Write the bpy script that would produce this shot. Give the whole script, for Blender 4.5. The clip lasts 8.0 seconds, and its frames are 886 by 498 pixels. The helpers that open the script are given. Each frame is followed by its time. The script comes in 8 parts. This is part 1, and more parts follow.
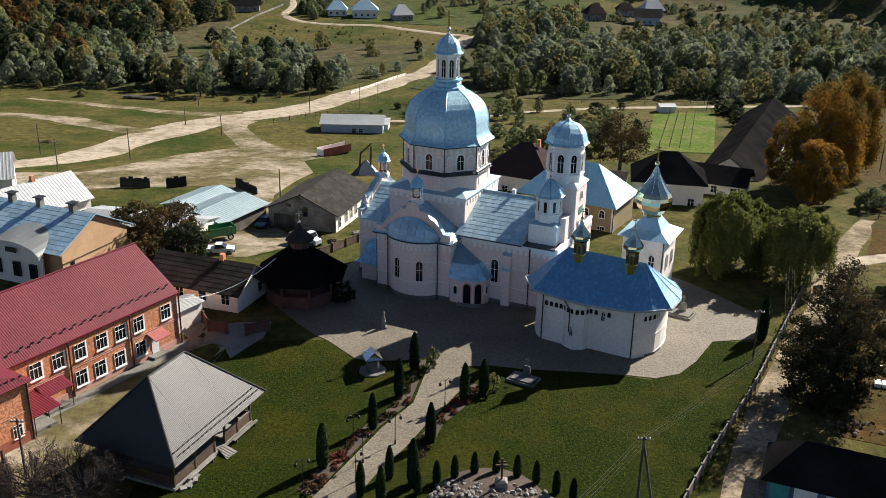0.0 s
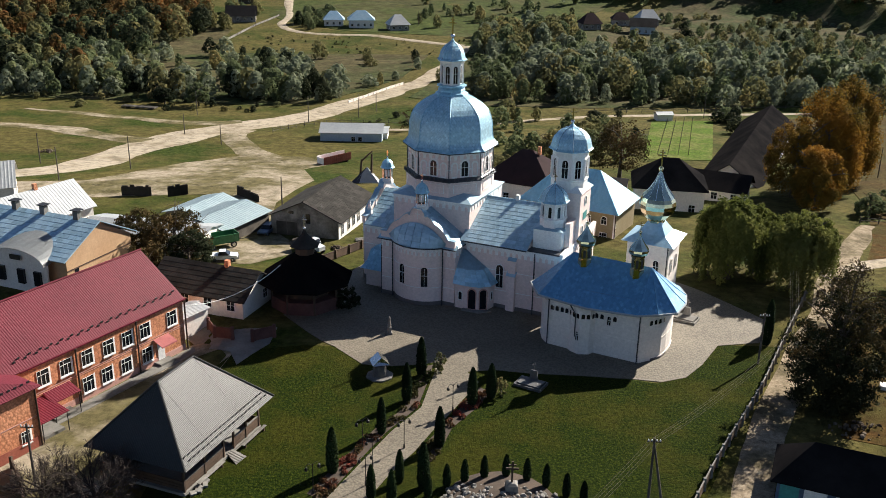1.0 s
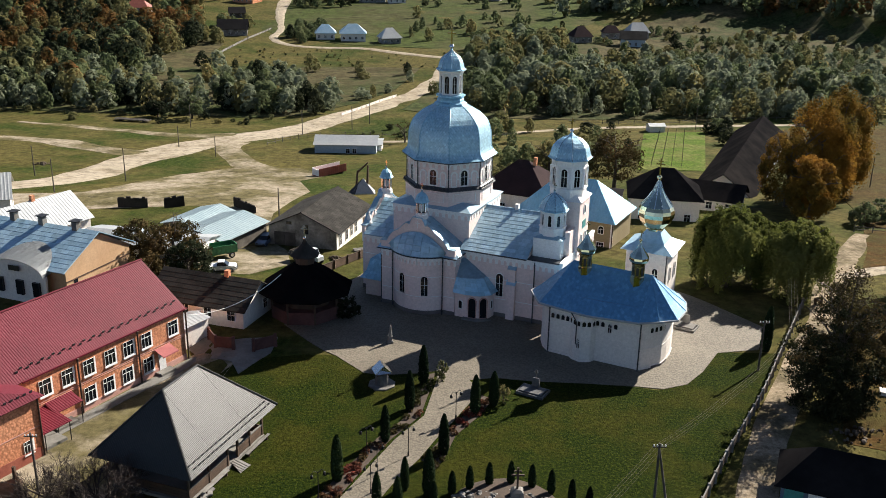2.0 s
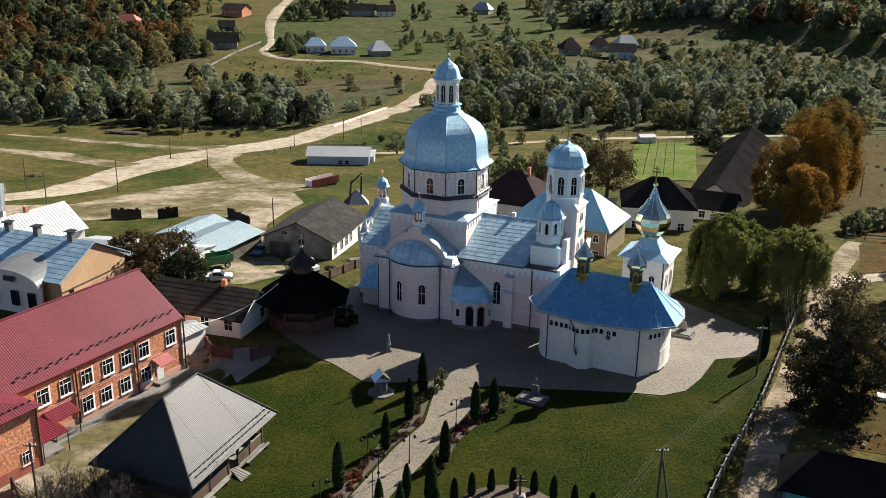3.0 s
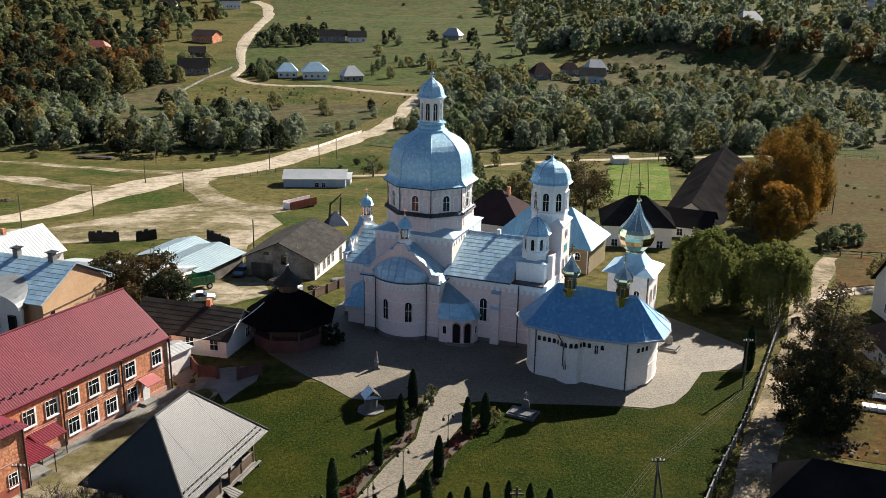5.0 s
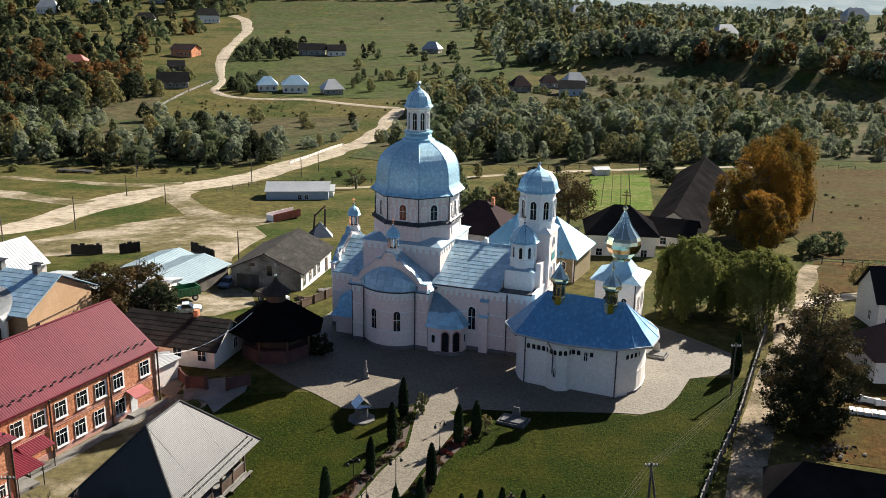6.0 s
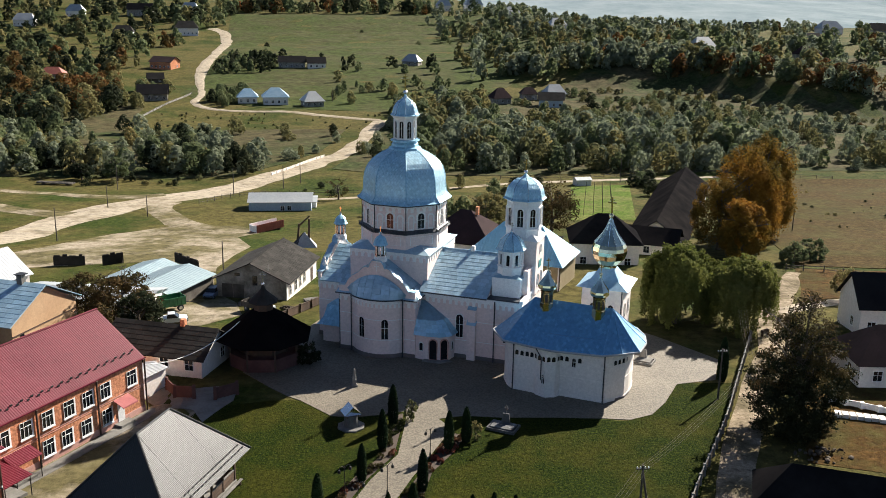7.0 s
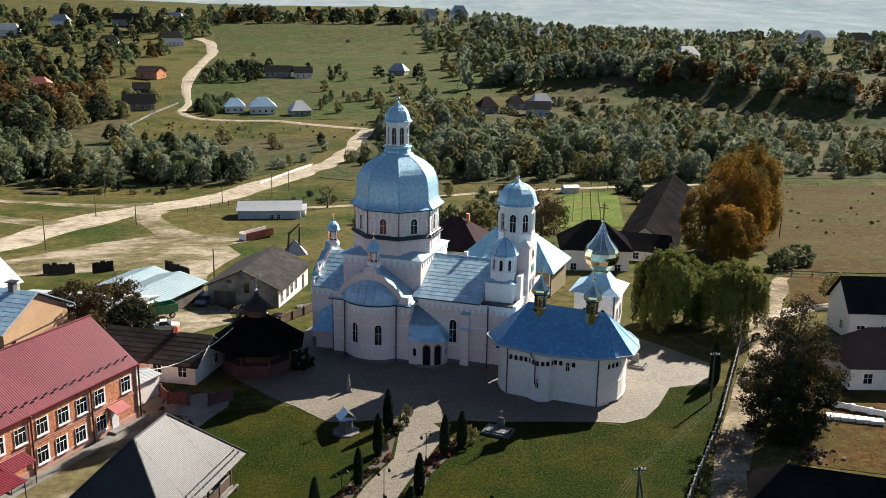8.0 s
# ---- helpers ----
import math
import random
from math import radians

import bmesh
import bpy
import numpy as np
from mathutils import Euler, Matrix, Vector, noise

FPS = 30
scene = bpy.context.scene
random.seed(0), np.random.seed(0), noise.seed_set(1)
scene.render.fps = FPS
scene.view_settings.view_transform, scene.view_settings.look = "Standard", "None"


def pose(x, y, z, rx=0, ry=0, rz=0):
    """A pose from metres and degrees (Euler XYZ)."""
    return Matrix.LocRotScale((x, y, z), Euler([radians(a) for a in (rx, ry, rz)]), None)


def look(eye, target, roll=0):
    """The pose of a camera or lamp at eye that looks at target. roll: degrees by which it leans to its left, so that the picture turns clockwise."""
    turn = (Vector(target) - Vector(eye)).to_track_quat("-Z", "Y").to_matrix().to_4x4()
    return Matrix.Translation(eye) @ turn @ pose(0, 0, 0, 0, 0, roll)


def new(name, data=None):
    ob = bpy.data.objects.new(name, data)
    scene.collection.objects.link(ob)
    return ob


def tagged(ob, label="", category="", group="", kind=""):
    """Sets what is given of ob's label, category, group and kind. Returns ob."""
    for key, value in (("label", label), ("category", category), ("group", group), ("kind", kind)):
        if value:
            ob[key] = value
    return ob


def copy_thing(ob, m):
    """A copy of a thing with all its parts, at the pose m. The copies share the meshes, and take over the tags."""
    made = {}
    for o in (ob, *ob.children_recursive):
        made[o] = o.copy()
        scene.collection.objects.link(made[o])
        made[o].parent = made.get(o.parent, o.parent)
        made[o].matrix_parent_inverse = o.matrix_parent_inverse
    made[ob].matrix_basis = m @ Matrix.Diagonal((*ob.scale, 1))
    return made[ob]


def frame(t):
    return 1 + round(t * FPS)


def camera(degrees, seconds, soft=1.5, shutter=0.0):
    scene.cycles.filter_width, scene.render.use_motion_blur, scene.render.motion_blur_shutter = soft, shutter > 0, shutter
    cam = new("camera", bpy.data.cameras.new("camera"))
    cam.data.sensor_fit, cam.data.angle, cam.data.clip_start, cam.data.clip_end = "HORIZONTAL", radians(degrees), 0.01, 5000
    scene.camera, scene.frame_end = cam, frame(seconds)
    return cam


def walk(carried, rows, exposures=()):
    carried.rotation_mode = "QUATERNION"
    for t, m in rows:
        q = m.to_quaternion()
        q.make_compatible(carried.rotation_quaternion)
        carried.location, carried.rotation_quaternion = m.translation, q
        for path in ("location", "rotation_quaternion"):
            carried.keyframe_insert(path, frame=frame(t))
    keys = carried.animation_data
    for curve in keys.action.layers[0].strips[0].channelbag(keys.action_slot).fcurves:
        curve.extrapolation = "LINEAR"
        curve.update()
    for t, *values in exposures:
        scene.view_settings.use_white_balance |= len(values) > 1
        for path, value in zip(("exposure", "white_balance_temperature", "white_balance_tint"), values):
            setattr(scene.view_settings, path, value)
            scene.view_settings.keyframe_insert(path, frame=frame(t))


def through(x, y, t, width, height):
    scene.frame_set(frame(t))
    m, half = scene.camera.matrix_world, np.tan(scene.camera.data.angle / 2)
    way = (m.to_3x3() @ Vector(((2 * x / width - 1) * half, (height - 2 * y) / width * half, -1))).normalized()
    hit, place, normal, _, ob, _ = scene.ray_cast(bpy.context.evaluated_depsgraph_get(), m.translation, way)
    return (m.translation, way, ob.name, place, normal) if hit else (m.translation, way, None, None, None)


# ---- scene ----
cam = camera(50.35, 8.0, soft=0.5)
PATH = [
    (0, (4.14, 1.36, 50.25), (2.479, 48.023, 32.365), 1.10),
    (0.5, (3.53, 1.09, 50.04), (1.946, 47.834, 32.371), 1.04),
    (1, (2.85, 0.88, 49.76), (1.459, 47.749, 32.388), 1.00),
    (1.5, (2.19, 0.60, 49.57), (1.040, 47.593, 32.529), 1.00),
    (3, (0.48, 0.06, 48.74), (0.191, 47.422, 32.714), 0.94),
    (3.5, (0.00, -0.00, 48.49), (0.000, 47.466, 32.772), 0.96),
    (4, (-0.54, -0.13, 48.22), (-0.145, 47.443, 32.846), 0.98),
    (4.5, (-1.06, -0.30, 47.98), (-0.257, 47.372, 32.929), 0.98),
    (6, (-2.76, -0.70, 47.12), (-0.366, 47.245, 33.135), 0.93),
    (6.5, (-3.30, -0.91, 46.90), (-0.395, 47.099, 33.231), 0.98),
    (7, (-3.82, -1.08, 46.57), (-0.330, 46.991, 33.249), 0.99),
    (7.5, (-4.30, -1.23, 46.34), (-0.315, 46.865, 33.264), 0.95),
    (8, (-4.77, -1.52, 46.14), (-0.539, 46.622, 33.327), 0.98),
]
walk(cam, [(t, look(eye, target, roll)) for t, eye, target, roll in PATH], [(0.0, 1.22), (1.5, 1.28), (3.0, 1.34), (8.0, 1.42)])

# ---------------------------------------------------------------- light
SUN_DIR = Vector((0.585, 0.594, 0.552))
sun = tagged(new("sun", bpy.data.lights.new("sun", "SUN")), kind="structure")
sun.data.energy, sun.data.angle, sun.data.color = 5.0, radians(0.6), (1.0, 0.925, 0.82)
sun.matrix_world = look((0, 0, 200), Vector((0, 0, 200)) - SUN_DIR)
world = bpy.data.worlds.new("sky")
scene.world = world
world.use_nodes = True
wn = world.node_tree.nodes
sky = wn.new("ShaderNodeTexSky")
sky.sky_type, sky.sun_disc = "NISHITA", False
sky.sun_elevation, sky.sun_rotation = radians(33.5), radians(44.5)
sky.air_density, sky.dust_density, sky.ozone_density = 0.55, 0.4, 0.3
world.node_tree.links.new(sky.outputs[0], wn["Background"].inputs[0])
wn["Background"].inputs[1].default_value = 0.05


# ---------------------------------------------------------------- materials
def links_of(m):
    return m.node_tree.nodes, m.node_tree.links


def ramp(nodes, links, source, stops):
    r = nodes.new("ShaderNodeValToRGB")
    els = r.color_ramp.elements
    while len(els) < len(stops):
        els.new(0.5)
    for e, (p, c) in zip(els, stops):
        e.position, e.color = p, (*c, 1)
    links.new(source, r.inputs[0])
    return r.outputs[0]


def noise_of(nodes, links, coord, scale, detail=6, rough=0.6):
    n = nodes.new("ShaderNodeTexNoise")
    n.inputs["Scale"].default_value, n.inputs["Detail"].default_value, n.inputs["Roughness"].default_value = scale, detail, rough
    links.new(coord, n.inputs["Vector"])
    return n.outputs["Fac"]


def mixed(nodes, links, fac, a, b, kind="MIX"):
    m = nodes.new("ShaderNodeMix")
    m.data_type, m.blend_type = "RGBA", kind
    for socket, value in ((m.inputs[0], fac), (m.inputs[6], a), (m.inputs[7], b)):
        if isinstance(value, (int, float)):
            socket.default_value = value
        elif isinstance(value, tuple):
            socket.default_value = (*value, 1)
        else:
            links.new(value, socket)
    return m.outputs[2]


def surface(name, a, b, rough=0.8, metal=0.0, big=0.15, fine=4.0, bump=0.15, spread=0.12, spec=0.5):
    """A surface between two tones, with broad stains, fine grain, relief and a chance tone for each piece."""
    m = bpy.data.materials.new(name)
    m.use_nodes = True
    nodes, links = links_of(m)
    bsdf = nodes["Principled BSDF"]
    geo = nodes.new("ShaderNodeNewGeometry").outputs["Position"]
    broad, grain = noise_of(nodes, links, geo, big, 5), noise_of(nodes, links, geo, fine, 8, 0.7)
    col = ramp(nodes, links, broad, [(0.35, a), (0.65, b)])
    col = mixed(nodes, links, 0.55, col, ramp(nodes, links, grain, [(0.3, (0.55, 0.55, 0.55)), (0.7, (1.0, 1.0, 1.0))]), "MULTIPLY")
    chance = nodes.new("ShaderNodeObjectInfo").outputs["Random"]
    tone = ramp(nodes, links, chance, [(0.0, (1 - spread,) * 3), (1.0, (1.0, 1.0, 1.0))])
    col = mixed(nodes, links, 1.0, col, tone, "MULTIPLY")
    links.new(col, bsdf.inputs["Base Color"])
    bsdf.inputs["Roughness"].default_value, bsdf.inputs["Metallic"].default_value = rough, metal
    bsdf.inputs["Specular IOR Level"].default_value = spec
    if bump:
        bp = nodes.new("ShaderNodeBump")
        bp.inputs["Strength"].default_value, bp.inputs["Distance"].default_value = bump, 0.05
        links.new(grain, bp.inputs["Height"])
        links.new(bp.outputs[0], bsdf.inputs["Normal"])
    return m


def leafy(name, stops, through=0.35):
    """Leaves: a chance tone for each leaf, broader drifts, and light that shines through."""
    m = bpy.data.materials.new(name)
    m.use_nodes = True
    nodes, links = links_of(m)
    bsdf, out = nodes["Principled BSDF"], nodes["Material Output"]
    geo = nodes.new("ShaderNodeNewGeometry")
    drift = noise_of(nodes, links, geo.outputs["Position"], 0.09, 3)
    mid = nodes.new("ShaderNodeMath")
    mid.operation = "MULTIPLY_ADD"
    mid.inputs[1].default_value, mid.inputs[2].default_value = 0.14, 0.03
    links.new(geo.outputs["Random Per Island"], mid.inputs[0])
    add = nodes.new("ShaderNodeMath")
    links.new(mid.outputs[0], add.inputs[0])
    shift = nodes.new("ShaderNodeMath")
    shift.operation = "MULTIPLY_ADD"
    shift.inputs[1].default_value, shift.inputs[2].default_value = 2.3, -0.85
    links.new(drift, shift.inputs[0])
    links.new(shift.outputs[0], add.inputs[1])
    col = ramp(nodes, links, add.outputs[0], stops)
    links.new(col, bsdf.inputs["Base Color"])
    bsdf.inputs["Roughness"].default_value = 0.9
    bsdf.inputs["Specular IOR Level"].default_value = 0.06
    tr = nodes.new("ShaderNodeBsdfTranslucent")
    links.new(col, tr.inputs[0])
    mx = nodes.new("ShaderNodeMixShader")
    mx.inputs[0].default_value = through
    links.new(bsdf.outputs[0], mx.inputs[1])
    links.new(tr.outputs[0], mx.inputs[2])
    links.new(mx.outputs[0], out.inputs[0])
    return m


def shingled(name, a, b, size, rough, metal, depth=0.5):
    """Diamond metal shingles of the given size, laid by the roof's own directions, with weathered drifts."""
    m = surface(name, a, b, rough, metal, 0.35, 3.0, 0.0, 0.10)
    nodes, links = links_of(m)
    bsdf = nodes["Principled BSDF"]
    part_of = nodes.new("ShaderNodeSeparateXYZ")
    laid = nodes.new("ShaderNodeUVMap")
    laid.uv_map = "laid"
    links.new(laid.outputs[0], part_of.inputs[0])

    def calc(kind, x, y=0.0):
        n = nodes.new("ShaderNodeMath")
        n.operation = kind
        for socket, value in ((n.inputs[0], x), (n.inputs[1], y)):
            if isinstance(value, (int, float)):
                socket.default_value = value
            else:
                links.new(value, socket)
        return n.outputs[0]

    u, v = calc("MULTIPLY", part_of.outputs[0], 1 / size), calc("MULTIPLY", part_of.outputs[1], 0.8 / size)
    up, down = calc("ADD", u, v), calc("SUBTRACT", u, v)
    rise = calc("SUBTRACT", calc("FRACT", up), calc("FRACT", down))
    cell = nodes.new("ShaderNodeCombineXYZ")
    links.new(calc("FLOOR", up), cell.inputs[0])
    links.new(calc("FLOOR", down), cell.inputs[1])
    chance = nodes.new("ShaderNodeTexWhiteNoise")
    links.new(cell.outputs[0], chance.inputs["Vector"])
    # Tones by chance; the brightest tiles are glints painted into the colour.
    tone = ramp(nodes, links, chance.outputs["Value"], [(0.0, (0.74, 0.79, 0.82)), (0.75, (0.92, 0.94, 0.95)), (1.0, (1.22, 1.16, 1.12))])
    old = bsdf.inputs["Base Color"].links[0].from_socket
    links.new(mixed(nodes, links, 1.0, old, tone, "MULTIPLY"), bsdf.inputs["Base Color"])
    bp = nodes.new("ShaderNodeBump")
    bp.inputs["Strength"].default_value, bp.inputs["Distance"].default_value = depth, 0.10
    bp.invert = True
    links.new(rise, bp.inputs["Height"])
    links.new(bp.outputs[0], bsdf.inputs["Normal"])
    return m


PLASTER = surface("pink_plaster", (0.88, 0.70, 0.645), (0.91, 0.755, 0.705), 0.85, 0, 0.2, 3.0, 0.08, 0.04)
TRIM = surface("white_plaster", (0.94, 0.91, 0.875), (0.95, 0.93, 0.90), 0.8, 0, 0.4, 4.0, 0.06, 0.03)
PLINTH = surface("plinth_stone", (0.13, 0.11, 0.11), (0.19, 0.17, 0.16), 0.85, 0, 0.5, 5.0)
DARK = surface("dark_sheet", (0.05, 0.055, 0.065), (0.08, 0.085, 0.095), 0.5, 0.5, 0.6, 5.0, 0.05)
GLASS = surface("window_glass", (0.012, 0.014, 0.018), (0.02, 0.024, 0.03), 0.12, 0, 0.5, 2.0, 0.0, 0.3)
TIN = surface("roof_tin", (0.35, 0.56, 0.71), (0.47, 0.66, 0.78), 0.42, 0.3, 0.25, 2.0, 0.05, 0.26)
DOMETIN = shingled("dome_shingles", (0.36, 0.66, 0.85), (0.42, 0.72, 0.89), 0.5, 0.40, 0.2, 0.6)
DOMESHEET = surface("bright_blue_sheet", (0.40, 0.70, 0.88), (0.50, 0.78, 0.92), 0.34, 0.3, 0.35, 3.0, 0.0, 0.25)
TILETIN = surface("dome_tile_tin", (0.46, 0.74, 0.90), (0.54, 0.80, 0.93), 0.38, 0.2, 0.35, 3.0, 0.0, 0.05)
tn, tl = links_of(TILETIN)
isle = ramp(tn, tl, tn.new("ShaderNodeNewGeometry").outputs["Random Per Island"], [(0.0, (0.80, 0.84, 0.86)), (0.7, (0.94, 0.96, 0.97)), (1.0, (1.14, 1.11, 1.08))])
tl.new(mixed(tn, tl, 1.0, tn["Principled BSDF"].inputs["Base Color"].links[0].from_socket, isle, "MULTIPLY"), tn["Principled BSDF"].inputs["Base Color"])
SMALLTIN = shingled("blue_shingles", (0.125, 0.335, 0.57), (0.145, 0.37, 0.61), 0.42, 0.42, 0.25, 0.3)
ANNEXTIN = surface("annex_blue_tile", (0.26, 0.58, 0.78), (0.33, 0.65, 0.83), 0.38, 0.3, 0.4, 3.0, 0.1)
HALLWALL = surface("ochre_wall", (0.48, 0.31, 0.18), (0.56, 0.38, 0.23), 0.9, 0, 0.2, 3.0, 0.1, 0.1, 0.2)
GOLD = surface("gilded_sheet", (0.66, 0.60, 0.38), (0.76, 0.69, 0.45), 0.10, 1.0, 0.6, 3.0, 0.03)
CREAM = surface("cream_wall", (0.2952, 0.2378, 0.1353), (0.3526, 0.2911, 0.1763), 0.9, 0, 0.2, 3.0, 0.1, 0.1, 0.2)
WHITEWALL = surface("limewash", (0.87, 0.80, 0.73), (0.91, 0.855, 0.79), 0.85, 0, 0.3, 3.0)
PINKBAND = surface("pink_render", (0.56, 0.302, 0.246), (0.64, 0.374, 0.314), 0.9, 0, 0.3, 3.0, 0.1, 0.1, 0.2)
REDTILE = surface("red_metal_tile", (0.114, 0.0104, 0.0219), (0.146, 0.0156, 0.0292), 0.6, 0.0, 0.15, 2.0, 0.05, 0.1, 0.2)
FADEDRED = surface("faded_red_sheet", (0.30, 0.085, 0.085), (0.36, 0.12, 0.115), 0.6, 0.0, 0.3, 2.0, 0.05, 0.1, 0.2)
GREYTILE = surface("grey_metal_tile", (0.016, 0.0185, 0.0175), (0.023, 0.026, 0.0245), 0.52, 0.0, 0.2, 2.0, 0.05, 0.1, 0.42)
SLATE = surface("asbestos_slate", (0.0268, 0.0243, 0.0215), (0.0536, 0.05, 0.0446), 0.95, 0, 0.25, 2.5, 0.3, 0.4, 0.15)
DARKROOF = surface("brown_roof", (0.0312, 0.0192, 0.0204), (0.048, 0.0288, 0.03), 0.95, 0, 0.3, 3.0, 0.15, 0.1, 0.1)
BLACKROOF = surface("dark_grey_roof", (0.012, 0.0114, 0.0126), (0.0192, 0.018, 0.0186), 0.95, 0, 0.2, 3.0, 0.15, 0.1, 0.1)
# Dark shingles taken near black: the shade they stand in is painted in.
SHADEROOF = surface("shade_dark_shingles", (0.004, 0.004, 0.005), (0.010, 0.009, 0.009), 0.95, 0, 0.2, 2.0, 0.3, 0.1, 0.0)
TARROOF = surface("tarred_roof", (0.0102, 0.0102, 0.0112), (0.0224, 0.0204, 0.0204), 0.95, 0, 0.2, 2.0, 0.3, 0.1, 0.0)
WHITETIN = surface("galvanised_sheet", (0.356, 0.381, 0.394), (0.432, 0.451, 0.458), 0.5, 0.25, 0.2, 2.0, 0.05, 0.1)
PALETIN = surface("pale_blue_sheet", (0.30, 0.40, 0.44), (0.38, 0.48, 0.51), 0.55, 0.3, 0.2, 2.0, 0.05, 0.15)
OLDPLASTER = surface("stained_plaster", (0.1804, 0.164, 0.1394), (0.4264, 0.3936, 0.3444), 0.95, 0, 0.5, 2.0, 0.3, 0.1, 0.15)
WOOD = surface("brown_wood", (0.0697, 0.041, 0.0246), (0.123, 0.0738, 0.0451), 0.75, 0, 0.6, 6.0, 0.3, 0.4)
GREYWOOD = surface("grey_timber", (0.0902, 0.0779, 0.0656), (0.164, 0.1476, 0.1271), 0.9, 0, 0.6, 6.0, 0.3, 0.4, 0.2)
CONCRETE = surface("concrete", (0.164, 0.1558, 0.1394), (0.246, 0.2378, 0.2173), 0.95, 0, 0.4, 4.0, 0.2, 0.2, 0.2)
STONE = surface("pale_stone", (0.198, 0.188, 0.168), (0.32, 0.305, 0.283), 0.9, 0, 0.8, 3.0, 0.3, 0.4, 0.2)
RUBBLE = surface("brown_rubble", (0.085, 0.062, 0.044), (0.22, 0.18, 0.14), 0.95, 0, 0.9, 4.0, 0.4, 0.5, 0.15)
MARBLE = surface("grey_granite", (0.09, 0.09, 0.094), (0.15, 0.15, 0.15), 0.4, 0, 1.0, 8.0, 0.05, 0.3)
PVC = surface("white_pvc", (0.78, 0.78, 0.77), (0.84, 0.84, 0.83), 0.45, 0, 1.0, 4.0, 0.02, 0.05)
IRON = surface("dark_iron", (0.03, 0.03, 0.032), (0.05, 0.05, 0.05), 0.5, 0.6, 1.0, 6.0, 0.1)
SILVER = surface("polished_steel", (0.60, 0.63, 0.66), (0.70, 0.73, 0.75), 0.18, 1.0, 1.0, 4.0, 0.03)
TYRE = surface("tyre_rubber", (0.02, 0.02, 0.02), (0.035, 0.035, 0.035), 0.8, 0, 2.0, 8.0)
LORRYGREEN = surface("green_paint", (0.03, 0.16, 0.06), (0.05, 0.21, 0.09), 0.5, 0, 1.0, 5.0, 0.05)
CARWHITE = surface("white_paint", (0.62, 0.66, 0.68), (0.74, 0.77, 0.78), 0.3, 0, 1.0, 5.0, 0.02)
CARBLUE = surface("blue_paint", (0.10, 0.15, 0.24), (0.13, 0.19, 0.30), 0.3, 0.2, 1.0, 5.0, 0.02)
OXIDE = surface("red_oxide", (0.28, 0.07, 0.045), (0.36, 0.11, 0.07), 0.7, 0, 0.5, 4.0, 0.1)
BARK = surface("bark", (0.055, 0.042, 0.032), (0.11, 0.09, 0.07), 0.9, 0, 1.0, 8.0, 0.5)
TWIG = surface("dark_twigs", (0.026, 0.017, 0.014), (0.048, 0.032, 0.026), 0.9, 0, 1.0, 8.0, 0.2)
EARTH = surface("flowerbed_earth", (0.041, 0.0287, 0.0205), (0.0738, 0.0492, 0.0328), 0.95, 0, 0.6, 5.0, 0.5)
def cobbled(name, a, b, size):
    """Small setts with dark joints, each a little different in tone, under broad stains."""
    m = surface(name, a, b, 0.95, 0, 0.12, 5.0, 0.0, 0.02, 0.1)
    nodes, links = links_of(m)
    bsdf = nodes["Principled BSDF"]
    v = nodes.new("ShaderNodeTexVoronoi")
    v.inputs["Scale"].default_value = 1 / size
    geo = nodes.new("ShaderNodeNewGeometry").outputs["Position"]
    links.new(geo, v.inputs["Vector"])
    apart = nodes.new("ShaderNodeSeparateColor")
    links.new(v.outputs["Color"], apart.inputs[0])
    tone = ramp(nodes, links, apart.outputs[0], [(0.0, (0.80, 0.80, 0.80)), (1.0, (1.0, 1.0, 1.0))])
    joint = ramp(nodes, links, v.outputs["Distance"], [(0.45, (1.0, 1.0, 1.0)), (0.68, (0.72, 0.71, 0.70))])
    col = mixed(nodes, links, 1.0, bsdf.inputs["Base Color"].links[0].from_socket, mixed(nodes, links, 1.0, tone, joint, "MULTIPLY"), "MULTIPLY")
    links.new(col, bsdf.inputs["Base Color"])
    bp = nodes.new("ShaderNodeBump")
    bp.inputs["Strength"].default_value, bp.inputs["Distance"].default_value = 0.6, 0.04
    bp.invert = True
    links.new(v.outputs["Distance"], bp.inputs["Height"])
    links.new(bp.outputs[0], bsdf.inputs["Normal"])
    return m


BRICK = cobbled("orange_brick", (0.65, 0.263, 0.14), (0.829, 0.392, 0.224), 0.26)
COBBLE = cobbled("pale_cobbles", (0.16, 0.138, 0.103), (0.213, 0.184, 0.14), 0.24)
COBBLE.node_tree.nodes["Principled BSDF"].inputs["Specular IOR Level"].default_value = 0.3
COBBLE.node_tree.nodes["Principled BSDF"].inputs["Roughness"].default_value = 0.68
GREENTEAL = surface("teal_sign", (0.05, 0.28, 0.27), (0.07, 0.34, 0.32), 0.5, 0, 1.0, 4.0, 0.02)
PALEBLUE = surface("pale_blue_wall", (0.42, 0.52, 0.60), (0.50, 0.60, 0.67), 0.85, 0, 0.3, 3.0)
# Red plaster with the church's shade put into its base colour.
SHADERED = surface("shade_dimmed_red_wall", (0.10, 0.050, 0.045), (0.15, 0.078, 0.068), 0.95, 0, 0.4, 3.0, 0.2, 0.1, 0.15)
# Gilt sheet whose green-grey tint paints in the sky it reflects.
SKYGILT = surface("sky_tinted_gilt", (0.56, 0.66, 0.54), (0.68, 0.76, 0.64), 0.12, 1.0, 0.6, 3.0, 0.02)


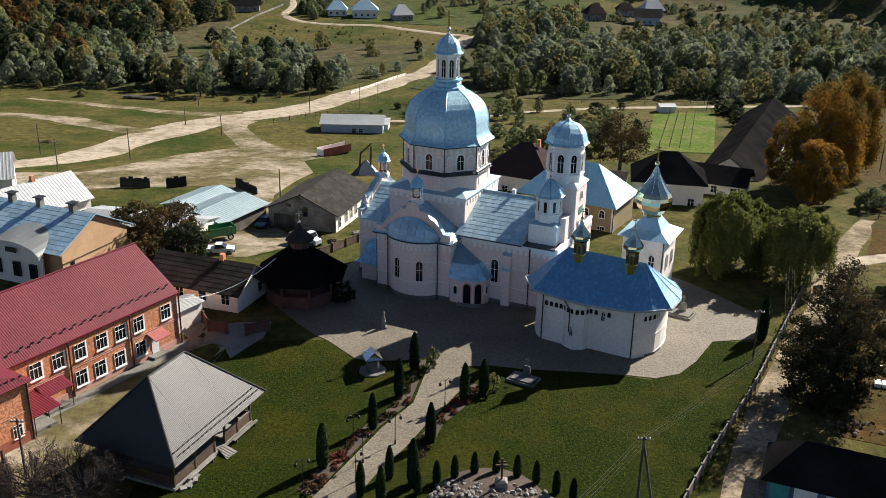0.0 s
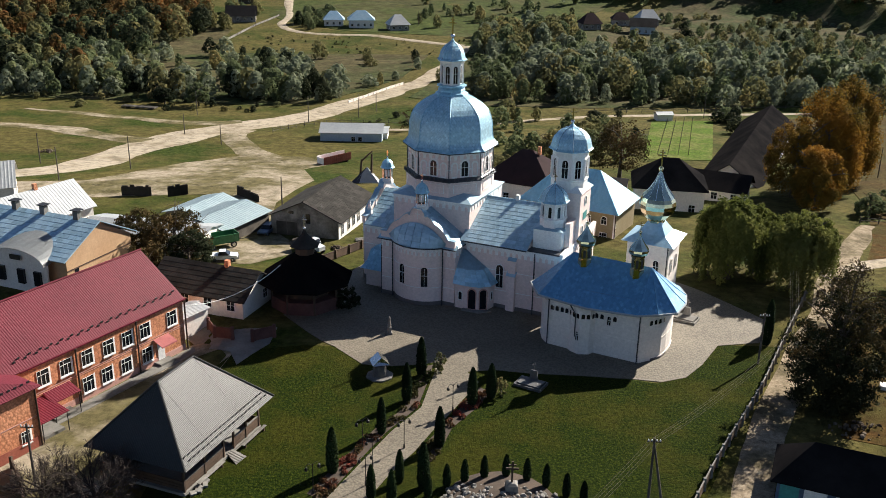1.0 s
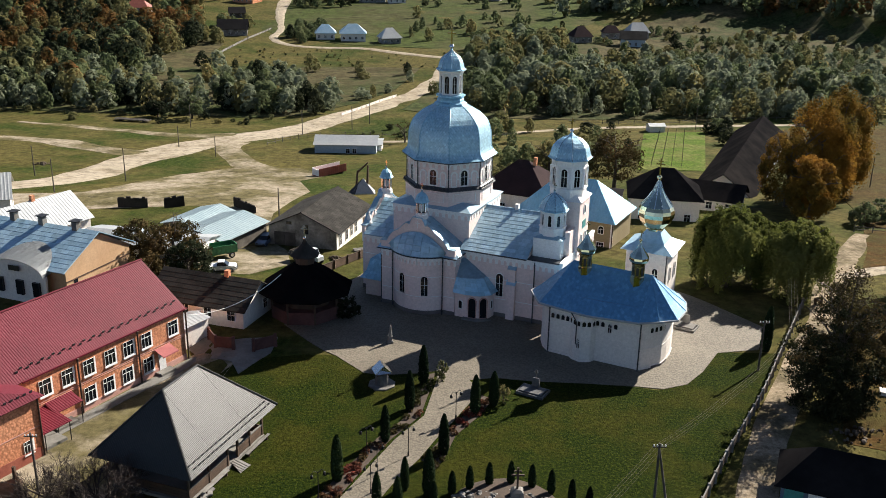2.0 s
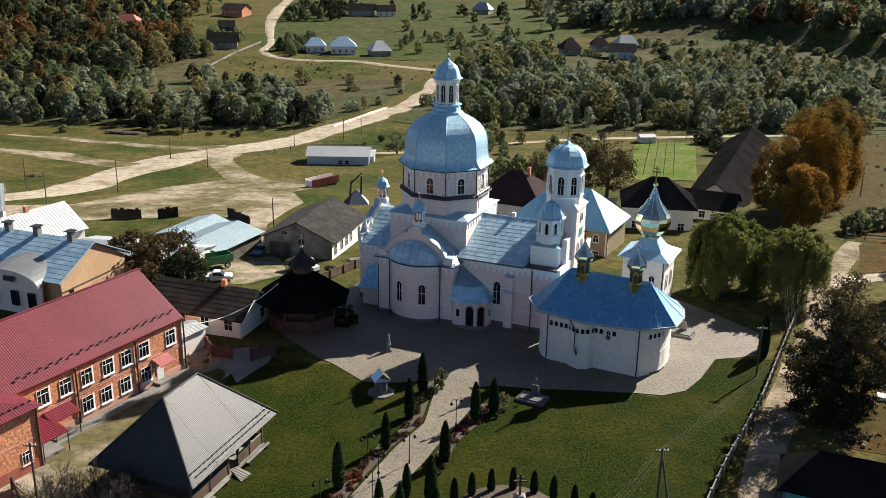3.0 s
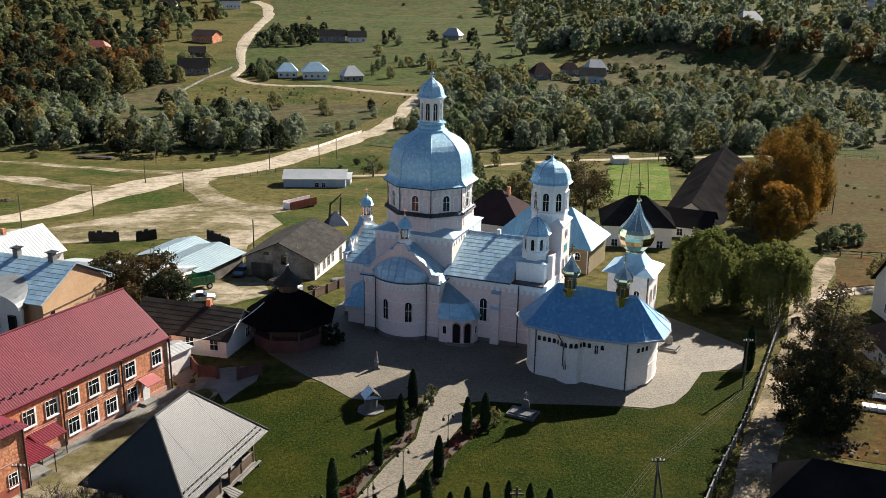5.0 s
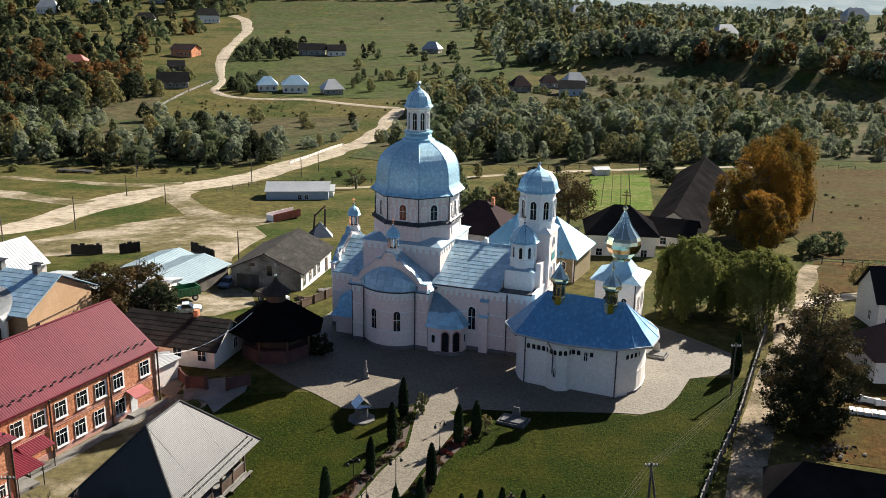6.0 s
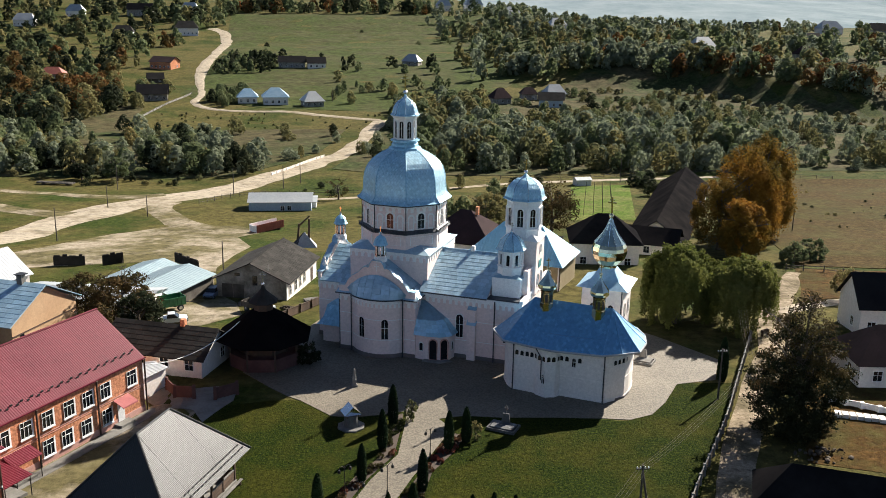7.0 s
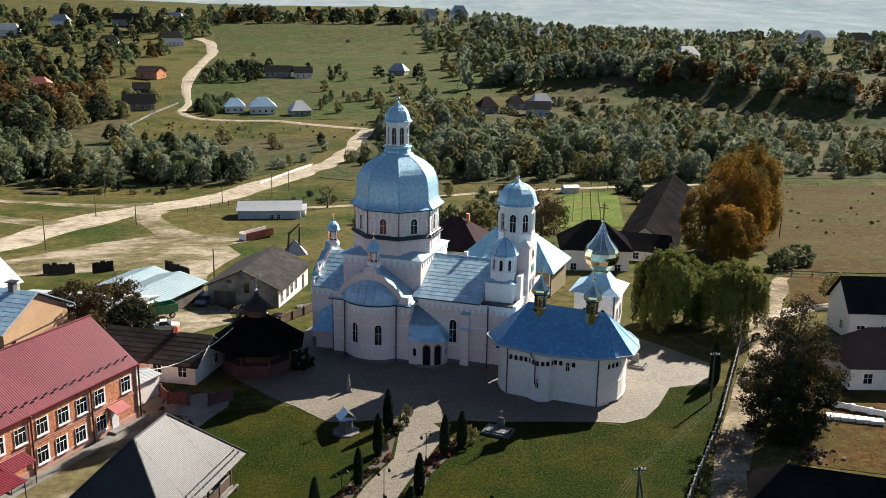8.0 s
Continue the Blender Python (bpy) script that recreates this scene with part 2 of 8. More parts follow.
def grassy(name, dark, light, dry, tuft=1.6, patch=0.03, share=0.5, bump=0.9):
    """Grass: tufts and blades in two tones, drifts of a dry tone at two scales, and a rough relief."""
    m = bpy.data.materials.new(name)
    m.use_nodes = True
    nodes, links = links_of(m)
    bsdf = nodes["Principled BSDF"]
    geo = nodes.new("ShaderNodeNewGeometry").outputs["Position"]
    tufts = noise_of(nodes, links, geo, tuft, 9, 0.78)
    col = ramp(nodes, links, tufts, [(0.36, tuple(c * 0.45 for c in dark)), (0.50, dark), (0.64, light)])
    drift = noise_of(nodes, links, geo, patch, 9, 0.68)
    fac = ramp(nodes, links, drift, [(0.52 - 0.16 * share, (0, 0, 0)), (0.66 - 0.16 * share, (1, 1, 1))])
    dryer = ramp(nodes, links, noise_of(nodes, links, geo, tuft * 0.6, 9, 0.75), [(0.38, tuple(c * 0.5 for c in dry)), (0.62, tuple(c * 1.25 for c in dry))])
    col = mixed(nodes, links, fac, col, dryer)
    links.new(col, bsdf.inputs["Base Color"])
    bsdf.inputs["Roughness"].default_value, bsdf.inputs["Specular IOR Level"].default_value = 1.0, 0.05
    bp = nodes.new("ShaderNodeBump")
    bp.inputs["Strength"].default_value, bp.inputs["Distance"].default_value = bump, 0.25
    links.new(tufts, bp.inputs["Height"])
    links.new(bp.outputs[0], bsdf.inputs["Normal"])
    return m


LAWN = grassy("lawn_grass", (0.0117, 0.0209, 0.00189), (0.0432, 0.0529, 0.0053), (0.0349, 0.0374, 0.00454), 3.4, 0.10, 0.4)
GARDEN = grassy("bright_garden_grass", (0.0606, 0.103, 0.0135), (0.116, 0.164, 0.0251), (0.121, 0.134, 0.0386), 1.4, 0.09, 0.5)
MEADOW = grassy("meadow_grass", (0.026, 0.040, 0.007), (0.062, 0.074, 0.015), (0.086, 0.074, 0.024), 0.9, 0.035, 0.7)

DRYGRASS = grassy("dry_brown_grass", (0.0493, 0.0322, 0.0095), (0.0941, 0.0645, 0.0199), (0.0582, 0.0499, 0.0142), 0.8, 0.05, 0.5)
RUSTGRASS = grassy("rusty_yard_grass", (0.062, 0.033, 0.0095), (0.118, 0.066, 0.019), (0.056, 0.046, 0.013), 0.8, 0.12, 0.5)
# Brown lane dirt broken by darker patches.
LANEDIRT = grassy("patchy_lane_dirt", (0.245, 0.196, 0.137), (0.345, 0.286, 0.21), (0.13, 0.108, 0.066), 1.3, 0.16, 0.42, 0.4)
DIRT = grassy("pale_dirt", (0.324, 0.278, 0.211), (0.4, 0.349, 0.272), (0.258, 0.215, 0.153), 0.5, 0.10, 0.25, 0.2)
YARD = grassy("patchy_yard_dirt", (0.265, 0.224, 0.165), (0.348, 0.298, 0.229), (0.11, 0.0949, 0.0458), 0.7, 0.075, 0.62, 0.35)

GREENLEAF = leafy("green_leaves", [(0.1, (0.0759, 0.099, 0.0488)), (0.5, (0.122, 0.146, 0.0691)), (0.9, (0.182, 0.192, 0.0915))], 0.45)
OLIVELEAF = leafy("olive_leaves", [(0.1, (0.107, 0.113, 0.0514)), (0.5, (0.169, 0.157, 0.0674)), (0.9, (0.25, 0.202, 0.0831))], 0.45)
RUSTLEAF = leafy("rust_leaves", [(0.1, (0.0791, 0.0662, 0.0245)), (0.5, (0.137, 0.0733, 0.0258)), (0.9, (0.209, 0.0896, 0.0324))], 0.45)
GOLDLEAF = leafy("golden_autumn_leaves", [(0.1, (0.0891, 0.0741, 0.0174)), (0.4, (0.184, 0.107, 0.0185)), (0.9, (0.321, 0.157, 0.0248))], 0.4)
WILLOWLEAF = leafy("willow_leaves", [(0.1, (0.079, 0.0948, 0.0224)), (0.5, (0.125, 0.136, 0.0335)), (0.9, (0.186, 0.182, 0.0511))], 0.4)
MAPLELEAF = leafy("maple_leaves", [(0.1, (0.0154, 0.0182, 0.0084)), (0.5, (0.0252, 0.028, 0.0126)), (0.9, (0.042, 0.0378, 0.0168))], 0.2)
DARKLEAF = leafy("dark_leaves", [(0.1, (0.0189, 0.0262, 0.0136)), (0.5, (0.0315, 0.0388, 0.02)), (0.9, (0.0524, 0.0566, 0.0283))], 0.4)
BROWNLEAF = leafy("brown_leaves", [(0.1, (0.0385, 0.0351, 0.0134)), (0.5, (0.0653, 0.0477, 0.0188)), (0.9, (0.1, 0.0604, 0.0241))], 0.25)
THUJALEAF = leafy("thuja_foliage", [(0.1, (0.0072, 0.0144, 0.006)), (0.5, (0.0144, 0.0264, 0.0096)), (0.9, (0.0288, 0.045, 0.0156))], 0.12)
FLOWERS = leafy("flower_bushes", [(0.1, (0.035, 0.042, 0.014)), (0.45, (0.063, 0.049, 0.021)), (0.75, (0.14, 0.049, 0.035)), (0.95, (0.28, 0.056, 0.042))], 0.2)


# ---------------------------------------------------------------- kit
def thing(name, x, y, z, turn=0.0, label="", category="", group=""):
    ob = new(name)
    ob.empty_display_size = 0.3
    ob.matrix_world = pose(x, y, z, 0, 0, turn)
    return tagged(ob, label, category, group)


def lay_shingles(bm):
    """Gives each roof face the directions in which its shingles lie, across and up the slope, in metres."""
    uv = bm.loops.layers.uv.new("laid")
    for f in bm.faces:
        across = Vector((0, 0, 1)).cross(f.normal)
        across = across.normalized() if across.length > 1e-4 else Vector((1, 0, 0))
        up = f.normal.cross(across)
        for c in f.loops:
            c[uv].uv = (c.vert.co.dot(across), c.vert.co.dot(up))


def part(name, bm, material, parent=None, label="", kind=""):
    bmesh.ops.recalc_face_normals(bm, faces=bm.faces)
    if material in (DOMETIN, SMALLTIN):
        lay_shingles(bm)
    me = bpy.data.meshes.new(name)
    bm.to_mesh(me)
    bm.free()
    me.materials.append(material)
    ob = new(name, me)
    ob.parent = parent
    return tagged(ob, label, kind=kind)


def raw(name, verts, faces, material, parent=None, label="", kind=""):
    me = bpy.data.meshes.new(name)
    me.from_pydata(verts, [], faces)
    me.materials.append(material)
    ob = new(name, me)
    ob.parent = parent
    return tagged(ob, label, kind=kind)


def solid(bm, lower, upper):
    """A closed body between two rings of the same count."""
    a, b = [bm.verts.new(p) for p in lower], [bm.verts.new(p) for p in upper]
    n = len(a)
    for i in range(n):
        j = (i + 1) % n
        bm.faces.new((a[i], a[j], b[j], b[i]))
    bm.faces.new(a[::-1])
    bm.faces.new(b)
    return bm


def box(bm, x0, x1, y0, y1, z0, z1):
    q = [(x0, y0), (x1, y0), (x1, y1), (x0, y1)]
    return solid(bm, [(x, y, z0) for x, y in q], [(x, y, z1) for x, y in q])


def prism(bm, poly, z0, z1):
    return solid(bm, [(x, y, z0) for x, y in poly], [(x, y, z1) for x, y in poly])


def turned(bm, profile, n=8, phase=0.0, cx=0.0, cy=0.0):
    """A body turned from rows of radius and height, with n sides."""
    rings = []
    for r, z in profile:
        rings.append([bm.verts.new((cx + r * math.cos(phase + 2 * math.pi * i / n), cy + r * math.sin(phase + 2 * math.pi * i / n), z)) for i in range(n)])
    for a, b in zip(rings, rings[1:]):
        for i in range(n):
            j = (i + 1) % n
            bm.faces.new((a[i], a[j], b[j], b[i]))
    bm.faces.new(rings[0][::-1])
    bm.faces.new(rings[-1])
    return bm


def rod(bm, p, q, r, n=6, r2=None):
    p, q = Vector(p), Vector(q)
    d = (q - p).normalized()
    side = d.cross(Vector((0, 0, 1)) if abs(d.z) < 0.9 else Vector((1, 0, 0))).normalized()
    other = d.cross(side)
    ring = lambda c, k: [c + side * k * math.cos(2 * math.pi * i / n) + other * k * math.sin(2 * math.pi * i / n) for i in range(n)]
    return solid(bm, ring(p, r), ring(q, r if r2 is None else r2))


def tube(bm, pts, r, n=6):
    """A bent round bar through points, as one closed body."""
    pts = [Vector(p) for p in pts]
    rings = []
    for i, p in enumerate(pts):
        d = (pts[min(i + 1, len(pts) - 1)] - pts[max(i - 1, 0)]).normalized()
        side = d.cross(Vector((0, 0, 1)) if abs(d.z) < 0.9 else Vector((1, 0, 0))).normalized()
        other = d.cross(side)
        rings.append([bm.verts.new(p + side * r * math.cos(2 * math.pi * k / n) + other * r * math.sin(2 * math.pi * k / n)) for k in range(n)])
    for a, b in zip(rings, rings[1:]):
        for k in range(n):
            bm.faces.new((a[k], a[(k + 1) % n], b[(k + 1) % n], b[k]))
    bm.faces.new(rings[0][::-1])
    bm.faces.new(rings[-1])
    return bm


def beam(bm, p, q, w, h):
    """A bar of width w and height h from p to q, upright in section."""
    p, q = Vector(p), Vector(q)
    d = (q - p).normalized()
    side = d.cross(Vector((0, 0, 1)))
    side = side.normalized() * w / 2 if side.length > 1e-6 else Vector((w / 2, 0, 0))
    up = side.cross(d).normalized() * h / 2
    ring = lambda c: [c - side - up, c + side - up, c + side + up, c - side + up]
    return solid(bm, ring(p), ring(q))


def slab(bm, corners, thick):
    """A sheet over three or more corners, thickened downwards along its normal."""
    c = [Vector(p) for p in corners]
    nrm = (c[1] - c[0]).cross(c[2] - c[0]).normalized()
    if nrm.z < 0:
        nrm = -nrm
    return solid(bm, [p - nrm * thick for p in c], c)


def arch(w, h, n=7):
    """The outline of a round-headed opening, its foot at 0."""
    r = w / 2
    return [(-r, 0), (r, 0)] + [(r * math.cos(math.pi * i / n), h - r + r * math.sin(math.pi * i / n)) for i in range(n + 1)]


def plate(bm, outline, m, depth):
    """An outline in x and z, pushed out along -y by depth, placed by the matrix m."""
    back = [m @ Vector((x, 0, z)) for x, z in outline]
    front = [m @ Vector((x, -depth, z)) for x, z in outline]
    return solid(bm, back, front)


def ring_plate(bm, outline, m, depth, width):
    """A raised surround along an outline."""
    n = len(outline)
    cx, cz = sum(p[0] for p in outline) / n, sum(p[1] for p in outline) / n
    big = []
    for x, z in outline:
        d = Vector((x - cx, z - cz)).normalized()
        big.append((x + d.x * width, z + d.y * width))
    for i in range(n):
        j = (i + 1) % n
        plate(bm, [outline[i], outline[j], big[j], big[i]], m, depth)
    return bm


def facing(x, y, z, turn):
    """A wall frame: x along the wall, -y out of it; turn in degrees."""
    return pose(x, y, z, 0, 0, turn)


def wall_frame(p, q, z=0.0):
    """The frame at the middle of a wall that runs from p to q, with its outer side on the right of that way."""
    return facing((p[0] + q[0]) / 2, (p[1] + q[1]) / 2, z, math.degrees(math.atan2(q[1] - p[1], q[0] - p[0])))


def window(parent, m, w, h, round_head=True, surround=None, mullions=1, depth=0.1, frame_mat=None):
    """A window with its surround, its pane and its bars."""
    outline = arch(w, h) if round_head else [(-w / 2, 0), (w / 2, 0), (w / 2, h), (-w / 2, h)]
    win = new("window")
    win.empty_display_size = 0.2
    win.parent = parent
    win.matrix_basis = m
    one = Matrix.Identity(4)
    part("pane", plate(bmesh.new(), outline, one, 0.03), GLASS, win, "dark glass pane")
    part("window_frame", ring_plate(bmesh.new(), outline, one, depth, 0.10 if surround else 0.05), surround or TRIM, win)
    if mullions:
        bm = bmesh.new()
        for i in range(mullions):
            x = w * ((i + 1) / (mullions + 1) - 0.5)
            box(bm, x - 0.025, x + 0.025, -0.06, -0.02, 0, h - (w / 2 if round_head else 0) * 0.6)
        box(bm, -w / 2, w / 2, -0.06, -0.02, h * 0.55, h * 0.55 + 0.05)
        part("glazing_bar", bm, frame_mat or PVC, win)
    return win


def frieze(bm, p, q, z_top, h, bays, depth=0.07):
    """A band of small blind arches along the wall from p to q, open arches cut from below."""
    m = wall_frame(p, q, z_top - h)
    length = math.hypot(q[0] - p[0], q[1] - p[1])
    w = length / bays
    pier = w * 0.24
    r = w / 2 - pier
    spring = h * 0.30
    for i in range(bays):
        x0 = -length / 2 + i * w
        c = x0 + w / 2
        out = [(x0, h), (x0, 0), (x0 + pier, 0), (x0 + pier, spring)]
        out += [(c - r * math.cos(math.pi * k / 5), spring + r * 1.25 * math.sin(math.pi * k / 5)) for k in range(1, 5)]
        out += [(x0 + w - pier, spring), (x0 + w - pier, 0), (x0 + w, 0), (x0 + w, h)]
        plate(bm, out, m, depth)
    return bm


def ribbed(bm, eave_a, eave_b, top_b, top_a, spacing, height, thick=0.08):
    """A folded sheet roof slope with ribs that run up from the eave; the top may be shorter than the eave, or a point."""
    a, b, d, c = Vector(eave_a), Vector(eave_b), Vector(top_a), Vector(top_b)
    along = (b - a).normalized()
    length = (b - a).length
    up = (d - a) - along * (d - a).dot(along)
    rise = up.length
    up = up.normalized()
    nrm = along.cross(up)
    if nrm.z < 0:
        nrm = -nrm
    xd, xc = (d - a).dot(along), (c - a).dot(along)
    n = int(length / spacing)
    stops = [(0.0, 0)]
    for i in range(1, n):
        x, w = length * i / n, spacing * 0.2
        stops += [(x - w * 1.5, 0), (x - w * 0.7, 1), (x + w * 0.7, 1), (x + w * 1.5, 0)]
    stops += [(length, 0)] + [(x, 0) for x in (xd, xc) if 0.01 < x < length - 0.01]
    stops.sort()
    rows = []
    for x, k in stops:
        top = rise
        if x < xd:
            top = rise * x / xd
        elif x > xc:
            top = rise * (length - x) / (length - xc)
        p = a + along * x
        q = p + up * max(top, 0.01)
        rows.append([bm.verts.new(p - nrm * thick), bm.verts.new(p + nrm * height * k), bm.verts.new(q + nrm * height * k), bm.verts.new(q - nrm * thick)])
    for r, s in zip(rows, rows[1:]):
        for i in range(4):
            j = (i + 1) % 4
            bm.faces.new((r[i], s[i], s[j], r[j]))
    bm.faces.new(rows[0])
    bm.faces.new(rows[-1][::-1])
    return bm


def sheets(parent, quad, nu, nv, material, name="sheet", lift=0.015):
    """Roof sheets, each an object of its own, laid over a quad (lower left, lower right, upper right, upper left)."""
    a, b, c, d = (Vector(p) for p in quad)
    nrm = (b - a).cross(d - a).normalized()
    if nrm.z < 0:
        nrm = -nrm
    at = lambda s, t: (a.lerp(b, s)).lerp(d.lerp(c, s), t)
    for j in range(nv):
        for i in range(nu):
            off = 0.5 / nu if j % 2 else 0.0
            s0, s1 = max(0, i / nu - off), min(1, (i + 1) / nu - off)
            if j % 2 and i == nu - 1:
                s1 = 1.0
            g = 0.012
            t0, t1 = j / nv, (j + 1) / nv
            low, high = nrm * (lift + 0.028), nrm * (lift + 0.012)
            p = [at(s0 + g * (s1 - s0), t0) + low, at(s1 - g * (s1 - s0), t0) + low, at(s1 - g * (s1 - s0), t1 - 0.02 / nv) + high, at(s0 + g * (s1 - s0), t1 - 0.02 / nv) + high]
            verts = [tuple(v) for v in p] + [tuple(v - nrm * 0.05) for v in p]
            raw(name, verts, [(0, 1, 2, 3), (0, 4, 5, 1), (1, 5, 6, 2), (2, 6, 7, 3), (3, 7, 4, 0)], material, parent)


def cross(parent, x, y, z, h, material=None, name="cross", turn=0.0):
    m = pose(x, y, z, 0, 0, turn)
    bm = bmesh.new()
    box(bm, -0.04 * h, 0.04 * h, -0.03 * h, 0.03 * h, 0, h)
    box(bm, -0.26 * h, 0.26 * h, -0.028 * h, 0.028 * h, h * 0.62, h * 0.70)
    box(bm, -0.15 * h, 0.15 * h, -0.028 * h, 0.028 * h, h * 0.80, h * 0.86)
    bm.transform(m)
    return part(name, bm, material or GOLD, parent, "slender cross on a finial")


def ball(bm, x, y, z, r):
    made = bmesh.ops.create_icosphere(bm, subdivisions=2, radius=r)["verts"]
    bmesh.ops.translate(bm, verts=made, vec=(x, y, z))
    return bm


# ---------------------------------------------------------------- ground
PROFILE = ((-400, 0), (122, 0), (145, -2.1), (160, -2.7), (178, -4.2), (215, -9.2), (255, -12), (300, -15.5), (420, -16.5), (510, -15), (600, -11.5),
           (700, -7.5), (900, -4), (1000, 2), (1100, 14), (1250, 24), (1500, 26), (2200, 40), (4500, 90))


def ease(x):
    x = min(1.0, max(0.0, x))
    return x * x * (3 - 2 * x)


def bank_foot(x):
    """Where the foot of the wooded bank across the valley runs."""
    return 578 - 118 * ease((x - 185) / 75) - 60 * ease((x - 260) / 160)


def terrain(x, y):
    z = PROFILE[-1][1]
    for (a, za), (b, zb) in zip(PROFILE, PROFILE[1:]):
        if y <= b:
            z = za + (zb - za) * (y - a) / (b - a)
            break
    if y > 900:
        z = -4 + (z + 4) * ease((300 - x) / 240)
    z += 12 * ease((x - 70) / 80) * ease((y - bank_foot(x)) / 60) * (1 - 0.6 * ease((y - 900) / 400))
    z -= 0.95 * ease((-25 - x) / 5) * ease((110 - y) / 8) * ease((y - 40) / 10)
    wild = ease((y - 300) / 120)
    return z + wild * 1.6 * noise.noise((x * 0.012, y * 0.012, 0.3)) + wild * 0.5 * noise.noise((x * 0.05, y * 0.05, 7.1))


def ground_sheet():
    rows = list(range(-300, 0, 30)) + list(range(0, 340, 3)) + list(range(340, 640, 4)) + list(range(640, 700, 6)) + list(range(700, 1500, 20)) + list(range(1500, 4600, 150))
    cols = [-2500, -1600, -1000, -700, -500] + list(range(-400, -150, 10)) + list(range(-150, 180, 4)) + list(range(180, 420, 5)) + [420, 500, 700, 1000, 1600, 2500]
    verts = [(x, y, terrain(x, y)) for y in rows for x in cols]
    n = len(cols)
    faces = [(j * n + i, j * n + i + 1, (j + 1) * n + i + 1, (j + 1) * n + i) for j in range(len(rows) - 1) for i in range(n - 1)]
    ob = raw("ground", verts, faces, MEADOW, None, "dry autumn meadow falling to a valley", "structure")
    for p in ob.data.polygons:
        p.use_smooth = True
    return ob


ground_sheet()


def spread(name, outline, z, material, label, step=2.0, kind="structure"):
    """A flat area over the ground inside an outline, as a fine sheet that follows the ground."""
    bm = bmesh.new()
    bm.faces.new([bm.verts.new((x, y, 0)) for x, y in outline])
    xs, ys = [p[0] for p in outline], [p[1] for p in outline]
    for k in range(int((max(ys) - min(ys)) / step)):
        bmesh.ops.bisect_plane(bm, geom=bm.verts[:] + bm.edges[:] + bm.faces[:], plane_co=(0, min(ys) + step * (k + 0.5), 0), plane_no=(0, 1, 0))
    for k in range(int((max(xs) - min(xs)) / (step * 2))):
        bmesh.ops.bisect_plane(bm, geom=bm.verts[:] + bm.edges[:] + bm.faces[:], plane_co=(min(xs) + step * 2 * (k + 0.5), 0, 0), plane_no=(1, 0, 0))
    for v in bm.verts:
        v.co.z = terrain(v.co.x, v.co.y) + z
    rim = [e for e in bm.edges if e.is_boundary]
    made = bmesh.ops.extrude_edge_only(bm, edges=rim)["geom"]
    for v in made:
        if isinstance(v, bmesh.types.BMVert):
            v.co.z -= 0.5
    return part(name, bm, material, None, label, kind)


def smooth_line(points, step):
    """A smooth line through points in the plan."""
    out = []
    n = len(points)
    for i in range(n - 1):
        p0, p1, p2, p3 = (Vector(points[max(0, min(n - 1, i + k))]) for k in (-1, 0, 1, 2))
        count = max(2, int((p2 - p1).length / step))
        for k in range(count):
            t = k / count
            out.append(0.5 * ((2 * p1) + (p2 - p0) * t + (2 * p0 - 5 * p1 + 4 * p2 - p3) * t * t + (3 * p1 - p0 - 3 * p2 + p3) * t ** 3))
    return out + [Vector(points[-1])]


def lane(name, points, widths, z, material, label, step=2.5, ragged=0.0):
    """A road along a line in the plan; its widths run from start to end."""
    line = smooth_line(points, step)
    verts, faces, n = [], [], len(line)
    across = 5
    for i, p in enumerate(line):
        d = (line[min(i + 1, n - 1)] - line[max(i - 1, 0)]).normalized()
        side = Vector((d.y, -d.x))
        k = i / (n - 1) * (len(widths) - 1)
        w = widths[int(k)] + (widths[min(int(k) + 1, len(widths) - 1)] - widths[int(k)]) * (k - int(k))
        for j in range(across):
            s = j / (across - 1) - 0.5
            edge = ragged * (noise.noise((p.x * 0.07, p.y * 0.07, 3.0 * (j > 1))) + 0.25 * noise.noise((p.x * 0.3, p.y * 0.3, 5.0 * (j > 1)))) if j in (0, across - 1) else 0
            q = p + side * (s * w + (edge if s > 0 else -edge))
            verts.append((q.x, q.y, terrain(q.x, q.y) + (z if 0 < j < across - 1 else z * 0.2)))
    faces = [(i * across + j, i * across + j + 1, (i + 1) * across + j + 1, (i + 1) * across + j) for i in range(n - 1) for j in range(across - 1)]
    return raw(name, verts, faces, material, None, label, "structure")


LAWN_EDGE = [(-31, 60), (26, 60), (24.5, 72.5), (31, 86), (36, 95), (40.5, 104.5), (33, 104.5), (27.5, 96), (24, 94.2), (20.5, 95), (10, 96), (4.5, 101.2), (2, 104), (-4, 108), (-13, 101), (-16.5, 101), (-24, 99), (-27, 90), (-27.5, 80)]
spread("lawn", LAWN_EDGE, 0.02, LAWN, "mown green lawn in the churchyard")
PLAZA = [(-12.7, 100.8), (-9.0, 96.6), (-6.5, 96.2), (-3, 96.8), (-0.5, 97.6), (-0.7, 94.8), (-1.7, 87.3), (-4.4, 82.4), (-6.5, 77.3), (-9.5, 70), (-11, 64), (-6.5, 62), (-5.5, 71), (-4.0, 74.7), (-1.8, 79.0), (-0.4, 82.5), (1.2, 85.9),
         (3.5, 91.2), (4.3, 93.2), (3.0, 95.5), (6, 96.2), (10, 95.6), (16, 95.4), (21.5, 95), (24.6, 94.5), (27.5, 95.8), (30, 99), (33, 104.2), (38.3, 105.4), (41, 112), (36, 119.5), (30, 128), (20, 138), (5, 143), (-8, 140), (-12, 132), (-15, 122), (-17.5, 115), (-20.5, 109.5), (-16.4, 104.4), (-14.4, 102.2)]
spread("pavement", PLAZA, 0.06, COBBLE, "pale cobbled churchyard paving and path")
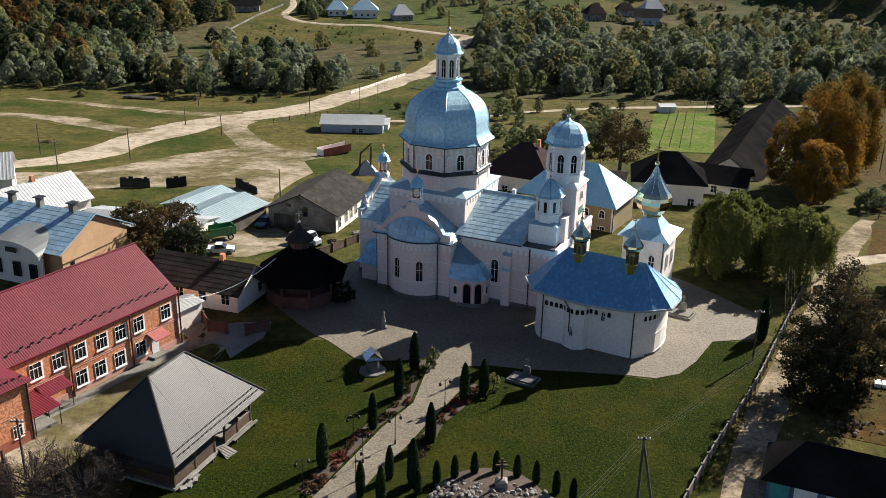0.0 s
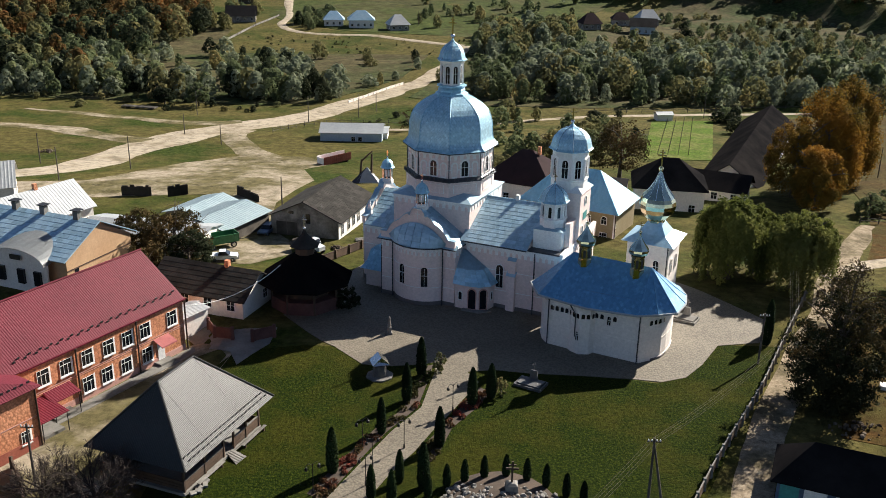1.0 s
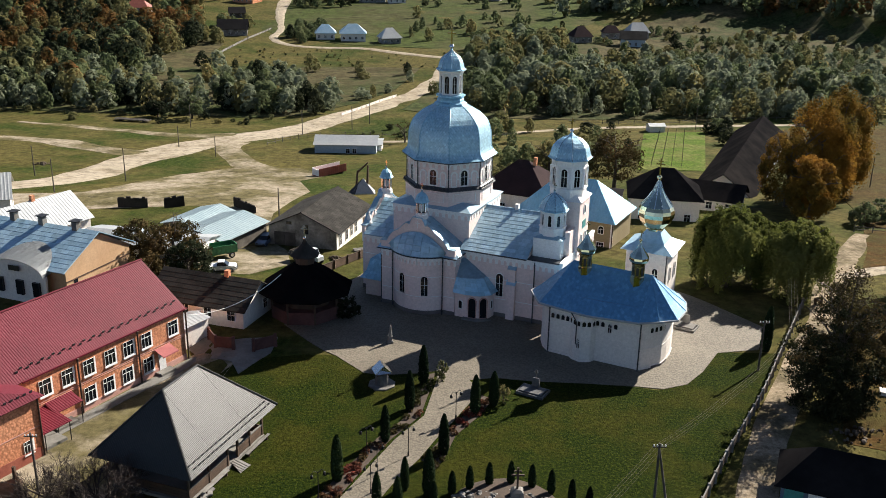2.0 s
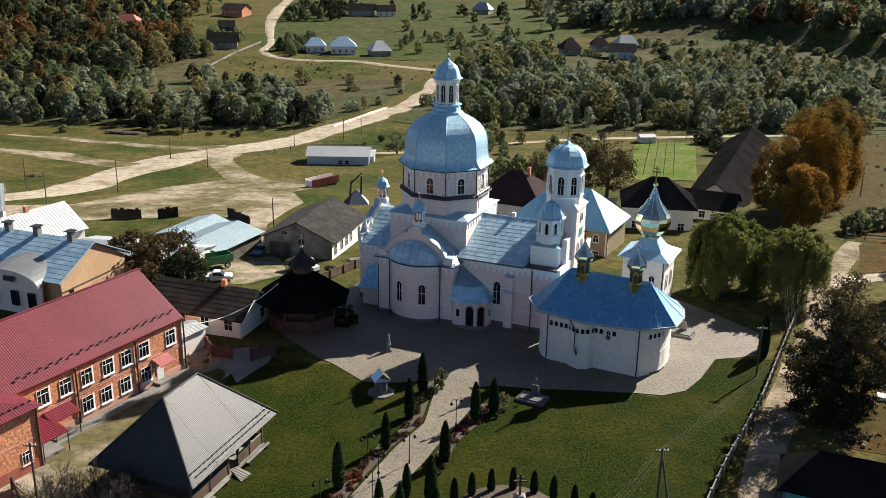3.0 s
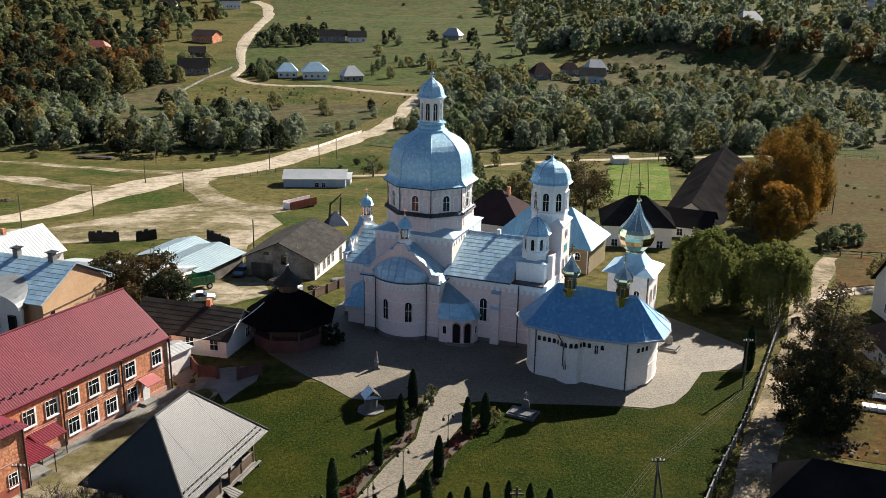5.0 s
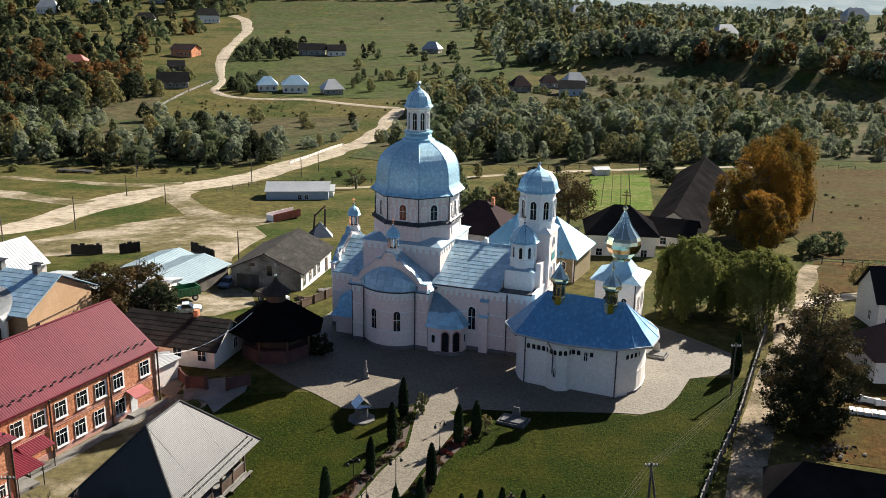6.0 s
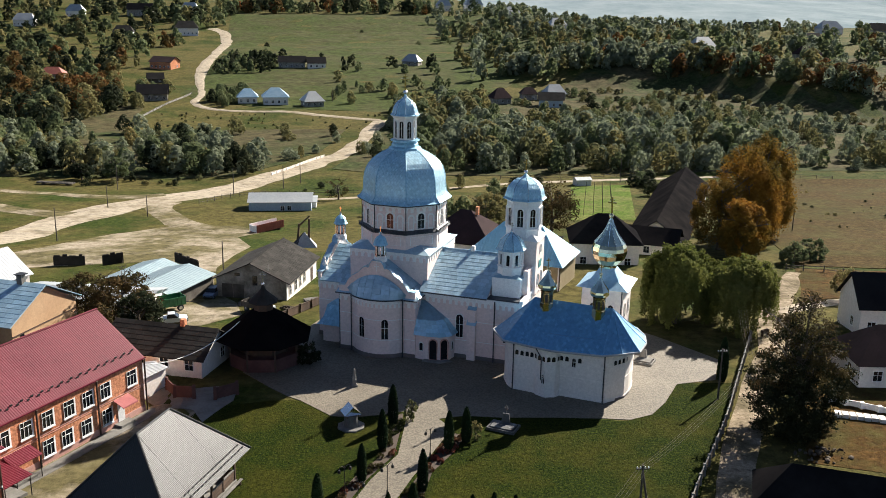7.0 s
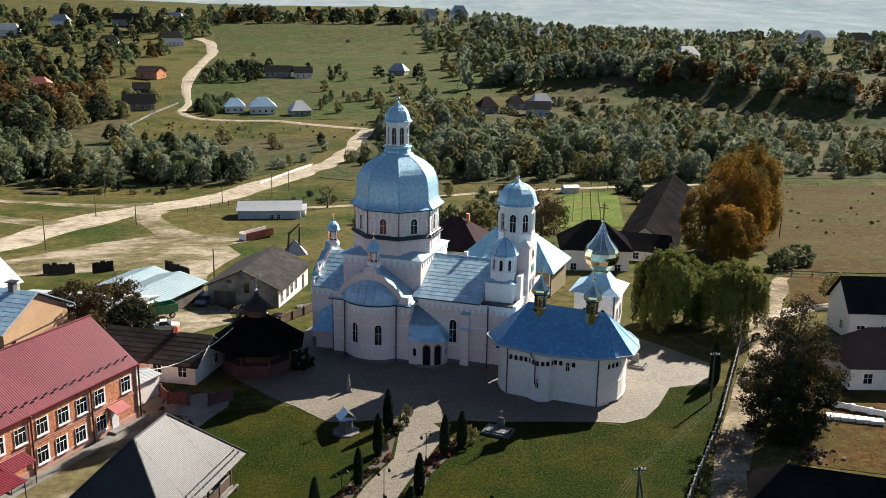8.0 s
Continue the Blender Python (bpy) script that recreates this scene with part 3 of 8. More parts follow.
spread("school_yard", [(-24.2, 98.9), (-25.0, 92), (-26.4, 80), (-31.2, 60), (-60, 45), (-50, 64), (-42.2, 80.2), (-29.6, 102.8)], 0.03, YARD, "worn patchy dirt yard beside the school")
spread("wall_apron", [(-29.9, 101.4), (-28.6, 100.6), (-40.8, 78.7), (-42.0, 79.4)], 0.09, CONCRETE, "cracked concrete strip at the foot of the school", 1.0)
spread("yard_paving", [(-28.4, 100.6), (-24.6, 98.6), (-23.1, 95.5), (-22.0, 98.1), (-20.5, 101.2), (-20.5, 105.6), (-27.6, 104.4), (-30.6, 107.0), (-31.4, 103.6)], 0.08, CONCRETE, "grey concrete paving between school and churchyard", 1.0)
spread("dirt_yard", [(-29, 128), (-24, 134), (-26, 142), (-31, 150), (-33, 166), (-30, 190), (-35, 206), (-30, 216), (-38, 224), (-55, 222), (-64, 212), (-75, 182), (-110, 172), (-110, 163), (-75, 164), (-60, 168.5), (-48, 171), (-37, 166), (-33, 155), (-36, 140), (-38, 128)], 0.05, YARD, "pale rutted dirt yard", 1.5)
lane("road", [(-130, 160), (-100, 183), (-86, 199), (-83, 222), (-76, 246), (-64, 270), (-54, 282), (-42.6, 308), (-30, 333), (-19.5, 360), (-12, 390), (-7, 424), (-2, 455)], [10, 10.5, 12.5, 14, 13, 10, 8, 7, 6.5], 0.12, DIRT, "broad pale unpaved village road", 2, 2.0)
lane("side_track", [(-190, 262), (-125, 260), (-106, 252), (-87, 241), (-76, 243)], [6, 7, 9], 0.10, YARD, "pale cart track across the meadow", 2, 2.2)
lane("meadow_track", [(-140, 294), (-103, 281), (-81, 272), (-66, 276)], [4, 5, 9], 0.10, YARD, "faint cart track across the meadow", 3, 1.5)
lane("yard_track", [(-44, 218), (-52, 228), (-62, 250), (-62, 262)], [9, 7, 8], 0.14, YARD, "curving rutted track", 3, 1.0)
lane("back_lane", [(-30, 268), (-10, 272), (30, 300), (70, 310), (120, 318)], [3.5, 3], 0.12, DIRT, "narrow pale lane along fences", 4, 0.4)
lane("valley_road", [(-2, 455), (-16, 462), (-45, 481), (-65, 484), (-86, 489), (-100, 508), (-102, 540), (-114, 603), (-122, 660), (-130, 758), (-139, 875), (-154, 968), (-172, 1003)], [6, 4.5, 5, 9, 8, 9, 11, 12], 0.35, DIRT, "pale road winding up the far slope", 6, 0.5)
lane("lane", [(22, 55), (30.6, 77.8), (37.5, 93), (42.2, 101.7), (49.5, 115), (58, 134), (68.5, 153), (73, 160)], [3.2, 3.6, 3.8, 4.4, 4.4, 2.8], 0.06, LANEDIRT, "pale dirt lane along the fence", 2, 0.5)
lane("orchard_drive", [(58, 134), (68, 139), (80, 142)], [4, 3.5], 0.07, DIRT, "short pale drive off the lane", 2, 0.4)
spread("garden_plot", [(46, 232), (63, 232), (80, 302), (60, 300)], 0.12, GARDEN, "bright green garden plot", 6)
spread("dry_verge", [(64.5, 139.5), (70, 151), (74.5, 164), (88, 161), (110, 158), (98, 145), (84, 144.5), (70, 142)], 0.05, RUSTGRASS, "rusty dry grass beside the lane", 2)
spread("dry_field", [(75.5, 166), (90, 163), (130, 160), (320, 175), (320, 312), (130, 314), (100, 306), (96, 262), (88, 214), (80, 182)], 0.12, DRYGRASS, "tan autumn field beyond the lane", 5)
spread("dry_yard", [(40.5, 84), (45.2, 96), (50, 108), (54.5, 119), (64, 119), (75, 112), (75, 92), (52, 80)], 0.04, RUSTGRASS, "orange-brown dry grass beside the lane", 2)
SCRUB = grassy("scrub_ground", (0.0335, 0.0445, 0.0153), (0.0697, 0.0836, 0.0306), (0.078, 0.067, 0.0335), 0.35, 0.03, 0.6)
FARGRASS = grassy("far_meadow", (0.039, 0.0537, 0.0135), (0.0705, 0.086, 0.0241), (0.0604, 0.0617, 0.0241), 0.25, 0.022, 0.55)
spread("far_meadow", [(-115, 545), (-100, 520), (-60, 495), (30, 480), (100, 640), (130, 800), (150, 1000), (120, 1120), (-170, 1130), (-150, 960), (-136, 860), (-126, 740), (-112, 600)], 0.12, FARGRASS, "green hillside meadow across the valley", 8)
spread("valley_floor", [(-420, 322), (-160, 316), (-70, 310), (-52, 316), (-38, 340), (-26, 372), (-18, 430), (-60, 430), (-118, 425), (-122, 490), (-150, 540), (-420, 700)], 0.15, SCRUB, "dark scrubby ground under the trees", 6)
spread("valley_floor", [(-20, 330), (4, 318), (40, 318), (120, 330), (420, 330), (520, 560), (520, 720), (150, 640), (60, 520), (4, 470), (0, 440), (-6, 390)], 0.15, SCRUB, "dark scrubby ground under the trees", 6)

# ---------------------------------------------------------------- the church
P8 = radians(22.5)


def octagon(r, cx=0.0, cy=0.0):
    return [(cx + r * math.cos(P8 + k * math.pi / 4), cy + r * math.sin(P8 + k * math.pi / 4)) for k in range(8)]


def edges_of(poly):
    return [(poly[i], poly[(i + 1) % len(poly)]) for i in range(len(poly))]


def eight_ribs(parent, profile, cx, cy, r, material, phase=P8):
    """Raised seams down the corners of a dome."""
    for k in range(8):
        bm = bmesh.new()
        a = phase + k * math.pi / 4
        pts = [Vector((cx + (q + 0.02) * math.cos(a), cy + (q + 0.02) * math.sin(a), z)) for q, z in profile]
        for p, q in zip(pts, pts[1:]):
            rod(bm, p, q, r, 5)
        part("rib", bm, material, parent)


def shingle_coat(parent, profile, cx, cy, size, seed, n=8, phase=P8):
    """Overlapping diamond shingles over the facets of a turned dome, each a little tilted."""
    rng = random.Random(seed)
    verts, faces = [], []
    spans = [math.hypot(q[0] - p[0], q[1] - p[1]) for p, q in zip(profile, profile[1:])]
    total = sum(spans)

    def at(d):
        for (p, q), w in zip(zip(profile, profile[1:]), spans):
            if d <= w:
                return p[0] + (q[0] - p[0]) * d / w, p[1] + (q[1] - p[1]) * d / w
            d -= w
        return profile[-1]

    rows = int(total / (size * 0.62))
    for j in range(rows):
        d = (j + 0.5) * total / rows
        (r, z), (r2, z2) = at(d), at(min(total, d + size * 0.5))
        half = r * math.sin(math.pi / n)
        count = max(1, round(2 * half / size))
        for i in range(n):
            a0, a1 = phase + 2 * math.pi * i / n, phase + 2 * math.pi * (i + 1) / n
            p0, p1 = Vector((r * math.cos(a0), r * math.sin(a0), z)), Vector((r * math.cos(a1), r * math.sin(a1), z))
            side = (p1 - p0).normalized()
            mid = math.cos(math.pi / n)
            am = (a0 + a1) / 2
            up = Vector((math.cos(am) * (r2 - r) * mid, math.sin(am) * (r2 - r) * mid, z2 - z)).normalized()
            out = side.cross(up)
            if out.dot(Vector((math.cos(am), math.sin(am), 0.2))) < 0:
                out = -out
            for k in range(count - j % 2):
                t = (k + 0.5 + 0.5 * (j % 2)) / count
                c = p0.lerp(p1, t) + Vector((cx, cy, 0)) + out * 0.035
                w, h = half / count * 0.98, size * 0.56
                tip, sway = out * (0.02 + rng.uniform(0, 0.02)), out * rng.uniform(-0.01, 0.01)
                b = len(verts)
                verts += [tuple(c - up * h + tip), tuple(c + side * w + sway), tuple(c + up * h - out * 0.01), tuple(c - side * w - sway)]
                faces.append((b, b + 1, b + 2, b + 3))
    return raw("shingles", verts, faces, TILETIN, parent, "small diamond shingles of blue metal", "stuff")


def pilasters(parent, r, z0, z1, cx=0.0, cy=0.0, w=0.16):
    for x, y in octagon(r + 0.02, cx, cy):
        part("pilaster", turned(bmesh.new(), [(w, z0), (w, z1)], 8, 0, x, y), TRIM, parent)


def little_turret(parent, cx, cy, z0, s=1.0):
    """A small open lantern with icons in its niches, a cupola and a cross."""
    tur = new("turret")
    tur.empty_display_size = 0.3
    tur.parent = parent
    tur.matrix_basis = pose(cx, cy, z0)
    part("base", turned(bmesh.new(), [(0.85 * s, 0), (0.85 * s, 0.5), (0.7 * s, 0.6), (0.7 * s, 0.75)], 8, P8), TRIM, tur)
    part("core", turned(bmesh.new(), [(0.50 * s, 0.7), (0.50 * s, 2.2)], 8, P8), DARK, tur, "dark niches with painted panels")
    for x, y in octagon(0.66 * s):
        part("column", turned(bmesh.new(), [(0.09, 0.72), (0.07, 1.0), (0.07, 2.05), (0.1, 2.2)], 6, 0, x, y), SILVER, tur)
    bm = bmesh.new()
    for k in range(8):
        a = k * math.pi / 4
        plate(bm, arch(0.28 * s, 1.0), facing(0.51 * s * math.cos(a), 0.51 * s * math.sin(a), 1.0, math.degrees(a) + 90), 0.03)
    part("panel", bm, TRIM, tur)
    prof = [(0.98 * s, 2.18), (0.98 * s, 2.28), (0.86 * s, 2.42), (0.82 * s, 2.65), (0.70 * s, 2.98), (0.45 * s, 3.28), (0.16 * s, 3.45), (0.07, 3.65)]
    part("cupola", turned(bmesh.new(), prof, 8, P8), DOMETIN, tur)
    part("finial", ball(bmesh.new(), 0, 0, 3.75, 0.16), SILVER, tur)
    cross(tur, 0, 0, 3.85, 0.8)
    return tur


def downpipe(parent, x, y, z0, z1):
    bm = bmesh.new()
    rod(bm, (x, y, z0 + 0.3), (x, y, z1), 0.075, 8)
    rod(bm, (x, y, z0 + 0.3), (x + 0.06, y - 0.25, z0 + 0.05), 0.075, 8)
    for k in range(4):
        z = z0 + 0.8 + (z1 - z0 - 1.2) * k / 3
        turned(bm, [(0.11, z), (0.11, z + 0.06)], 8, 0, x, y)
    return part("downpipe", bm, DARK, parent, "dark metal downpipe")


def courses(bm, p, q, heights, out=0.035, h=0.09):
    m = wall_frame(p, q)
    length = math.hypot(q[0] - p[0], q[1] - p[1]) / 2
    for z in heights:
        plate(bm, [(-length, z), (length, z), (length, z + h), (-length, z + h)], m, out)
    return bm


def gabled(bm, z_eave, z_ridge, half, a, b, along="y", over=0.35, thick=0.14):
    """Two roof slopes about a ridge, along y or x from a to b."""
    k = (z_ridge - z_eave) / half
    for s in (-1, 1):
        lo, hi = s * (half + over), 0.0
        zl = z_eave - k * over
        pts = [(lo, a, zl), (lo, b, zl), (hi, b, z_ridge), (hi, a, z_ridge)]
        slab(bm, [(p[0], p[1], p[2]) if along == "y" else (p[1], p[0], p[2]) for p in pts], thick)
    return bm


def pediment_outline(half):
    """The shaped gable: shoulders, a swept curve and a small raised top."""
    pts = [(-half, 8.05), (half, 8.05), (half, 9.0), (half - 0.9, 9.05), (half - 1.2, 9.6)]
    for i in range(9):
        t = i / 8
        pts.append((half - 1.2 - (half - 2.3) * t, 9.6 + 2.15 * math.sin(t * math.pi / 2) ** 1.1 + 0.16 * math.sin(t * 3 * math.pi)))
    pts += [(0.95, 12.25), (0.6, 12.75), (-0.6, 12.75), (-0.95, 12.25)]
    for i in range(9):
        t = 1 - i / 8
        pts.append((-(half - 1.2 - (half - 2.3) * t), 9.6 + 2.15 * math.sin(t * math.pi / 2) ** 1.1 + 0.16 * math.sin(t * 3 * math.pi)))
    return pts + [(-half + 1.2, 9.6), (-half + 0.9, 9.05), (-half, 9.0)]


def shaped_gable(parent, m, half, label=""):
    outline = pediment_outline(half)
    g = part("gable", plate(bmesh.new(), outline, m, 0.45), PLASTER, parent, label or "shaped plaster gable with a small cross")
    bm = bmesh.new()
    top = outline[2:]
    for (x0, z0), (x1, z1) in zip(top, top[1:]):
        p0, p1 = Vector((x0, -0.62, z0)), Vector((x1, -0.62, z1))
        q0, q1 = Vector((x0, 0.18, z0)), Vector((x1, 0.18, z1))
        up = Vector((0, 0, 0.10))
        solid(bm, [m @ p0, m @ p1, m @ q1, m @ q0], [m @ (p0 + up), m @ (p1 + up), m @ (q1 + up), m @ (q0 + up)])
    bmesh.ops.remove_doubles(bm, verts=bm.verts, dist=0.001)
    part("coping", bm, TIN, g, "metal coping")
    bm = bmesh.new()
    for x0, x1, z0, z1 in ((-0.05, 0.05, 11.35, 12.35), (-0.32, 0.32, 11.95, 12.05)):
        plate(bm, [(x0, z0), (x1, z0), (x1, z1), (x0, z1)], m @ pose(0, -0.45, 0), 0.05)
    part("relief_cross", bm, TRIM, g)
    return g


church = thing("church", -0.05, 124.6, 0, -22.6, "large pink and white domed church with blue metal roofs", "church")
A_HALF, A_END = 5.3, -9.8      # the arm towards the path
N_HALF, N_END = 7.4, 18.7      # the nave towards the bell tower
N_ROOF = 14.15                 # where its pitched roof stops
S_HALF, S_END = 6.0, -10.2     # the sanctuary arm

# arm with the apse
part("wall", box(bmesh.new(), -A_HALF, A_HALF, A_END, 9.6, 0, 8.1), PLASTER, church, "smooth pink plaster wall")
part("wall", box(bmesh.new(), 5.0, N_END, -N_HALF, N_HALF, 0, 8.4), PLASTER, church, "smooth pink plaster wall")
part("wall", box(bmesh.new(), S_END, -5.0, -S_HALF, S_HALF, 0, 8.05), PLASTER, church, "smooth pink plaster wall")
APSE_R, APSE_V = 4.4, -7.05
half_angle = math.asin(3.55 / APSE_R)
arc = [(APSE_R * math.sin(half_angle * (i / 14 * 2 - 1)), APSE_V - APSE_R * math.cos(half_angle * (i / 14 * 2 - 1))) for i in range(15)]
apse = part("apse", prism(bmesh.new(), arc + [(3.55, A_END + 0.3), (-3.55, A_END + 0.3)], 0, 8.0), PLASTER, church, "rounded pink plaster apse")
for p, q in zip(arc, arc[1:]):
    w = math.hypot(q[0] - p[0], q[1] - p[1]) / 2 + 0.02
    part("plinth", plate(bmesh.new(), [(-w, 0), (w, 0), (w, 0.55), (-w, 0.55)], wall_frame(p, q), 0.10), PLINTH, apse, "dark stone plinth")
for p, q in (((-A_HALF, A_END), (-3.55, A_END)), ((3.55, A_END), (A_HALF, A_END)), ((9.9, -N_HALF), (N_END, -N_HALF)), ((N_END, -N_HALF), (N_END, N_HALF)), ((S_END, -S_HALF), (-A_HALF, -S_HALF)), ((-A_HALF, -S_HALF), (-A_HALF, A_END)), ((S_END, S_HALF), (S_END, -S_HALF))):
    part("plinth", courses(bmesh.new(), p, q, (0,), 0.10, 0.55), PLINTH, church, "dark stone plinth")
bm = bmesh.new()
for p, q in zip(arc[::2], arc[2::2]):
    frieze(bm, p, q, 8.0, 1.15, 2 if p[0] < 3 else 1)
frieze(bm, (-A_HALF, A_END), (-3.55, A_END), 8.0, 1.15, 2)
frieze(bm, (3.55, A_END), (A_HALF, A_END), 8.0, 1.15, 2)
frieze(bm, (A_HALF, A_END), (A_HALF, -N_HALF), 8.0, 1.15, 3)
frieze(bm, (A_HALF, -N_HALF), (N_END, -N_HALF), 8.4, 1.15, 17)
frieze(bm, (N_END, -N_HALF), (N_END, N_HALF), 8.4, 1.15, 17)
frieze(bm, (S_END, -S_HALF), (-A_HALF, -S_HALF), 8.0, 1.15, 6)
frieze(bm, (-A_HALF, -S_HALF), (-A_HALF, A_END), 8.0, 1.15, 4)
frieze(bm, (S_END, S_HALF), (S_END, -S_HALF), 8.0, 1.15, 14)
part("frieze", bm, TRIM, church, "white frieze of small blind arches", "stuff")
bm = bmesh.new()
for p, q in zip(arc, arc[1:]):
    courses(bm, p, q, (2.45, 5.15))
for p, q in (((-A_HALF, A_END), (-3.55, A_END)), ((3.55, A_END), (A_HALF, A_END)), ((A_HALF, -N_HALF), (N_END, -N_HALF)), ((S_END, -S_HALF), (-A_HALF, -S_HALF)), ((-A_HALF, -S_HALF), (-A_HALF, A_END)), ((N_END, -N_HALF), (N_END, N_HALF))):
    courses(bm, p, q, (2.45, 5.15))
part("string_course", bm, TRIM, church)
for u in (-1.55, 1.6):
    a = math.asin(u / APSE_R)
    window(church, facing(u, APSE_V - APSE_R * math.cos(a) - 0.02, 2.65, math.degrees(a)), 0.85, 2.7, True, PLASTER, 1)
part("downpipe", rod(rod(bmesh.new(), (3.62, -10.0, 0.1), (3.62, -10.0, 8.0), 0.08, 8), (3.62, -10.0, 0.15), (3.68, -10.3, 0.05), 0.08, 8), DARK, church)
downpipe(church, -3.62, -10.0, 0, 8.0)
downpipe(church, 15.2, -N_HALF - 0.15, 0, 8.3)
downpipe(church, -A_HALF - 0.1, A_END + 0.1, 0, 8.0)

# roof over the apse
bm = bmesh.new()
low, high = [], []
for i in range(17):
    t = i / 16 * 2 - 1
    a = half_angle * 1.05 * t
    low.append(bm.verts.new(((APSE_R + 0.45) * math.sin(a), APSE_V - (APSE_R + 0.45) * math.cos(a), 8.02)))
    high.append(bm.verts.new((4.1 * t, A_END - 0.42, 8.55 + 2.35 * math.cos(t * math.pi / 2) ** 0.8)))
mid = [bm.verts.new(a.co.lerp(b.co, 0.5) + Vector((0, -0.05, 0.32))) for a, b in zip(low, high)]
for r0, r1 in ((low, mid), (mid, high)):
    for i in range(16):
        bm.faces.new((r0[i], r0[i + 1], r1[i + 1], r1[i]))
bmesh.ops.solidify(bm, geom=bm.faces[:], thickness=0.08)
apse_roof = part("apse_roof", bm, TIN, church, "patched blue-grey sheet metal half cone")
for i in range(0, 16, 2):
    for (f0, f1) in ((0.02, 0.19), (0.20, 0.38), (0.39, 0.58), (0.59, 0.78), (0.79, 0.98)):
        def on_apse(k, f):
            t = k / 16 * 2 - 1
            a = half_angle * 1.05 * t
            lo = Vector(((APSE_R + 0.45) * math.sin(a), APSE_V - (APSE_R + 0.45) * math.cos(a), 8.02))
            hi = Vector((4.1 * t, A_END - 0.42, 8.55 + 2.35 * math.cos(t * math.pi / 2) ** 0.8))
            return lo.lerp(hi, f) + Vector((0, -0.05, 0.32)) * (1 - abs(2 * f - 1)) + Vector((0, -0.04, 0.08))
        v = [on_apse(i + 0.06, f0), on_apse(i + 1, f0), on_apse(i + 1.94, f0), on_apse(i + 1.94, f1), on_apse(i + 1, f1), on_apse(i + 0.06, f1)]
        raw("sheet", [tuple(p) for p in v] + [tuple(p - Vector((0, -0.02, 0.06))) for p in v], [(0, 1, 4, 5), (1, 2, 3, 4), (0, 6, 7, 1), (1, 7, 8, 2), (2, 8, 9, 3), (5, 4, 10, 11), (4, 3, 9, 10), (0, 5, 11, 6)], TIN, apse_roof)

rim = [((APSE_R + 0.5) * math.sin(half_angle * 1.05 * (i / 8 - 1)), APSE_V - (APSE_R + 0.5) * math.cos(half_angle * 1.05 * (i / 8 - 1)), 8.0) for i in range(17)]
part("gutter", tube(bmesh.new(), rim, 0.08), DARK, apse_roof, "dark metal gutter")
# flat shoulders beside the apse roof, and the shaped gables
shaped_gable(church, facing(0, A_END + 0.25, 0, 0), A_HALF)
shaped_gable(church, facing(S_END + 0.3, 0, 0, -90), S_HALF)
for x0, x1 in ((-A_HALF - 0.35, -3.3), (3.3, A_HALF + 0.35)):
    bm = slab(bmesh.new(), [(x0, A_END - 0.55, 8.02), (x1, A_END - 0.55, 8.02), (x1, A_END + 0.3, 8.35), (x0, A_END + 0.3, 8.35)], 0.1)
    part("eave_sheet", bm, TIN, church)

# pitched roofs with their sheets
arm_roof = part("roof", gabled(bmesh.new(), 8.3, 11.9, A_HALF, A_END + 0.25, -4.5), TIN, church, "blue-grey sheet metal roof")
k = 3.6 / A_HALF
for s in (-1, 1):
    lo = s * (A_HALF + 0.35)
    quad = [(lo, A_END + 0.35, 8.3 - k * 0.35), (lo, -5.6, 8.3 - k * 0.35), (0, -5.6, 11.9), (0, A_END + 0.35, 11.9)]
    sheets(arm_roof, quad, 8, 8, TIN)
nave_roof = part("roof", gabled(bmesh.new(), 8.75, 12.5, N_HALF, 5.0, N_ROOF, "x"), TIN, church, "blue-grey sheet metal roof")
k = 3.75 / N_HALF
for s in (-1, 1):
    lo = s * (N_HALF + 0.35)
    quad = [(5.6, lo, 8.75 - k * 0.35), (N_ROOF, lo, 8.75 - k * 0.35), (N_ROOF, 0, 12.5), (5.6, 0, 12.5)]
    sheets(nave_roof, quad, 16 if s < 0 else 8, 12 if s < 0 else 4, TIN)
part("gutter", tube(bmesh.new(), [(5.4, -N_HALF - 0.40, 8.52), (N_ROOF, -N_HALF - 0.40, 8.52)], 0.09), DARK, nave_roof, "dark metal gutter")
part("gutter", tube(bmesh.new(), [(A_HALF + 0.42, A_END + 0.3, 8.02), (A_HALF + 0.42, -N_HALF, 8.02)], 0.09), DARK, arm_roof, "dark metal gutter")
for x0, x1 in ((-A_HALF - 0.4, -3.5), (3.5, A_HALF + 0.4)):
    part("gutter", tube(bmesh.new(), [(x0, A_END - 0.6, 7.98), (x1, A_END - 0.6, 7.98)], 0.08), DARK, arm_roof, "dark metal gutter")
bm = bmesh.new()
solid(bm, [(N_ROOF - 0.4, -N_HALF, 8.3), (N_ROOF - 0.4, N_HALF, 8.3), (N_ROOF - 0.4, 0, 12.35)], [(N_ROOF - 0.06, -N_HALF, 8.3), (N_ROOF - 0.06, N_HALF, 8.3), (N_ROOF - 0.06, 0, 12.35)])
part("gable", bm, PLASTER, church)
s_roof = part("roof", gabled(bmesh.new(), 8.2, 11.6, S_HALF, S_END + 0.3, -5.0, "x"), TIN, church, "blue sheet metal roof")
k = 3.4 / S_HALF
for s in (-1, 1):
    lo = s * (S_HALF + 0.35)
    sheets(s_roof, [(S_END + 0.4, lo, 8.2 - k * 0.35), (-5.6, lo, 8.2 - k * 0.35), (-5.6, 0, 11.6), (S_END + 0.4, 0, 11.6)], 7, 9, TIN)
bm = bmesh.new()
rod(bm, (5.6, 0, 12.55), (N_ROOF, 0, 12.55), 0.09, 6)
part("ridge_cap", bm, TIN, nave_roof)

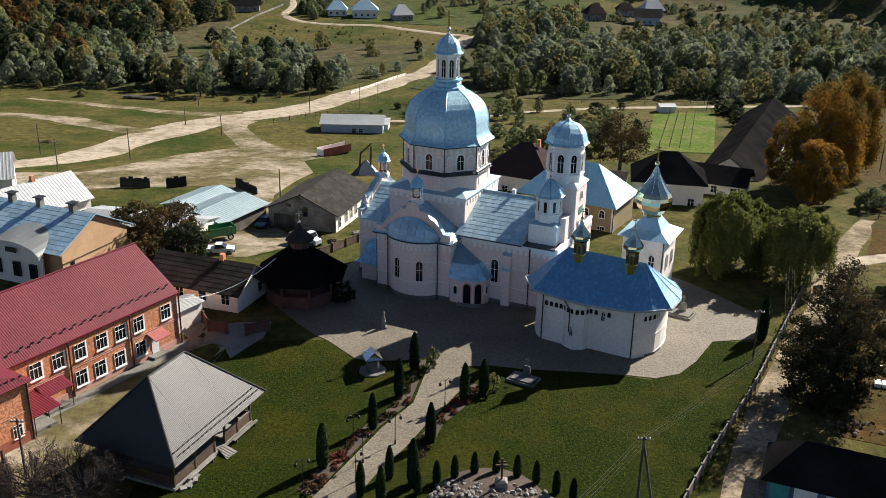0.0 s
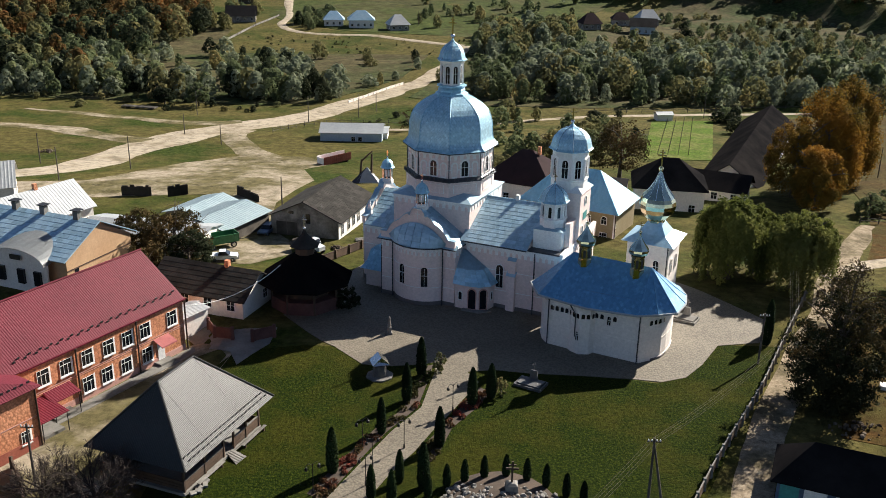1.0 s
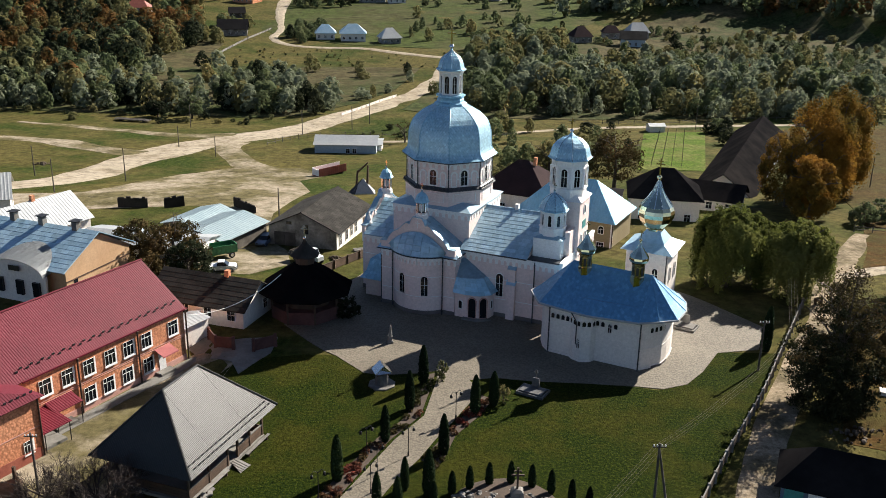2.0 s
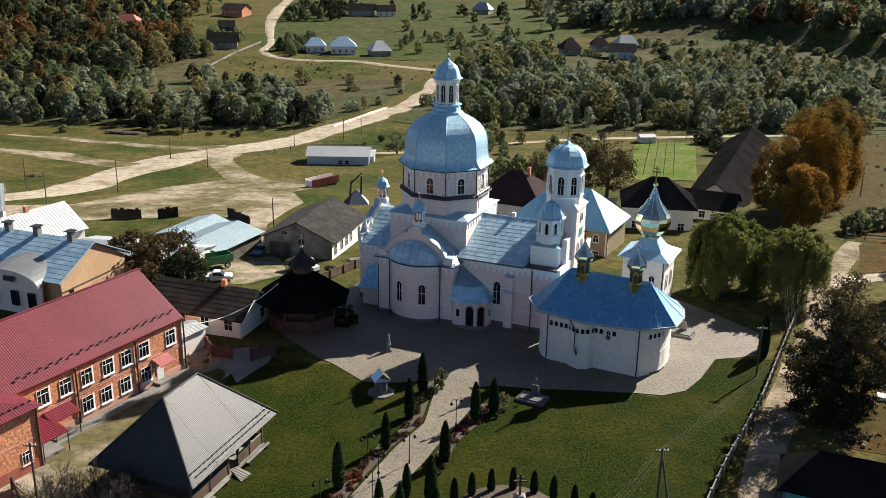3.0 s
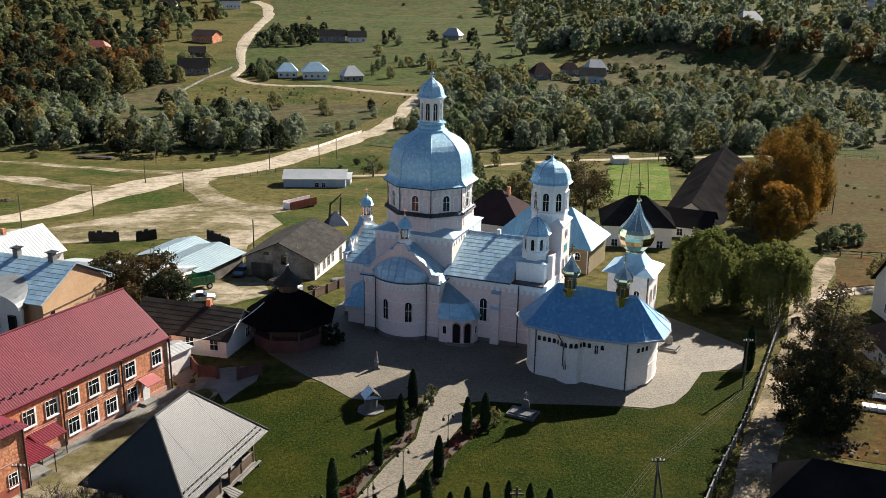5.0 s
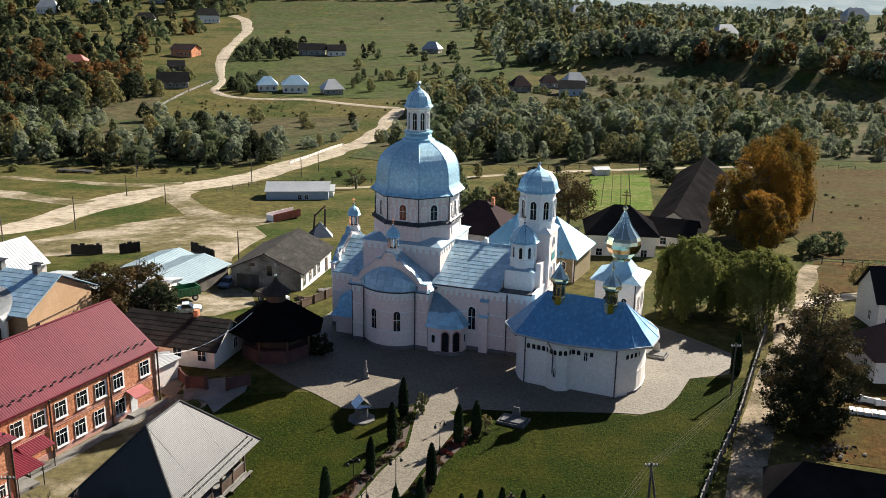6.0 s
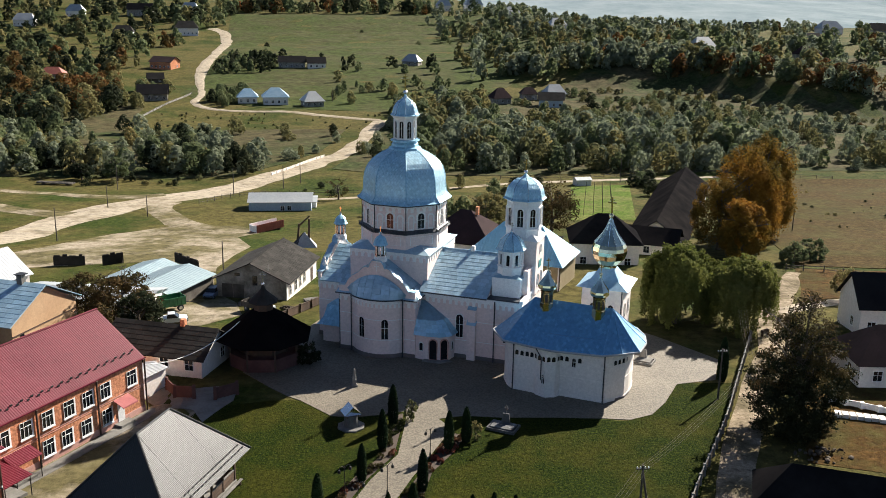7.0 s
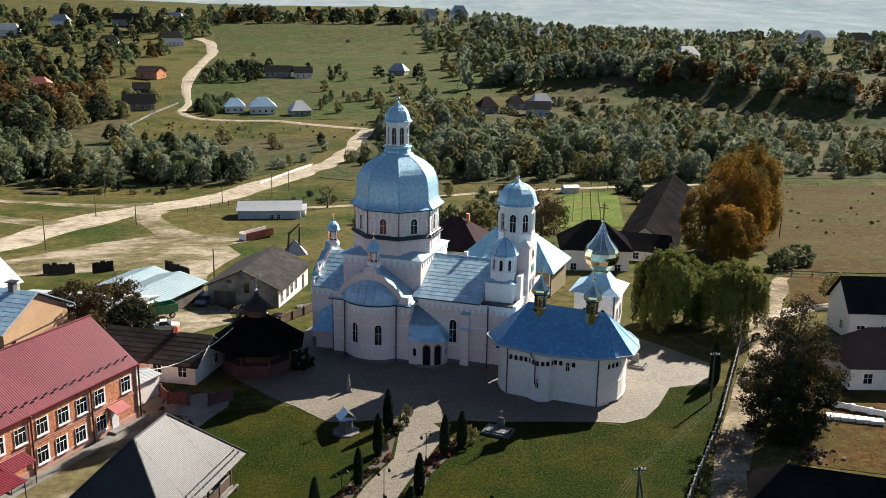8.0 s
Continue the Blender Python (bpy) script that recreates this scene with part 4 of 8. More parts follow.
# square base of the dome
SQ = 5.5
corner = [(-SQ, -SQ - 0.4), (SQ, -SQ - 0.4), (SQ, SQ), (-SQ, SQ)]
part("square_base", prism(bmesh.new(), corner, 7.8, 12.9), PLASTER, church, "square pink plaster base under the drum")
bm = bmesh.new()
for p, q in edges_of(corner):
    frieze(bm, p, q, 12.9, 1.0, 12)
    courses(bm, p, q, (12.82,), 0.22, 0.14)
part("frieze", bm, TRIM, church, "white frieze of small blind arches", "stuff")
bm = bmesh.new()
q4 = [(-SQ - 0.35, -SQ - 0.75), (SQ + 0.35, -SQ - 0.75), (SQ + 0.35, SQ + 0.35), (-SQ - 0.35, SQ + 0.35)]
solid(bm, [(x, y, 12.98) for x, y in q4], [(x * 0.55, y * 0.55, 13.9) for x, y in q4])
part("base_roof", bm, TIN, church, "low metal roof with bright corners")

# drum
part("lower_drum", prism(bmesh.new(), octagon(5.95), 12.9, 15.3), PLASTER, church, "octagonal plaster base with framed panels")
bm = bmesh.new()
for p, q in edges_of(octagon(5.96)):
    m = wall_frame(p, q, 13.75)
    ring_plate(bm, [(-1.55, 0), (1.55, 0), (1.55, 1.1), (-1.55, 1.1)], m, 0.05, 0.09)
part("panel_frame", bm, TRIM, church)
part("ledge", turned(bmesh.new(), [(6.0, 15.2), (6.3, 15.3), (6.3, 15.42), (5.9, 15.75)], 8, P8), DARK, church, "dark metal ledge round the drum")
bm = bmesh.new()
for p, q in edges_of(octagon(6.18)):
    m = wall_frame(p, q, 15.72)
    for i in range(8):
        x = -2.1 + i * 4.2 / 7
        plate(bm, [(x - 0.09, -0.25), (x + 0.09, -0.25), (x + 0.09, 0.02), (x - 0.09, 0.02)], m, 0.12)
part("bracket", bm, DARK, church, "row of small dark brackets on the ledge", "stuff")
part("drum", prism(bmesh.new(), octagon(5.7), 15.3, 19.2), PLASTER, church, "octagonal drum with arched windows")
bm, blind = bmesh.new(), bmesh.new()
for p, q in edges_of(octagon(5.7)):
    frieze(bm, p, q, 19.2, 1.05, 5)
    m = wall_frame(p, q, 15.95)
    for x in (-1.42, 1.42):
        ring_plate(blind, arch(0.62, 1.75), m @ pose(x, 0, 0), 0.09, 0.20)
    ring_plate(blind, arch(1.12, 2.15), m, 0.09, 0.16)
    window(church, m @ pose(0, -0.01, 0), 0.92, 2.05, True, TRIM, 1)
    for x in (-2.05, -0.78, 0.78, 2.05):
        plate(blind, [(x - 0.16, 0.85), (x + 0.16, 0.85), (x + 0.16, 0.98), (x - 0.16, 0.98)], m, 0.08)
part("frieze", bm, TRIM, church, "white frieze of small blind arches", "stuff")
part("blind_arch", blind, TRIM, church, "white blind arches round the drum", "stuff")
for x, y in octagon(5.78):
    part("downpipe", rod(bmesh.new(), (x, y, 13.0), (x, y, 19.2), 0.07, 6), DARK, church)

# the dome
DOME = [(6.35, 19.12), (6.40, 19.2), (6.05, 19.5), (5.74, 19.85), (5.58, 20.3), (5.53, 21.1), (5.50, 21.8), (5.41, 22.45), (5.22, 23.1), (4.90, 23.75), (4.40, 24.35), (3.72, 24.9), (2.92, 25.38), (2.25, 25.7), (2.05, 25.8)]
part("dome", turned(bmesh.new(), DOME, 8, P8), DOMETIN, church, "large blue metal-shingled octagonal dome")
eight_ribs(church, DOME[1:], 0, 0, 0.08, DOMETIN)
shingle_coat(church, DOME[2:], 0, 0, 0.38, 7)
part("gutter", turned(bmesh.new(), [(6.30, 19.0), (6.42, 19.05), (6.42, 19.14), (6.3, 19.14)], 8, P8), DARK, church)
part("lantern_base", turned(bmesh.new(), [(2.25, 25.75), (2.15, 26.0), (1.80, 26.2), (1.80, 26.45), (1.62, 26.75), (1.95, 26.85), (1.95, 27.05), (1.5, 27.1)], 8, P8), DOMETIN, church, "stepped metal collar")
part("lantern", prism(bmesh.new(), octagon(1.38), 27.0, 30.1), TRIM, church, "slim octagonal lantern with tall arched windows")
pilasters(church, 1.40, 27.05, 29.9, 0, 0, 0.14)
for p, q in edges_of(octagon(1.38)):
    window(church, wall_frame(p, q, 27.3), 0.58, 2.25, True, TRIM, 1, 0.08)
part("lantern_cornice", turned(bmesh.new(), [(1.45, 29.75), (1.62, 29.85), (1.62, 30.0), (1.85, 30.15), (1.9, 30.3), (1.6, 30.4)], 8, P8), TRIM, church)
CUP = [(2.0, 30.28), (2.0, 30.36), (1.72, 30.55), (1.62, 30.9), (1.52, 31.3), (1.30, 31.75), (0.92, 32.15), (0.45, 32.45), (0.16, 32.75), (0.10, 33.0)]
part("cupola", turned(bmesh.new(), CUP, 8, P8), DOMETIN, church, "blue metal cupola")
shingle_coat(church, CUP[2:8], 0, 0, 0.34, 8)
eight_ribs(church, CUP[1:-1], 0, 0, 0.03, SILVER)
part("finial", ball(bmesh.new(), 0, 0, 33.25, 0.32), SILVER, church)
cross(church, 0, 0, 33.5, 2.2)

little_turret(church, 0.25, A_END + 0.55, 12.55)
little_turret(church, S_END + 0.6, 0, 12.3)
for u, v in ((S_END + 0.25, -4.6), (S_END + 0.25, -3.0)):
    part("scroll", turned(turned(bmesh.new(), [(0.42, 8.8), (0.5, 9.1), (0.3, 9.5), (0.34, 9.8), (0.1, 10.4)], 10, 0, u, v), [(0.1, 10.3), (0.18, 10.5), (0.05, 10.8)], 8, 0, u, v), TRIM, church)

# bell tower
BU, BV = 16.75, 0.1
part("tower_shaft", box(bmesh.new(), BU - 2.2, BU + 2.35, BV - 2.25, BV + 2.25, 8.0, 15.3), PLASTER, church, "square pink plaster shaft of the bell tower")
part("tower_cornice", solid(bmesh.new(), [(BU - 2.45, BV - 2.5, 15.25), (BU + 2.6, BV - 2.5, 15.25), (BU + 2.6, BV + 2.5, 15.25), (BU - 2.45, BV + 2.5, 15.25)], [(BU - 1.6, BV - 1.6, 16.0), (BU + 1.6, BV - 1.6, 16.0), (BU + 1.6, BV + 1.6, 16.0), (BU - 1.6, BV + 1.6, 16.0)]), TRIM, church)
part("tower_drum", prism(bmesh.new(), octagon(2.25, BU, BV), 15.3, 20.5), TRIM, church, "octagonal white belfry with arched windows")
part("tower_band", turned(bmesh.new(), [(2.35, 15.3), (2.35, 16.5), (2.5, 16.6), (2.5, 16.75), (2.3, 16.8)], 8, P8, BU, BV), TRIM, church)
pilasters(church, 2.25, 16.8, 19.4, BU, BV, 0.2)
bm = bmesh.new()
for p, q in edges_of(octagon(2.25, BU, BV)):
    window(church, wall_frame(p, q, 16.95), 0.78, 2.35, True, TRIM, 1)
    frieze(bm, p, q, 20.45, 0.85, 3)
    courses(bm, p, q, (19.35, 20.35), 0.12, 0.14)
part("frieze", bm, TRIM, church, "white frieze of small blind arches", "stuff")
TD = [(2.85, 20.4), (2.88, 20.48), (2.64, 20.68), (2.53, 21.05), (2.44, 21.5), (2.20, 22.05), (1.74, 22.58), (1.10, 22.98), (0.45, 23.22), (0.14, 23.6)]
part("tower_dome", turned(bmesh.new(), TD, 8, P8, BU, BV), DOMETIN, church, "blue metal dome of the bell tower")
shingle_coat(church, TD[2:8], BU, BV, 0.34, 9)
eight_ribs(church, TD[1:-1], BU, BV, 0.035, SILVER)
part("finial", ball(bmesh.new(), BU, BV, 23.85, 0.27), SILVER, church)
cross(church, BU, BV, 24.0, 1.6)
m = facing(BU + 2.36, BV, 0, 90)
for x in (-0.9, 0.9):
    window(church, m @ pose(x, 0, 9.0), 0.6, 1.6, True, TRIM, 0)
window(church, m @ pose(0, 0, 13.3), 0.7, 1.1, True, TRIM, 0)
part("sign", plate(bmesh.new(), [(-0.75, 11.35), (0.75, 11.35), (0.75, 12.35), (-0.75, 12.35)], m, 0.06), GREENTEAL, church, "small teal sign board")

# stair turret in front of the bell tower
TU, TV = 16.2, -4.0
part("turret_block", box(bmesh.new(), 14.3, 18.0, -5.9, -1.8, 8.0, 11.1), TRIM, church, "white block at the foot of the stair turret")
part("turret_block_roof", solid(bmesh.new(), [(14.1, -6.1, 11.1), (18.2, -6.1, 11.1), (18.2, -1.8, 11.1), (14.1, -1.8, 11.1)], [(15.2, -5.2, 11.4), (17.3, -5.2, 11.4), (17.3, -1.8, 11.4), (15.2, -1.8, 11.4)]), TIN, church)
part("turret_drum", prism(bmesh.new(), octagon(1.5, TU, TV), 11.0, 14.6), TRIM, church, "octagonal white stair turret")
part("turret_band", turned(bmesh.new(), [(1.68, 11.0), (1.68, 12.2), (1.8, 12.28), (1.8, 12.4), (1.55, 12.45)], 8, P8, TU, TV), TRIM, church)
pilasters(church, 1.5, 12.4, 14.3, TU, TV, 0.14)
for p, q in edges_of(octagon(1.5, TU, TV)):
    window(church, wall_frame(p, q, 12.55), 0.42, 1.45, True, TRIM, 0)
SD = [(1.98, 14.5), (2.0, 14.57), (1.80, 14.75), (1.66, 15.15), (1.42, 15.65), (1.02, 16.1), (0.5, 16.42), (0.14, 16.65), (0.08, 16.9)]
part("turret_dome", turned(bmesh.new(), SD, 8, P8, TU, TV), DOMETIN, church, "blue metal dome of the stair turret")
shingle_coat(church, SD[2:7], TU, TV, 0.32, 10)
eight_ribs(church, SD[1:-1], TU, TV, 0.03, SILVER)
part("finial", ball(bmesh.new(), TU, TV, 16.95, 0.16), SILVER, church)
cross(church, TU, TV, 17.05, 0.9)
part("flat_roof", box(bmesh.new(), N_ROOF - 0.04, N_END - 0.1, -N_HALF + 0.1, N_HALF - 0.1, 8.30, 8.56), DARK, church, "dark flat roof behind the parapet")
part("parapet", box(bmesh.new(), N_END - 0.3, N_END + 0.12, -N_HALF - 0.05, N_HALF + 0.05, 8.36, 8.72), TRIM, church)
part("tower_shaft", box(bmesh.new(), 18.0, N_END - 0.02, -4.6, -2.1, 8.4, 11.9), PLASTER, church)
part("chimney", box(bmesh.new(), 9.7, 10.15, -0.1, 0.35, 12.2, 13.2), TRIM, church)

# buttress, porches
bm = bmesh.new()
box(bm, 11.7, 12.8, -N_HALF - 0.55, -N_HALF, 0, 4.9)
box(bm, 11.75, 12.75, -N_HALF - 0.3, -N_HALF, 4.9, 6.9)
part("buttress", bm, PLASTER, church, "stepped plaster buttress")
bm = bmesh.new()
slab(bm, [(11.6, -N_HALF - 0.62, 4.9), (12.9, -N_HALF - 0.62, 4.9), (12.9, -N_HALF, 5.4), (11.6, -N_HALF, 5.4)], 0.06)
part("buttress_cap", bm, TIN, church)
bm = slab(bmesh.new(), [(11.65, -N_HALF - 0.38, 6.9), (12.85, -N_HALF - 0.38, 6.9), (12.85, -N_HALF, 7.3), (11.65, -N_HALF, 7.3)], 0.06)
part("buttress_cap", bm, TIN, church)
window(church, facing(10.55, -N_HALF - 0.01, 2.9, 0), 0.95, 3.1, True, TRIM, 1)
window(church, facing(16.9, -N_HALF - 0.01, 2.9, 0), 0.95, 3.1, True, TRIM, 1)

PORCH = [(5.35, -9.75), (7.0, -9.95), (8.6, -9.7), (9.6, -8.9), (9.95, -7.3), (5.35, -7.3)]
porch = part("porch", prism(bmesh.new(), PORCH, 0, 3.55), PLASTER, church, "polygonal entrance porch with open arches")
bm = bmesh.new()
for (p, q), w in zip(list(edges_of(PORCH))[1:3], (0.95, 0.85)):
    m = wall_frame(p, q, 0.25)
    plate(bm, arch(w, 2.7), m, 0.05)
part("door", bm, GLASS, porch, "dark arched doorway")
bm = bmesh.new()
for p, q in list(edges_of(PORCH))[1:3]:
    m = wall_frame(p, q, 0.25)
    ring_plate(bm, arch(0.95, 2.7), m, 0.14, 0.14)
part("arch_frame", bm, PINKBAND, porch)
window(porch, wall_frame(PORCH[0], PORCH[1], 1.3), 0.5, 1.1, True, TRIM, 0)
window(porch, wall_frame(PORCH[3], PORCH[4], 1.3), 0.4, 1.1, True, TRIM, 0)
EAVE = [(5.25, -10.3), (7.05, -10.45), (8.9, -10.15), (10.1, -9.1), (10.4, -7.3)]
MIDP = [(5.25, -9.3), (6.6, -9.35), (7.8, -9.1), (8.6, -8.3), (8.75, -7.3)]
bm = bmesh.new()
lo = [bm.verts.new((x, y, 3.5)) for x, y in EAVE]
mi = [bm.verts.new((x, y, 5.3)) for x, y in MIDP]
tops = [bm.verts.new((5.25 + 0.12 * i, -7.6 + 0.05 * i, 7.4)) for i in range(5)]
for r0, r1 in ((lo, mi), (mi, tops)):
    for i in range(4):
        bm.faces.new((r0[i], r0[i + 1], r1[i + 1], r1[i]))
bmesh.ops.solidify(bm, geom=bm.faces[:], thickness=0.08)
part("porch_roof", bm, TIN, porch, "curved blue sheet metal roof")
for i in range(4):
    sheets(church, [(*EAVE[i], 3.5), (*EAVE[i + 1], 3.5), (*MIDP[i + 1], 5.3), (*MIDP[i], 5.3)], 2, 4, DOMESHEET, lift=0.03)
part("step", prism(bmesh.new(), [(6.6, -10.6), (9.0, -10.5), (10.3, -9.3), (9.0, -8.9), (6.6, -9.6)], 0, 0.22), STONE, church)

bm = bmesh.new()
part("side_porch", box(bmesh.new(), -8.6, -5.4, -8.2, -5.9, 0, 2.6), PLASTER, church, "small side porch with a swept blue roof")
bm = bmesh.new()
E0, E1 = [(-9.2, -8.9), (-5.35, -8.9), (-5.35, -5.9), (-9.2, -5.9)], [(-8.3, -7.4), (-5.35, -7.4), (-5.35, -5.9), (-8.3, -5.9)]
rows = [[bm.verts.new((x, y, 2.6)) for x, y in E0], [bm.verts.new((x * 0.35 + u * 0.65, y * 0.35 + v * 0.65, 3.5)) for (x, y), (u, v) in zip(E0, E1)], [bm.verts.new((x, y, 5.0)) for x, y in E1], [bm.verts.new((x * 0.5 - 3.2, -5.9 + (y + 5.9) * 0.4, 5.6)) for x, y in E1]]
for r0, r1 in zip(rows, rows[1:]):
    for i in range(4):
        bm.faces.new((r0[i], r0[(i + 1) % 4], r1[(i + 1) % 4], r1[i]))
bm.faces.new(rows[0][::-1])
bm.faces.new(rows[-1])
part("side_porch_roof", bm, DOMETIN, church, "bright blue swept metal roof")

# ---------------------------------------------------------------- the small church
chapel = thing("chapel", 12.43, 103.2, 0, -30.3, "white limewashed old church with a steep blue shingled roof", "church")
CW = [(-0.2, 0.35), (2.6, 0.4), (3.1, 0.0), (4.2, -0.3), (5.2, 0.3), (5.5, 1.1), (10.9, 1.5), (11.8, 2.9), (12.5, 4.2), (12.6, 5.7), (12.5, 7.4), (12.2, 9.0), (10.8, 11.2), (2.2, 11.3), (-0.6, 9.4), (-2.0, 6.4), (-2.3, 2.9), (-1.2, 1.2)]
part("wall", prism(bmesh.new(), CW, 0, 6.1), WHITEWALL, chapel, "thick white limewashed wall")
CE = [(-1.5, 0.0), (2.2, -0.35), (4.9, -0.5), (10.6, 0.8), (12.5, 2.4), (14.1, 4.1), (14.0, 7.3), (13.2, 9.8), (11.6, 12.0), (2.0, 12.2), (-1.2, 10.6), (-3.4, 7.2), (-4.0, 3.0)]
RL, RR = Vector((0.7, 4.6, 10.6)), Vector((10.3, 5.0, 10.6))
bm = bmesh.new()
lo = [bm.verts.new((x, y, 6.15)) for x, y in CE]
peak = {0: bm.verts.new(RL), 1: bm.verts.new(RR)}
seam = lambda i: 0 if i in (0, 9, 10, 11, 12) else 1
mids = []
for i, v in enumerate(lo):
    if i in (1, 2):
        t = (1 / 3, 2 / 3)[i - 1]
        top = RL.lerp(RR, t)
    else:
        top = peak[seam(i)].co
    m = v.co.lerp(top, 0.33)
    m.z -= 0.10
    mids.append(bm.verts.new(m))
n = len(lo)
for i in range(n):
    j = (i + 1) % n
    bm.faces.new((lo[i], lo[j], mids[j], mids[i]))
bm.faces.new((mids[0], mids[1], mids[2], mids[3], peak[1], peak[0]))
for i in range(3, 8):
    bm.faces.new((mids[i], mids[i + 1], peak[1]))
bm.faces.new((mids[8], mids[9], peak[0], peak[1]))
for i in range(9, 12):
    bm.faces.new((mids[i], mids[i + 1], peak[0]))
bm.faces.new((mids[12], mids[0], peak[0]))
bm.faces.new(lo[::-1])
chapel_roof = part("roof", bm, SMALLTIN, chapel, "steep hipped roof of bright blue metal shingles")
for i in range(n):
    a, b = Vector((*CE[i], 6.12)), Vector((*CE[(i + 1) % n], 6.12))
    part("gutter", rod(bmesh.new(), a, b, 0.13, 6), WHITETIN, chapel_roof, "bright metal gutter")
bm = bmesh.new()
for i in range(3, 8):
    rod(bm, mids_co := Vector((*CE[i], 6.18)).lerp(RR, 0.33) - Vector((0, 0, 0.08)), RR, 0.045, 5)
    rod(bm, Vector((*CE[i], 6.18)), mids_co, 0.045, 5)
part("hip_seam", bm, SMALLTIN, chapel_roof)
bm = bmesh.new()
for p, q in edges_of(CW):
    courses(bm, p, q, (2.55, 5.3), 0.04, 0.12)
    courses(bm, p, q, (0,), 0.07, 0.35)
part("string_course", bm, WHITEWALL, chapel)


def on_wall(u, z, poly=CW, first=0, last=9):
    """The wall frame at a distance u along the front of the small church."""
    for p, q in list(edges_of(poly))[first:last]:
        length = math.hypot(q[0] - p[0], q[1] - p[1])
        if u <= length:
            d = (u / length)
            return facing(p[0] + (q[0] - p[0]) * d, p[1] + (q[1] - p[1]) * d, z, math.degrees(math.atan2(q[1] - p[1], q[0] - p[0])))
        u -= length
    return None


NICHES = [0.5, 1.15, 1.8, 2.4, 3.05, 3.7, 4.3, 4.9, 5.5, 6.15, 6.75, 7.4, 8.95, 13.4, 14.05, 14.7, 15.35]
for u in NICHES:
    m = on_wall(u, 4.55)
    nic = part("niche", plate(bmesh.new(), arch(0.42, 0.62), m @ pose(0, -0.02, 0), 0.04), GLASS, chapel, "small dark arched niche")
    part("niche_frame", ring_plate(bmesh.new(), arch(0.42, 0.62), m, 0.1, 0.07), WHITEWALL, nic)
for u, z in ((4.3, 1.75), (8.25, 3.95)):
    window(chapel, on_wall(u, z), 0.42, 1.1, True, WHITEWALL, 1)
for u in (0.1, 11.9):
    m = on_wall(u, 0)
    p = m @ Vector((0, -0.18, 0))
    downpipe(chapel, p.x, p.y, 0, 6.2)
bm = bmesh.new()
pts = [on_wall(4.05, 0) @ Vector((0, -0.2, z)) for z in (6.2, 5.6, 5.0, 2.2)]
pts[0] += Vector((-0.5, -0.5, 0))
pts[1] += Vector((-0.45, 0, 0))
for p, q in zip(pts, pts[1:]):
    rod(bm, p, q, 0.07, 8)
part("downpipe", bm, DARK, chapel, "crooked dark downpipe")
bm = bmesh.new()
for p, q in list(edges_of(CW))[7:9]:
    courses(bm, p, q, (0,), 0.14, 0.3)
part("plinth", bm, PLINTH, chapel)


def gilt_lantern(parent, u, v, z):
    tur = new("lantern")
    tur.empty_display_size = 0.3
    tur.parent = parent
    tur.matrix_basis = pose(u, v, z, 0, 0, 15)
    part("base", turned(bmesh.new(), [(0.85, -0.6), (0.85, 0.75), (0.7, 0.85)], 8, P8), GOLD, tur, "gilded base with framed panels")
    part("drum", turned(bmesh.new(), [(0.72, 0.8), (0.72, 2.1), (0.85, 2.2), (0.85, 2.35)], 8, P8), GOLD, tur)
    bm, rim = bmesh.new(), bmesh.new()
    for k in range(8):
        a = k * math.pi / 4
        m = facing(0.665 * math.cos(a), 0.665 * math.sin(a), 0.95, math.degrees(a) + 90)
        plate(bm, arch(0.3, 1.0), m, 0.03)
        ring_plate(rim, arch(0.3, 1.0), m, 0.06, 0.06)
    part("panel", bm, DARK, tur)
    part("panel_frame", rim, GOLD, tur)
    part("onion", turned(bmesh.new(), [(0.7, 2.3), (1.05, 2.55), (1.2, 2.85), (1.15, 3.1)], 8, P8), GOLD, tur, "gilded mirror-bright onion")
    part("spire", turned(bmesh.new(), [(1.15, 3.1), (0.95, 3.4), (0.6, 3.85), (0.32, 4.3), (0.12, 4.75), (0.08, 5.0)], 8, P8), SKYGILT, tur, "pointed gilt spire with a painted sky tint")
    part("finial", ball(bmesh.new(), 0, 0, 5.1, 0.2), GOLD, tur)
    cross(tur, 0, 0, 5.25, 1.1)
    return tur


gilt_lantern(chapel, 2.35, 4.2, 9.55)
gilt_lantern(chapel, 8.75, 4.5, 9.6)

# ---------------------------------------------------------------- gate belfry
belfry = thing("belfry", 27.0, 117.9, 0, -25.5, "white square gate belfry under a gilded onion dome", "bell tower")
part("wall", box(bmesh.new(), -2.75, 2.75, -2.75, 2.75, 0, 9.0), WHITEWALL, belfry, "white plaster wall")
bm = bmesh.new()
ring0 = [(-3.45, -3.45, 8.9), (3.45, -3.45, 8.9), (3.45, 3.45, 8.9), (-3.45, 3.45, 8.9)]
ring1 = [(-1.9, -1.9, 9.75), (1.9, -1.9, 9.75), (1.9, 1.9, 9.75), (-1.9, 1.9, 9.75)]
ring2 = [(-0.9, -0.9, 11.2), (0.9, -0.9, 11.2), (0.9, 0.9, 11.2), (-0.9, 0.9, 11.2)]
rows = [[bm.verts.new(p) for p in r] for r in (ring0, ring1, ring2)]
for r0, r1 in zip(rows, rows[1:]):
    for i in range(4):
        bm.faces.new((r0[i], r0[(i + 1) % 4], r1[(i + 1) % 4], r1[i]))
bm.faces.new(rows[0][::-1])
bm.faces.new(rows[-1])
part("roof", bm, TIN, belfry, "swept blue-grey metal roof")
part("neck", turned(bmesh.new(), [(1.2, 10.2), (1.0, 11.0), (1.15, 11.1), (1.15, 11.3), (0.95, 11.4)], 8, P8), GOLD, belfry)
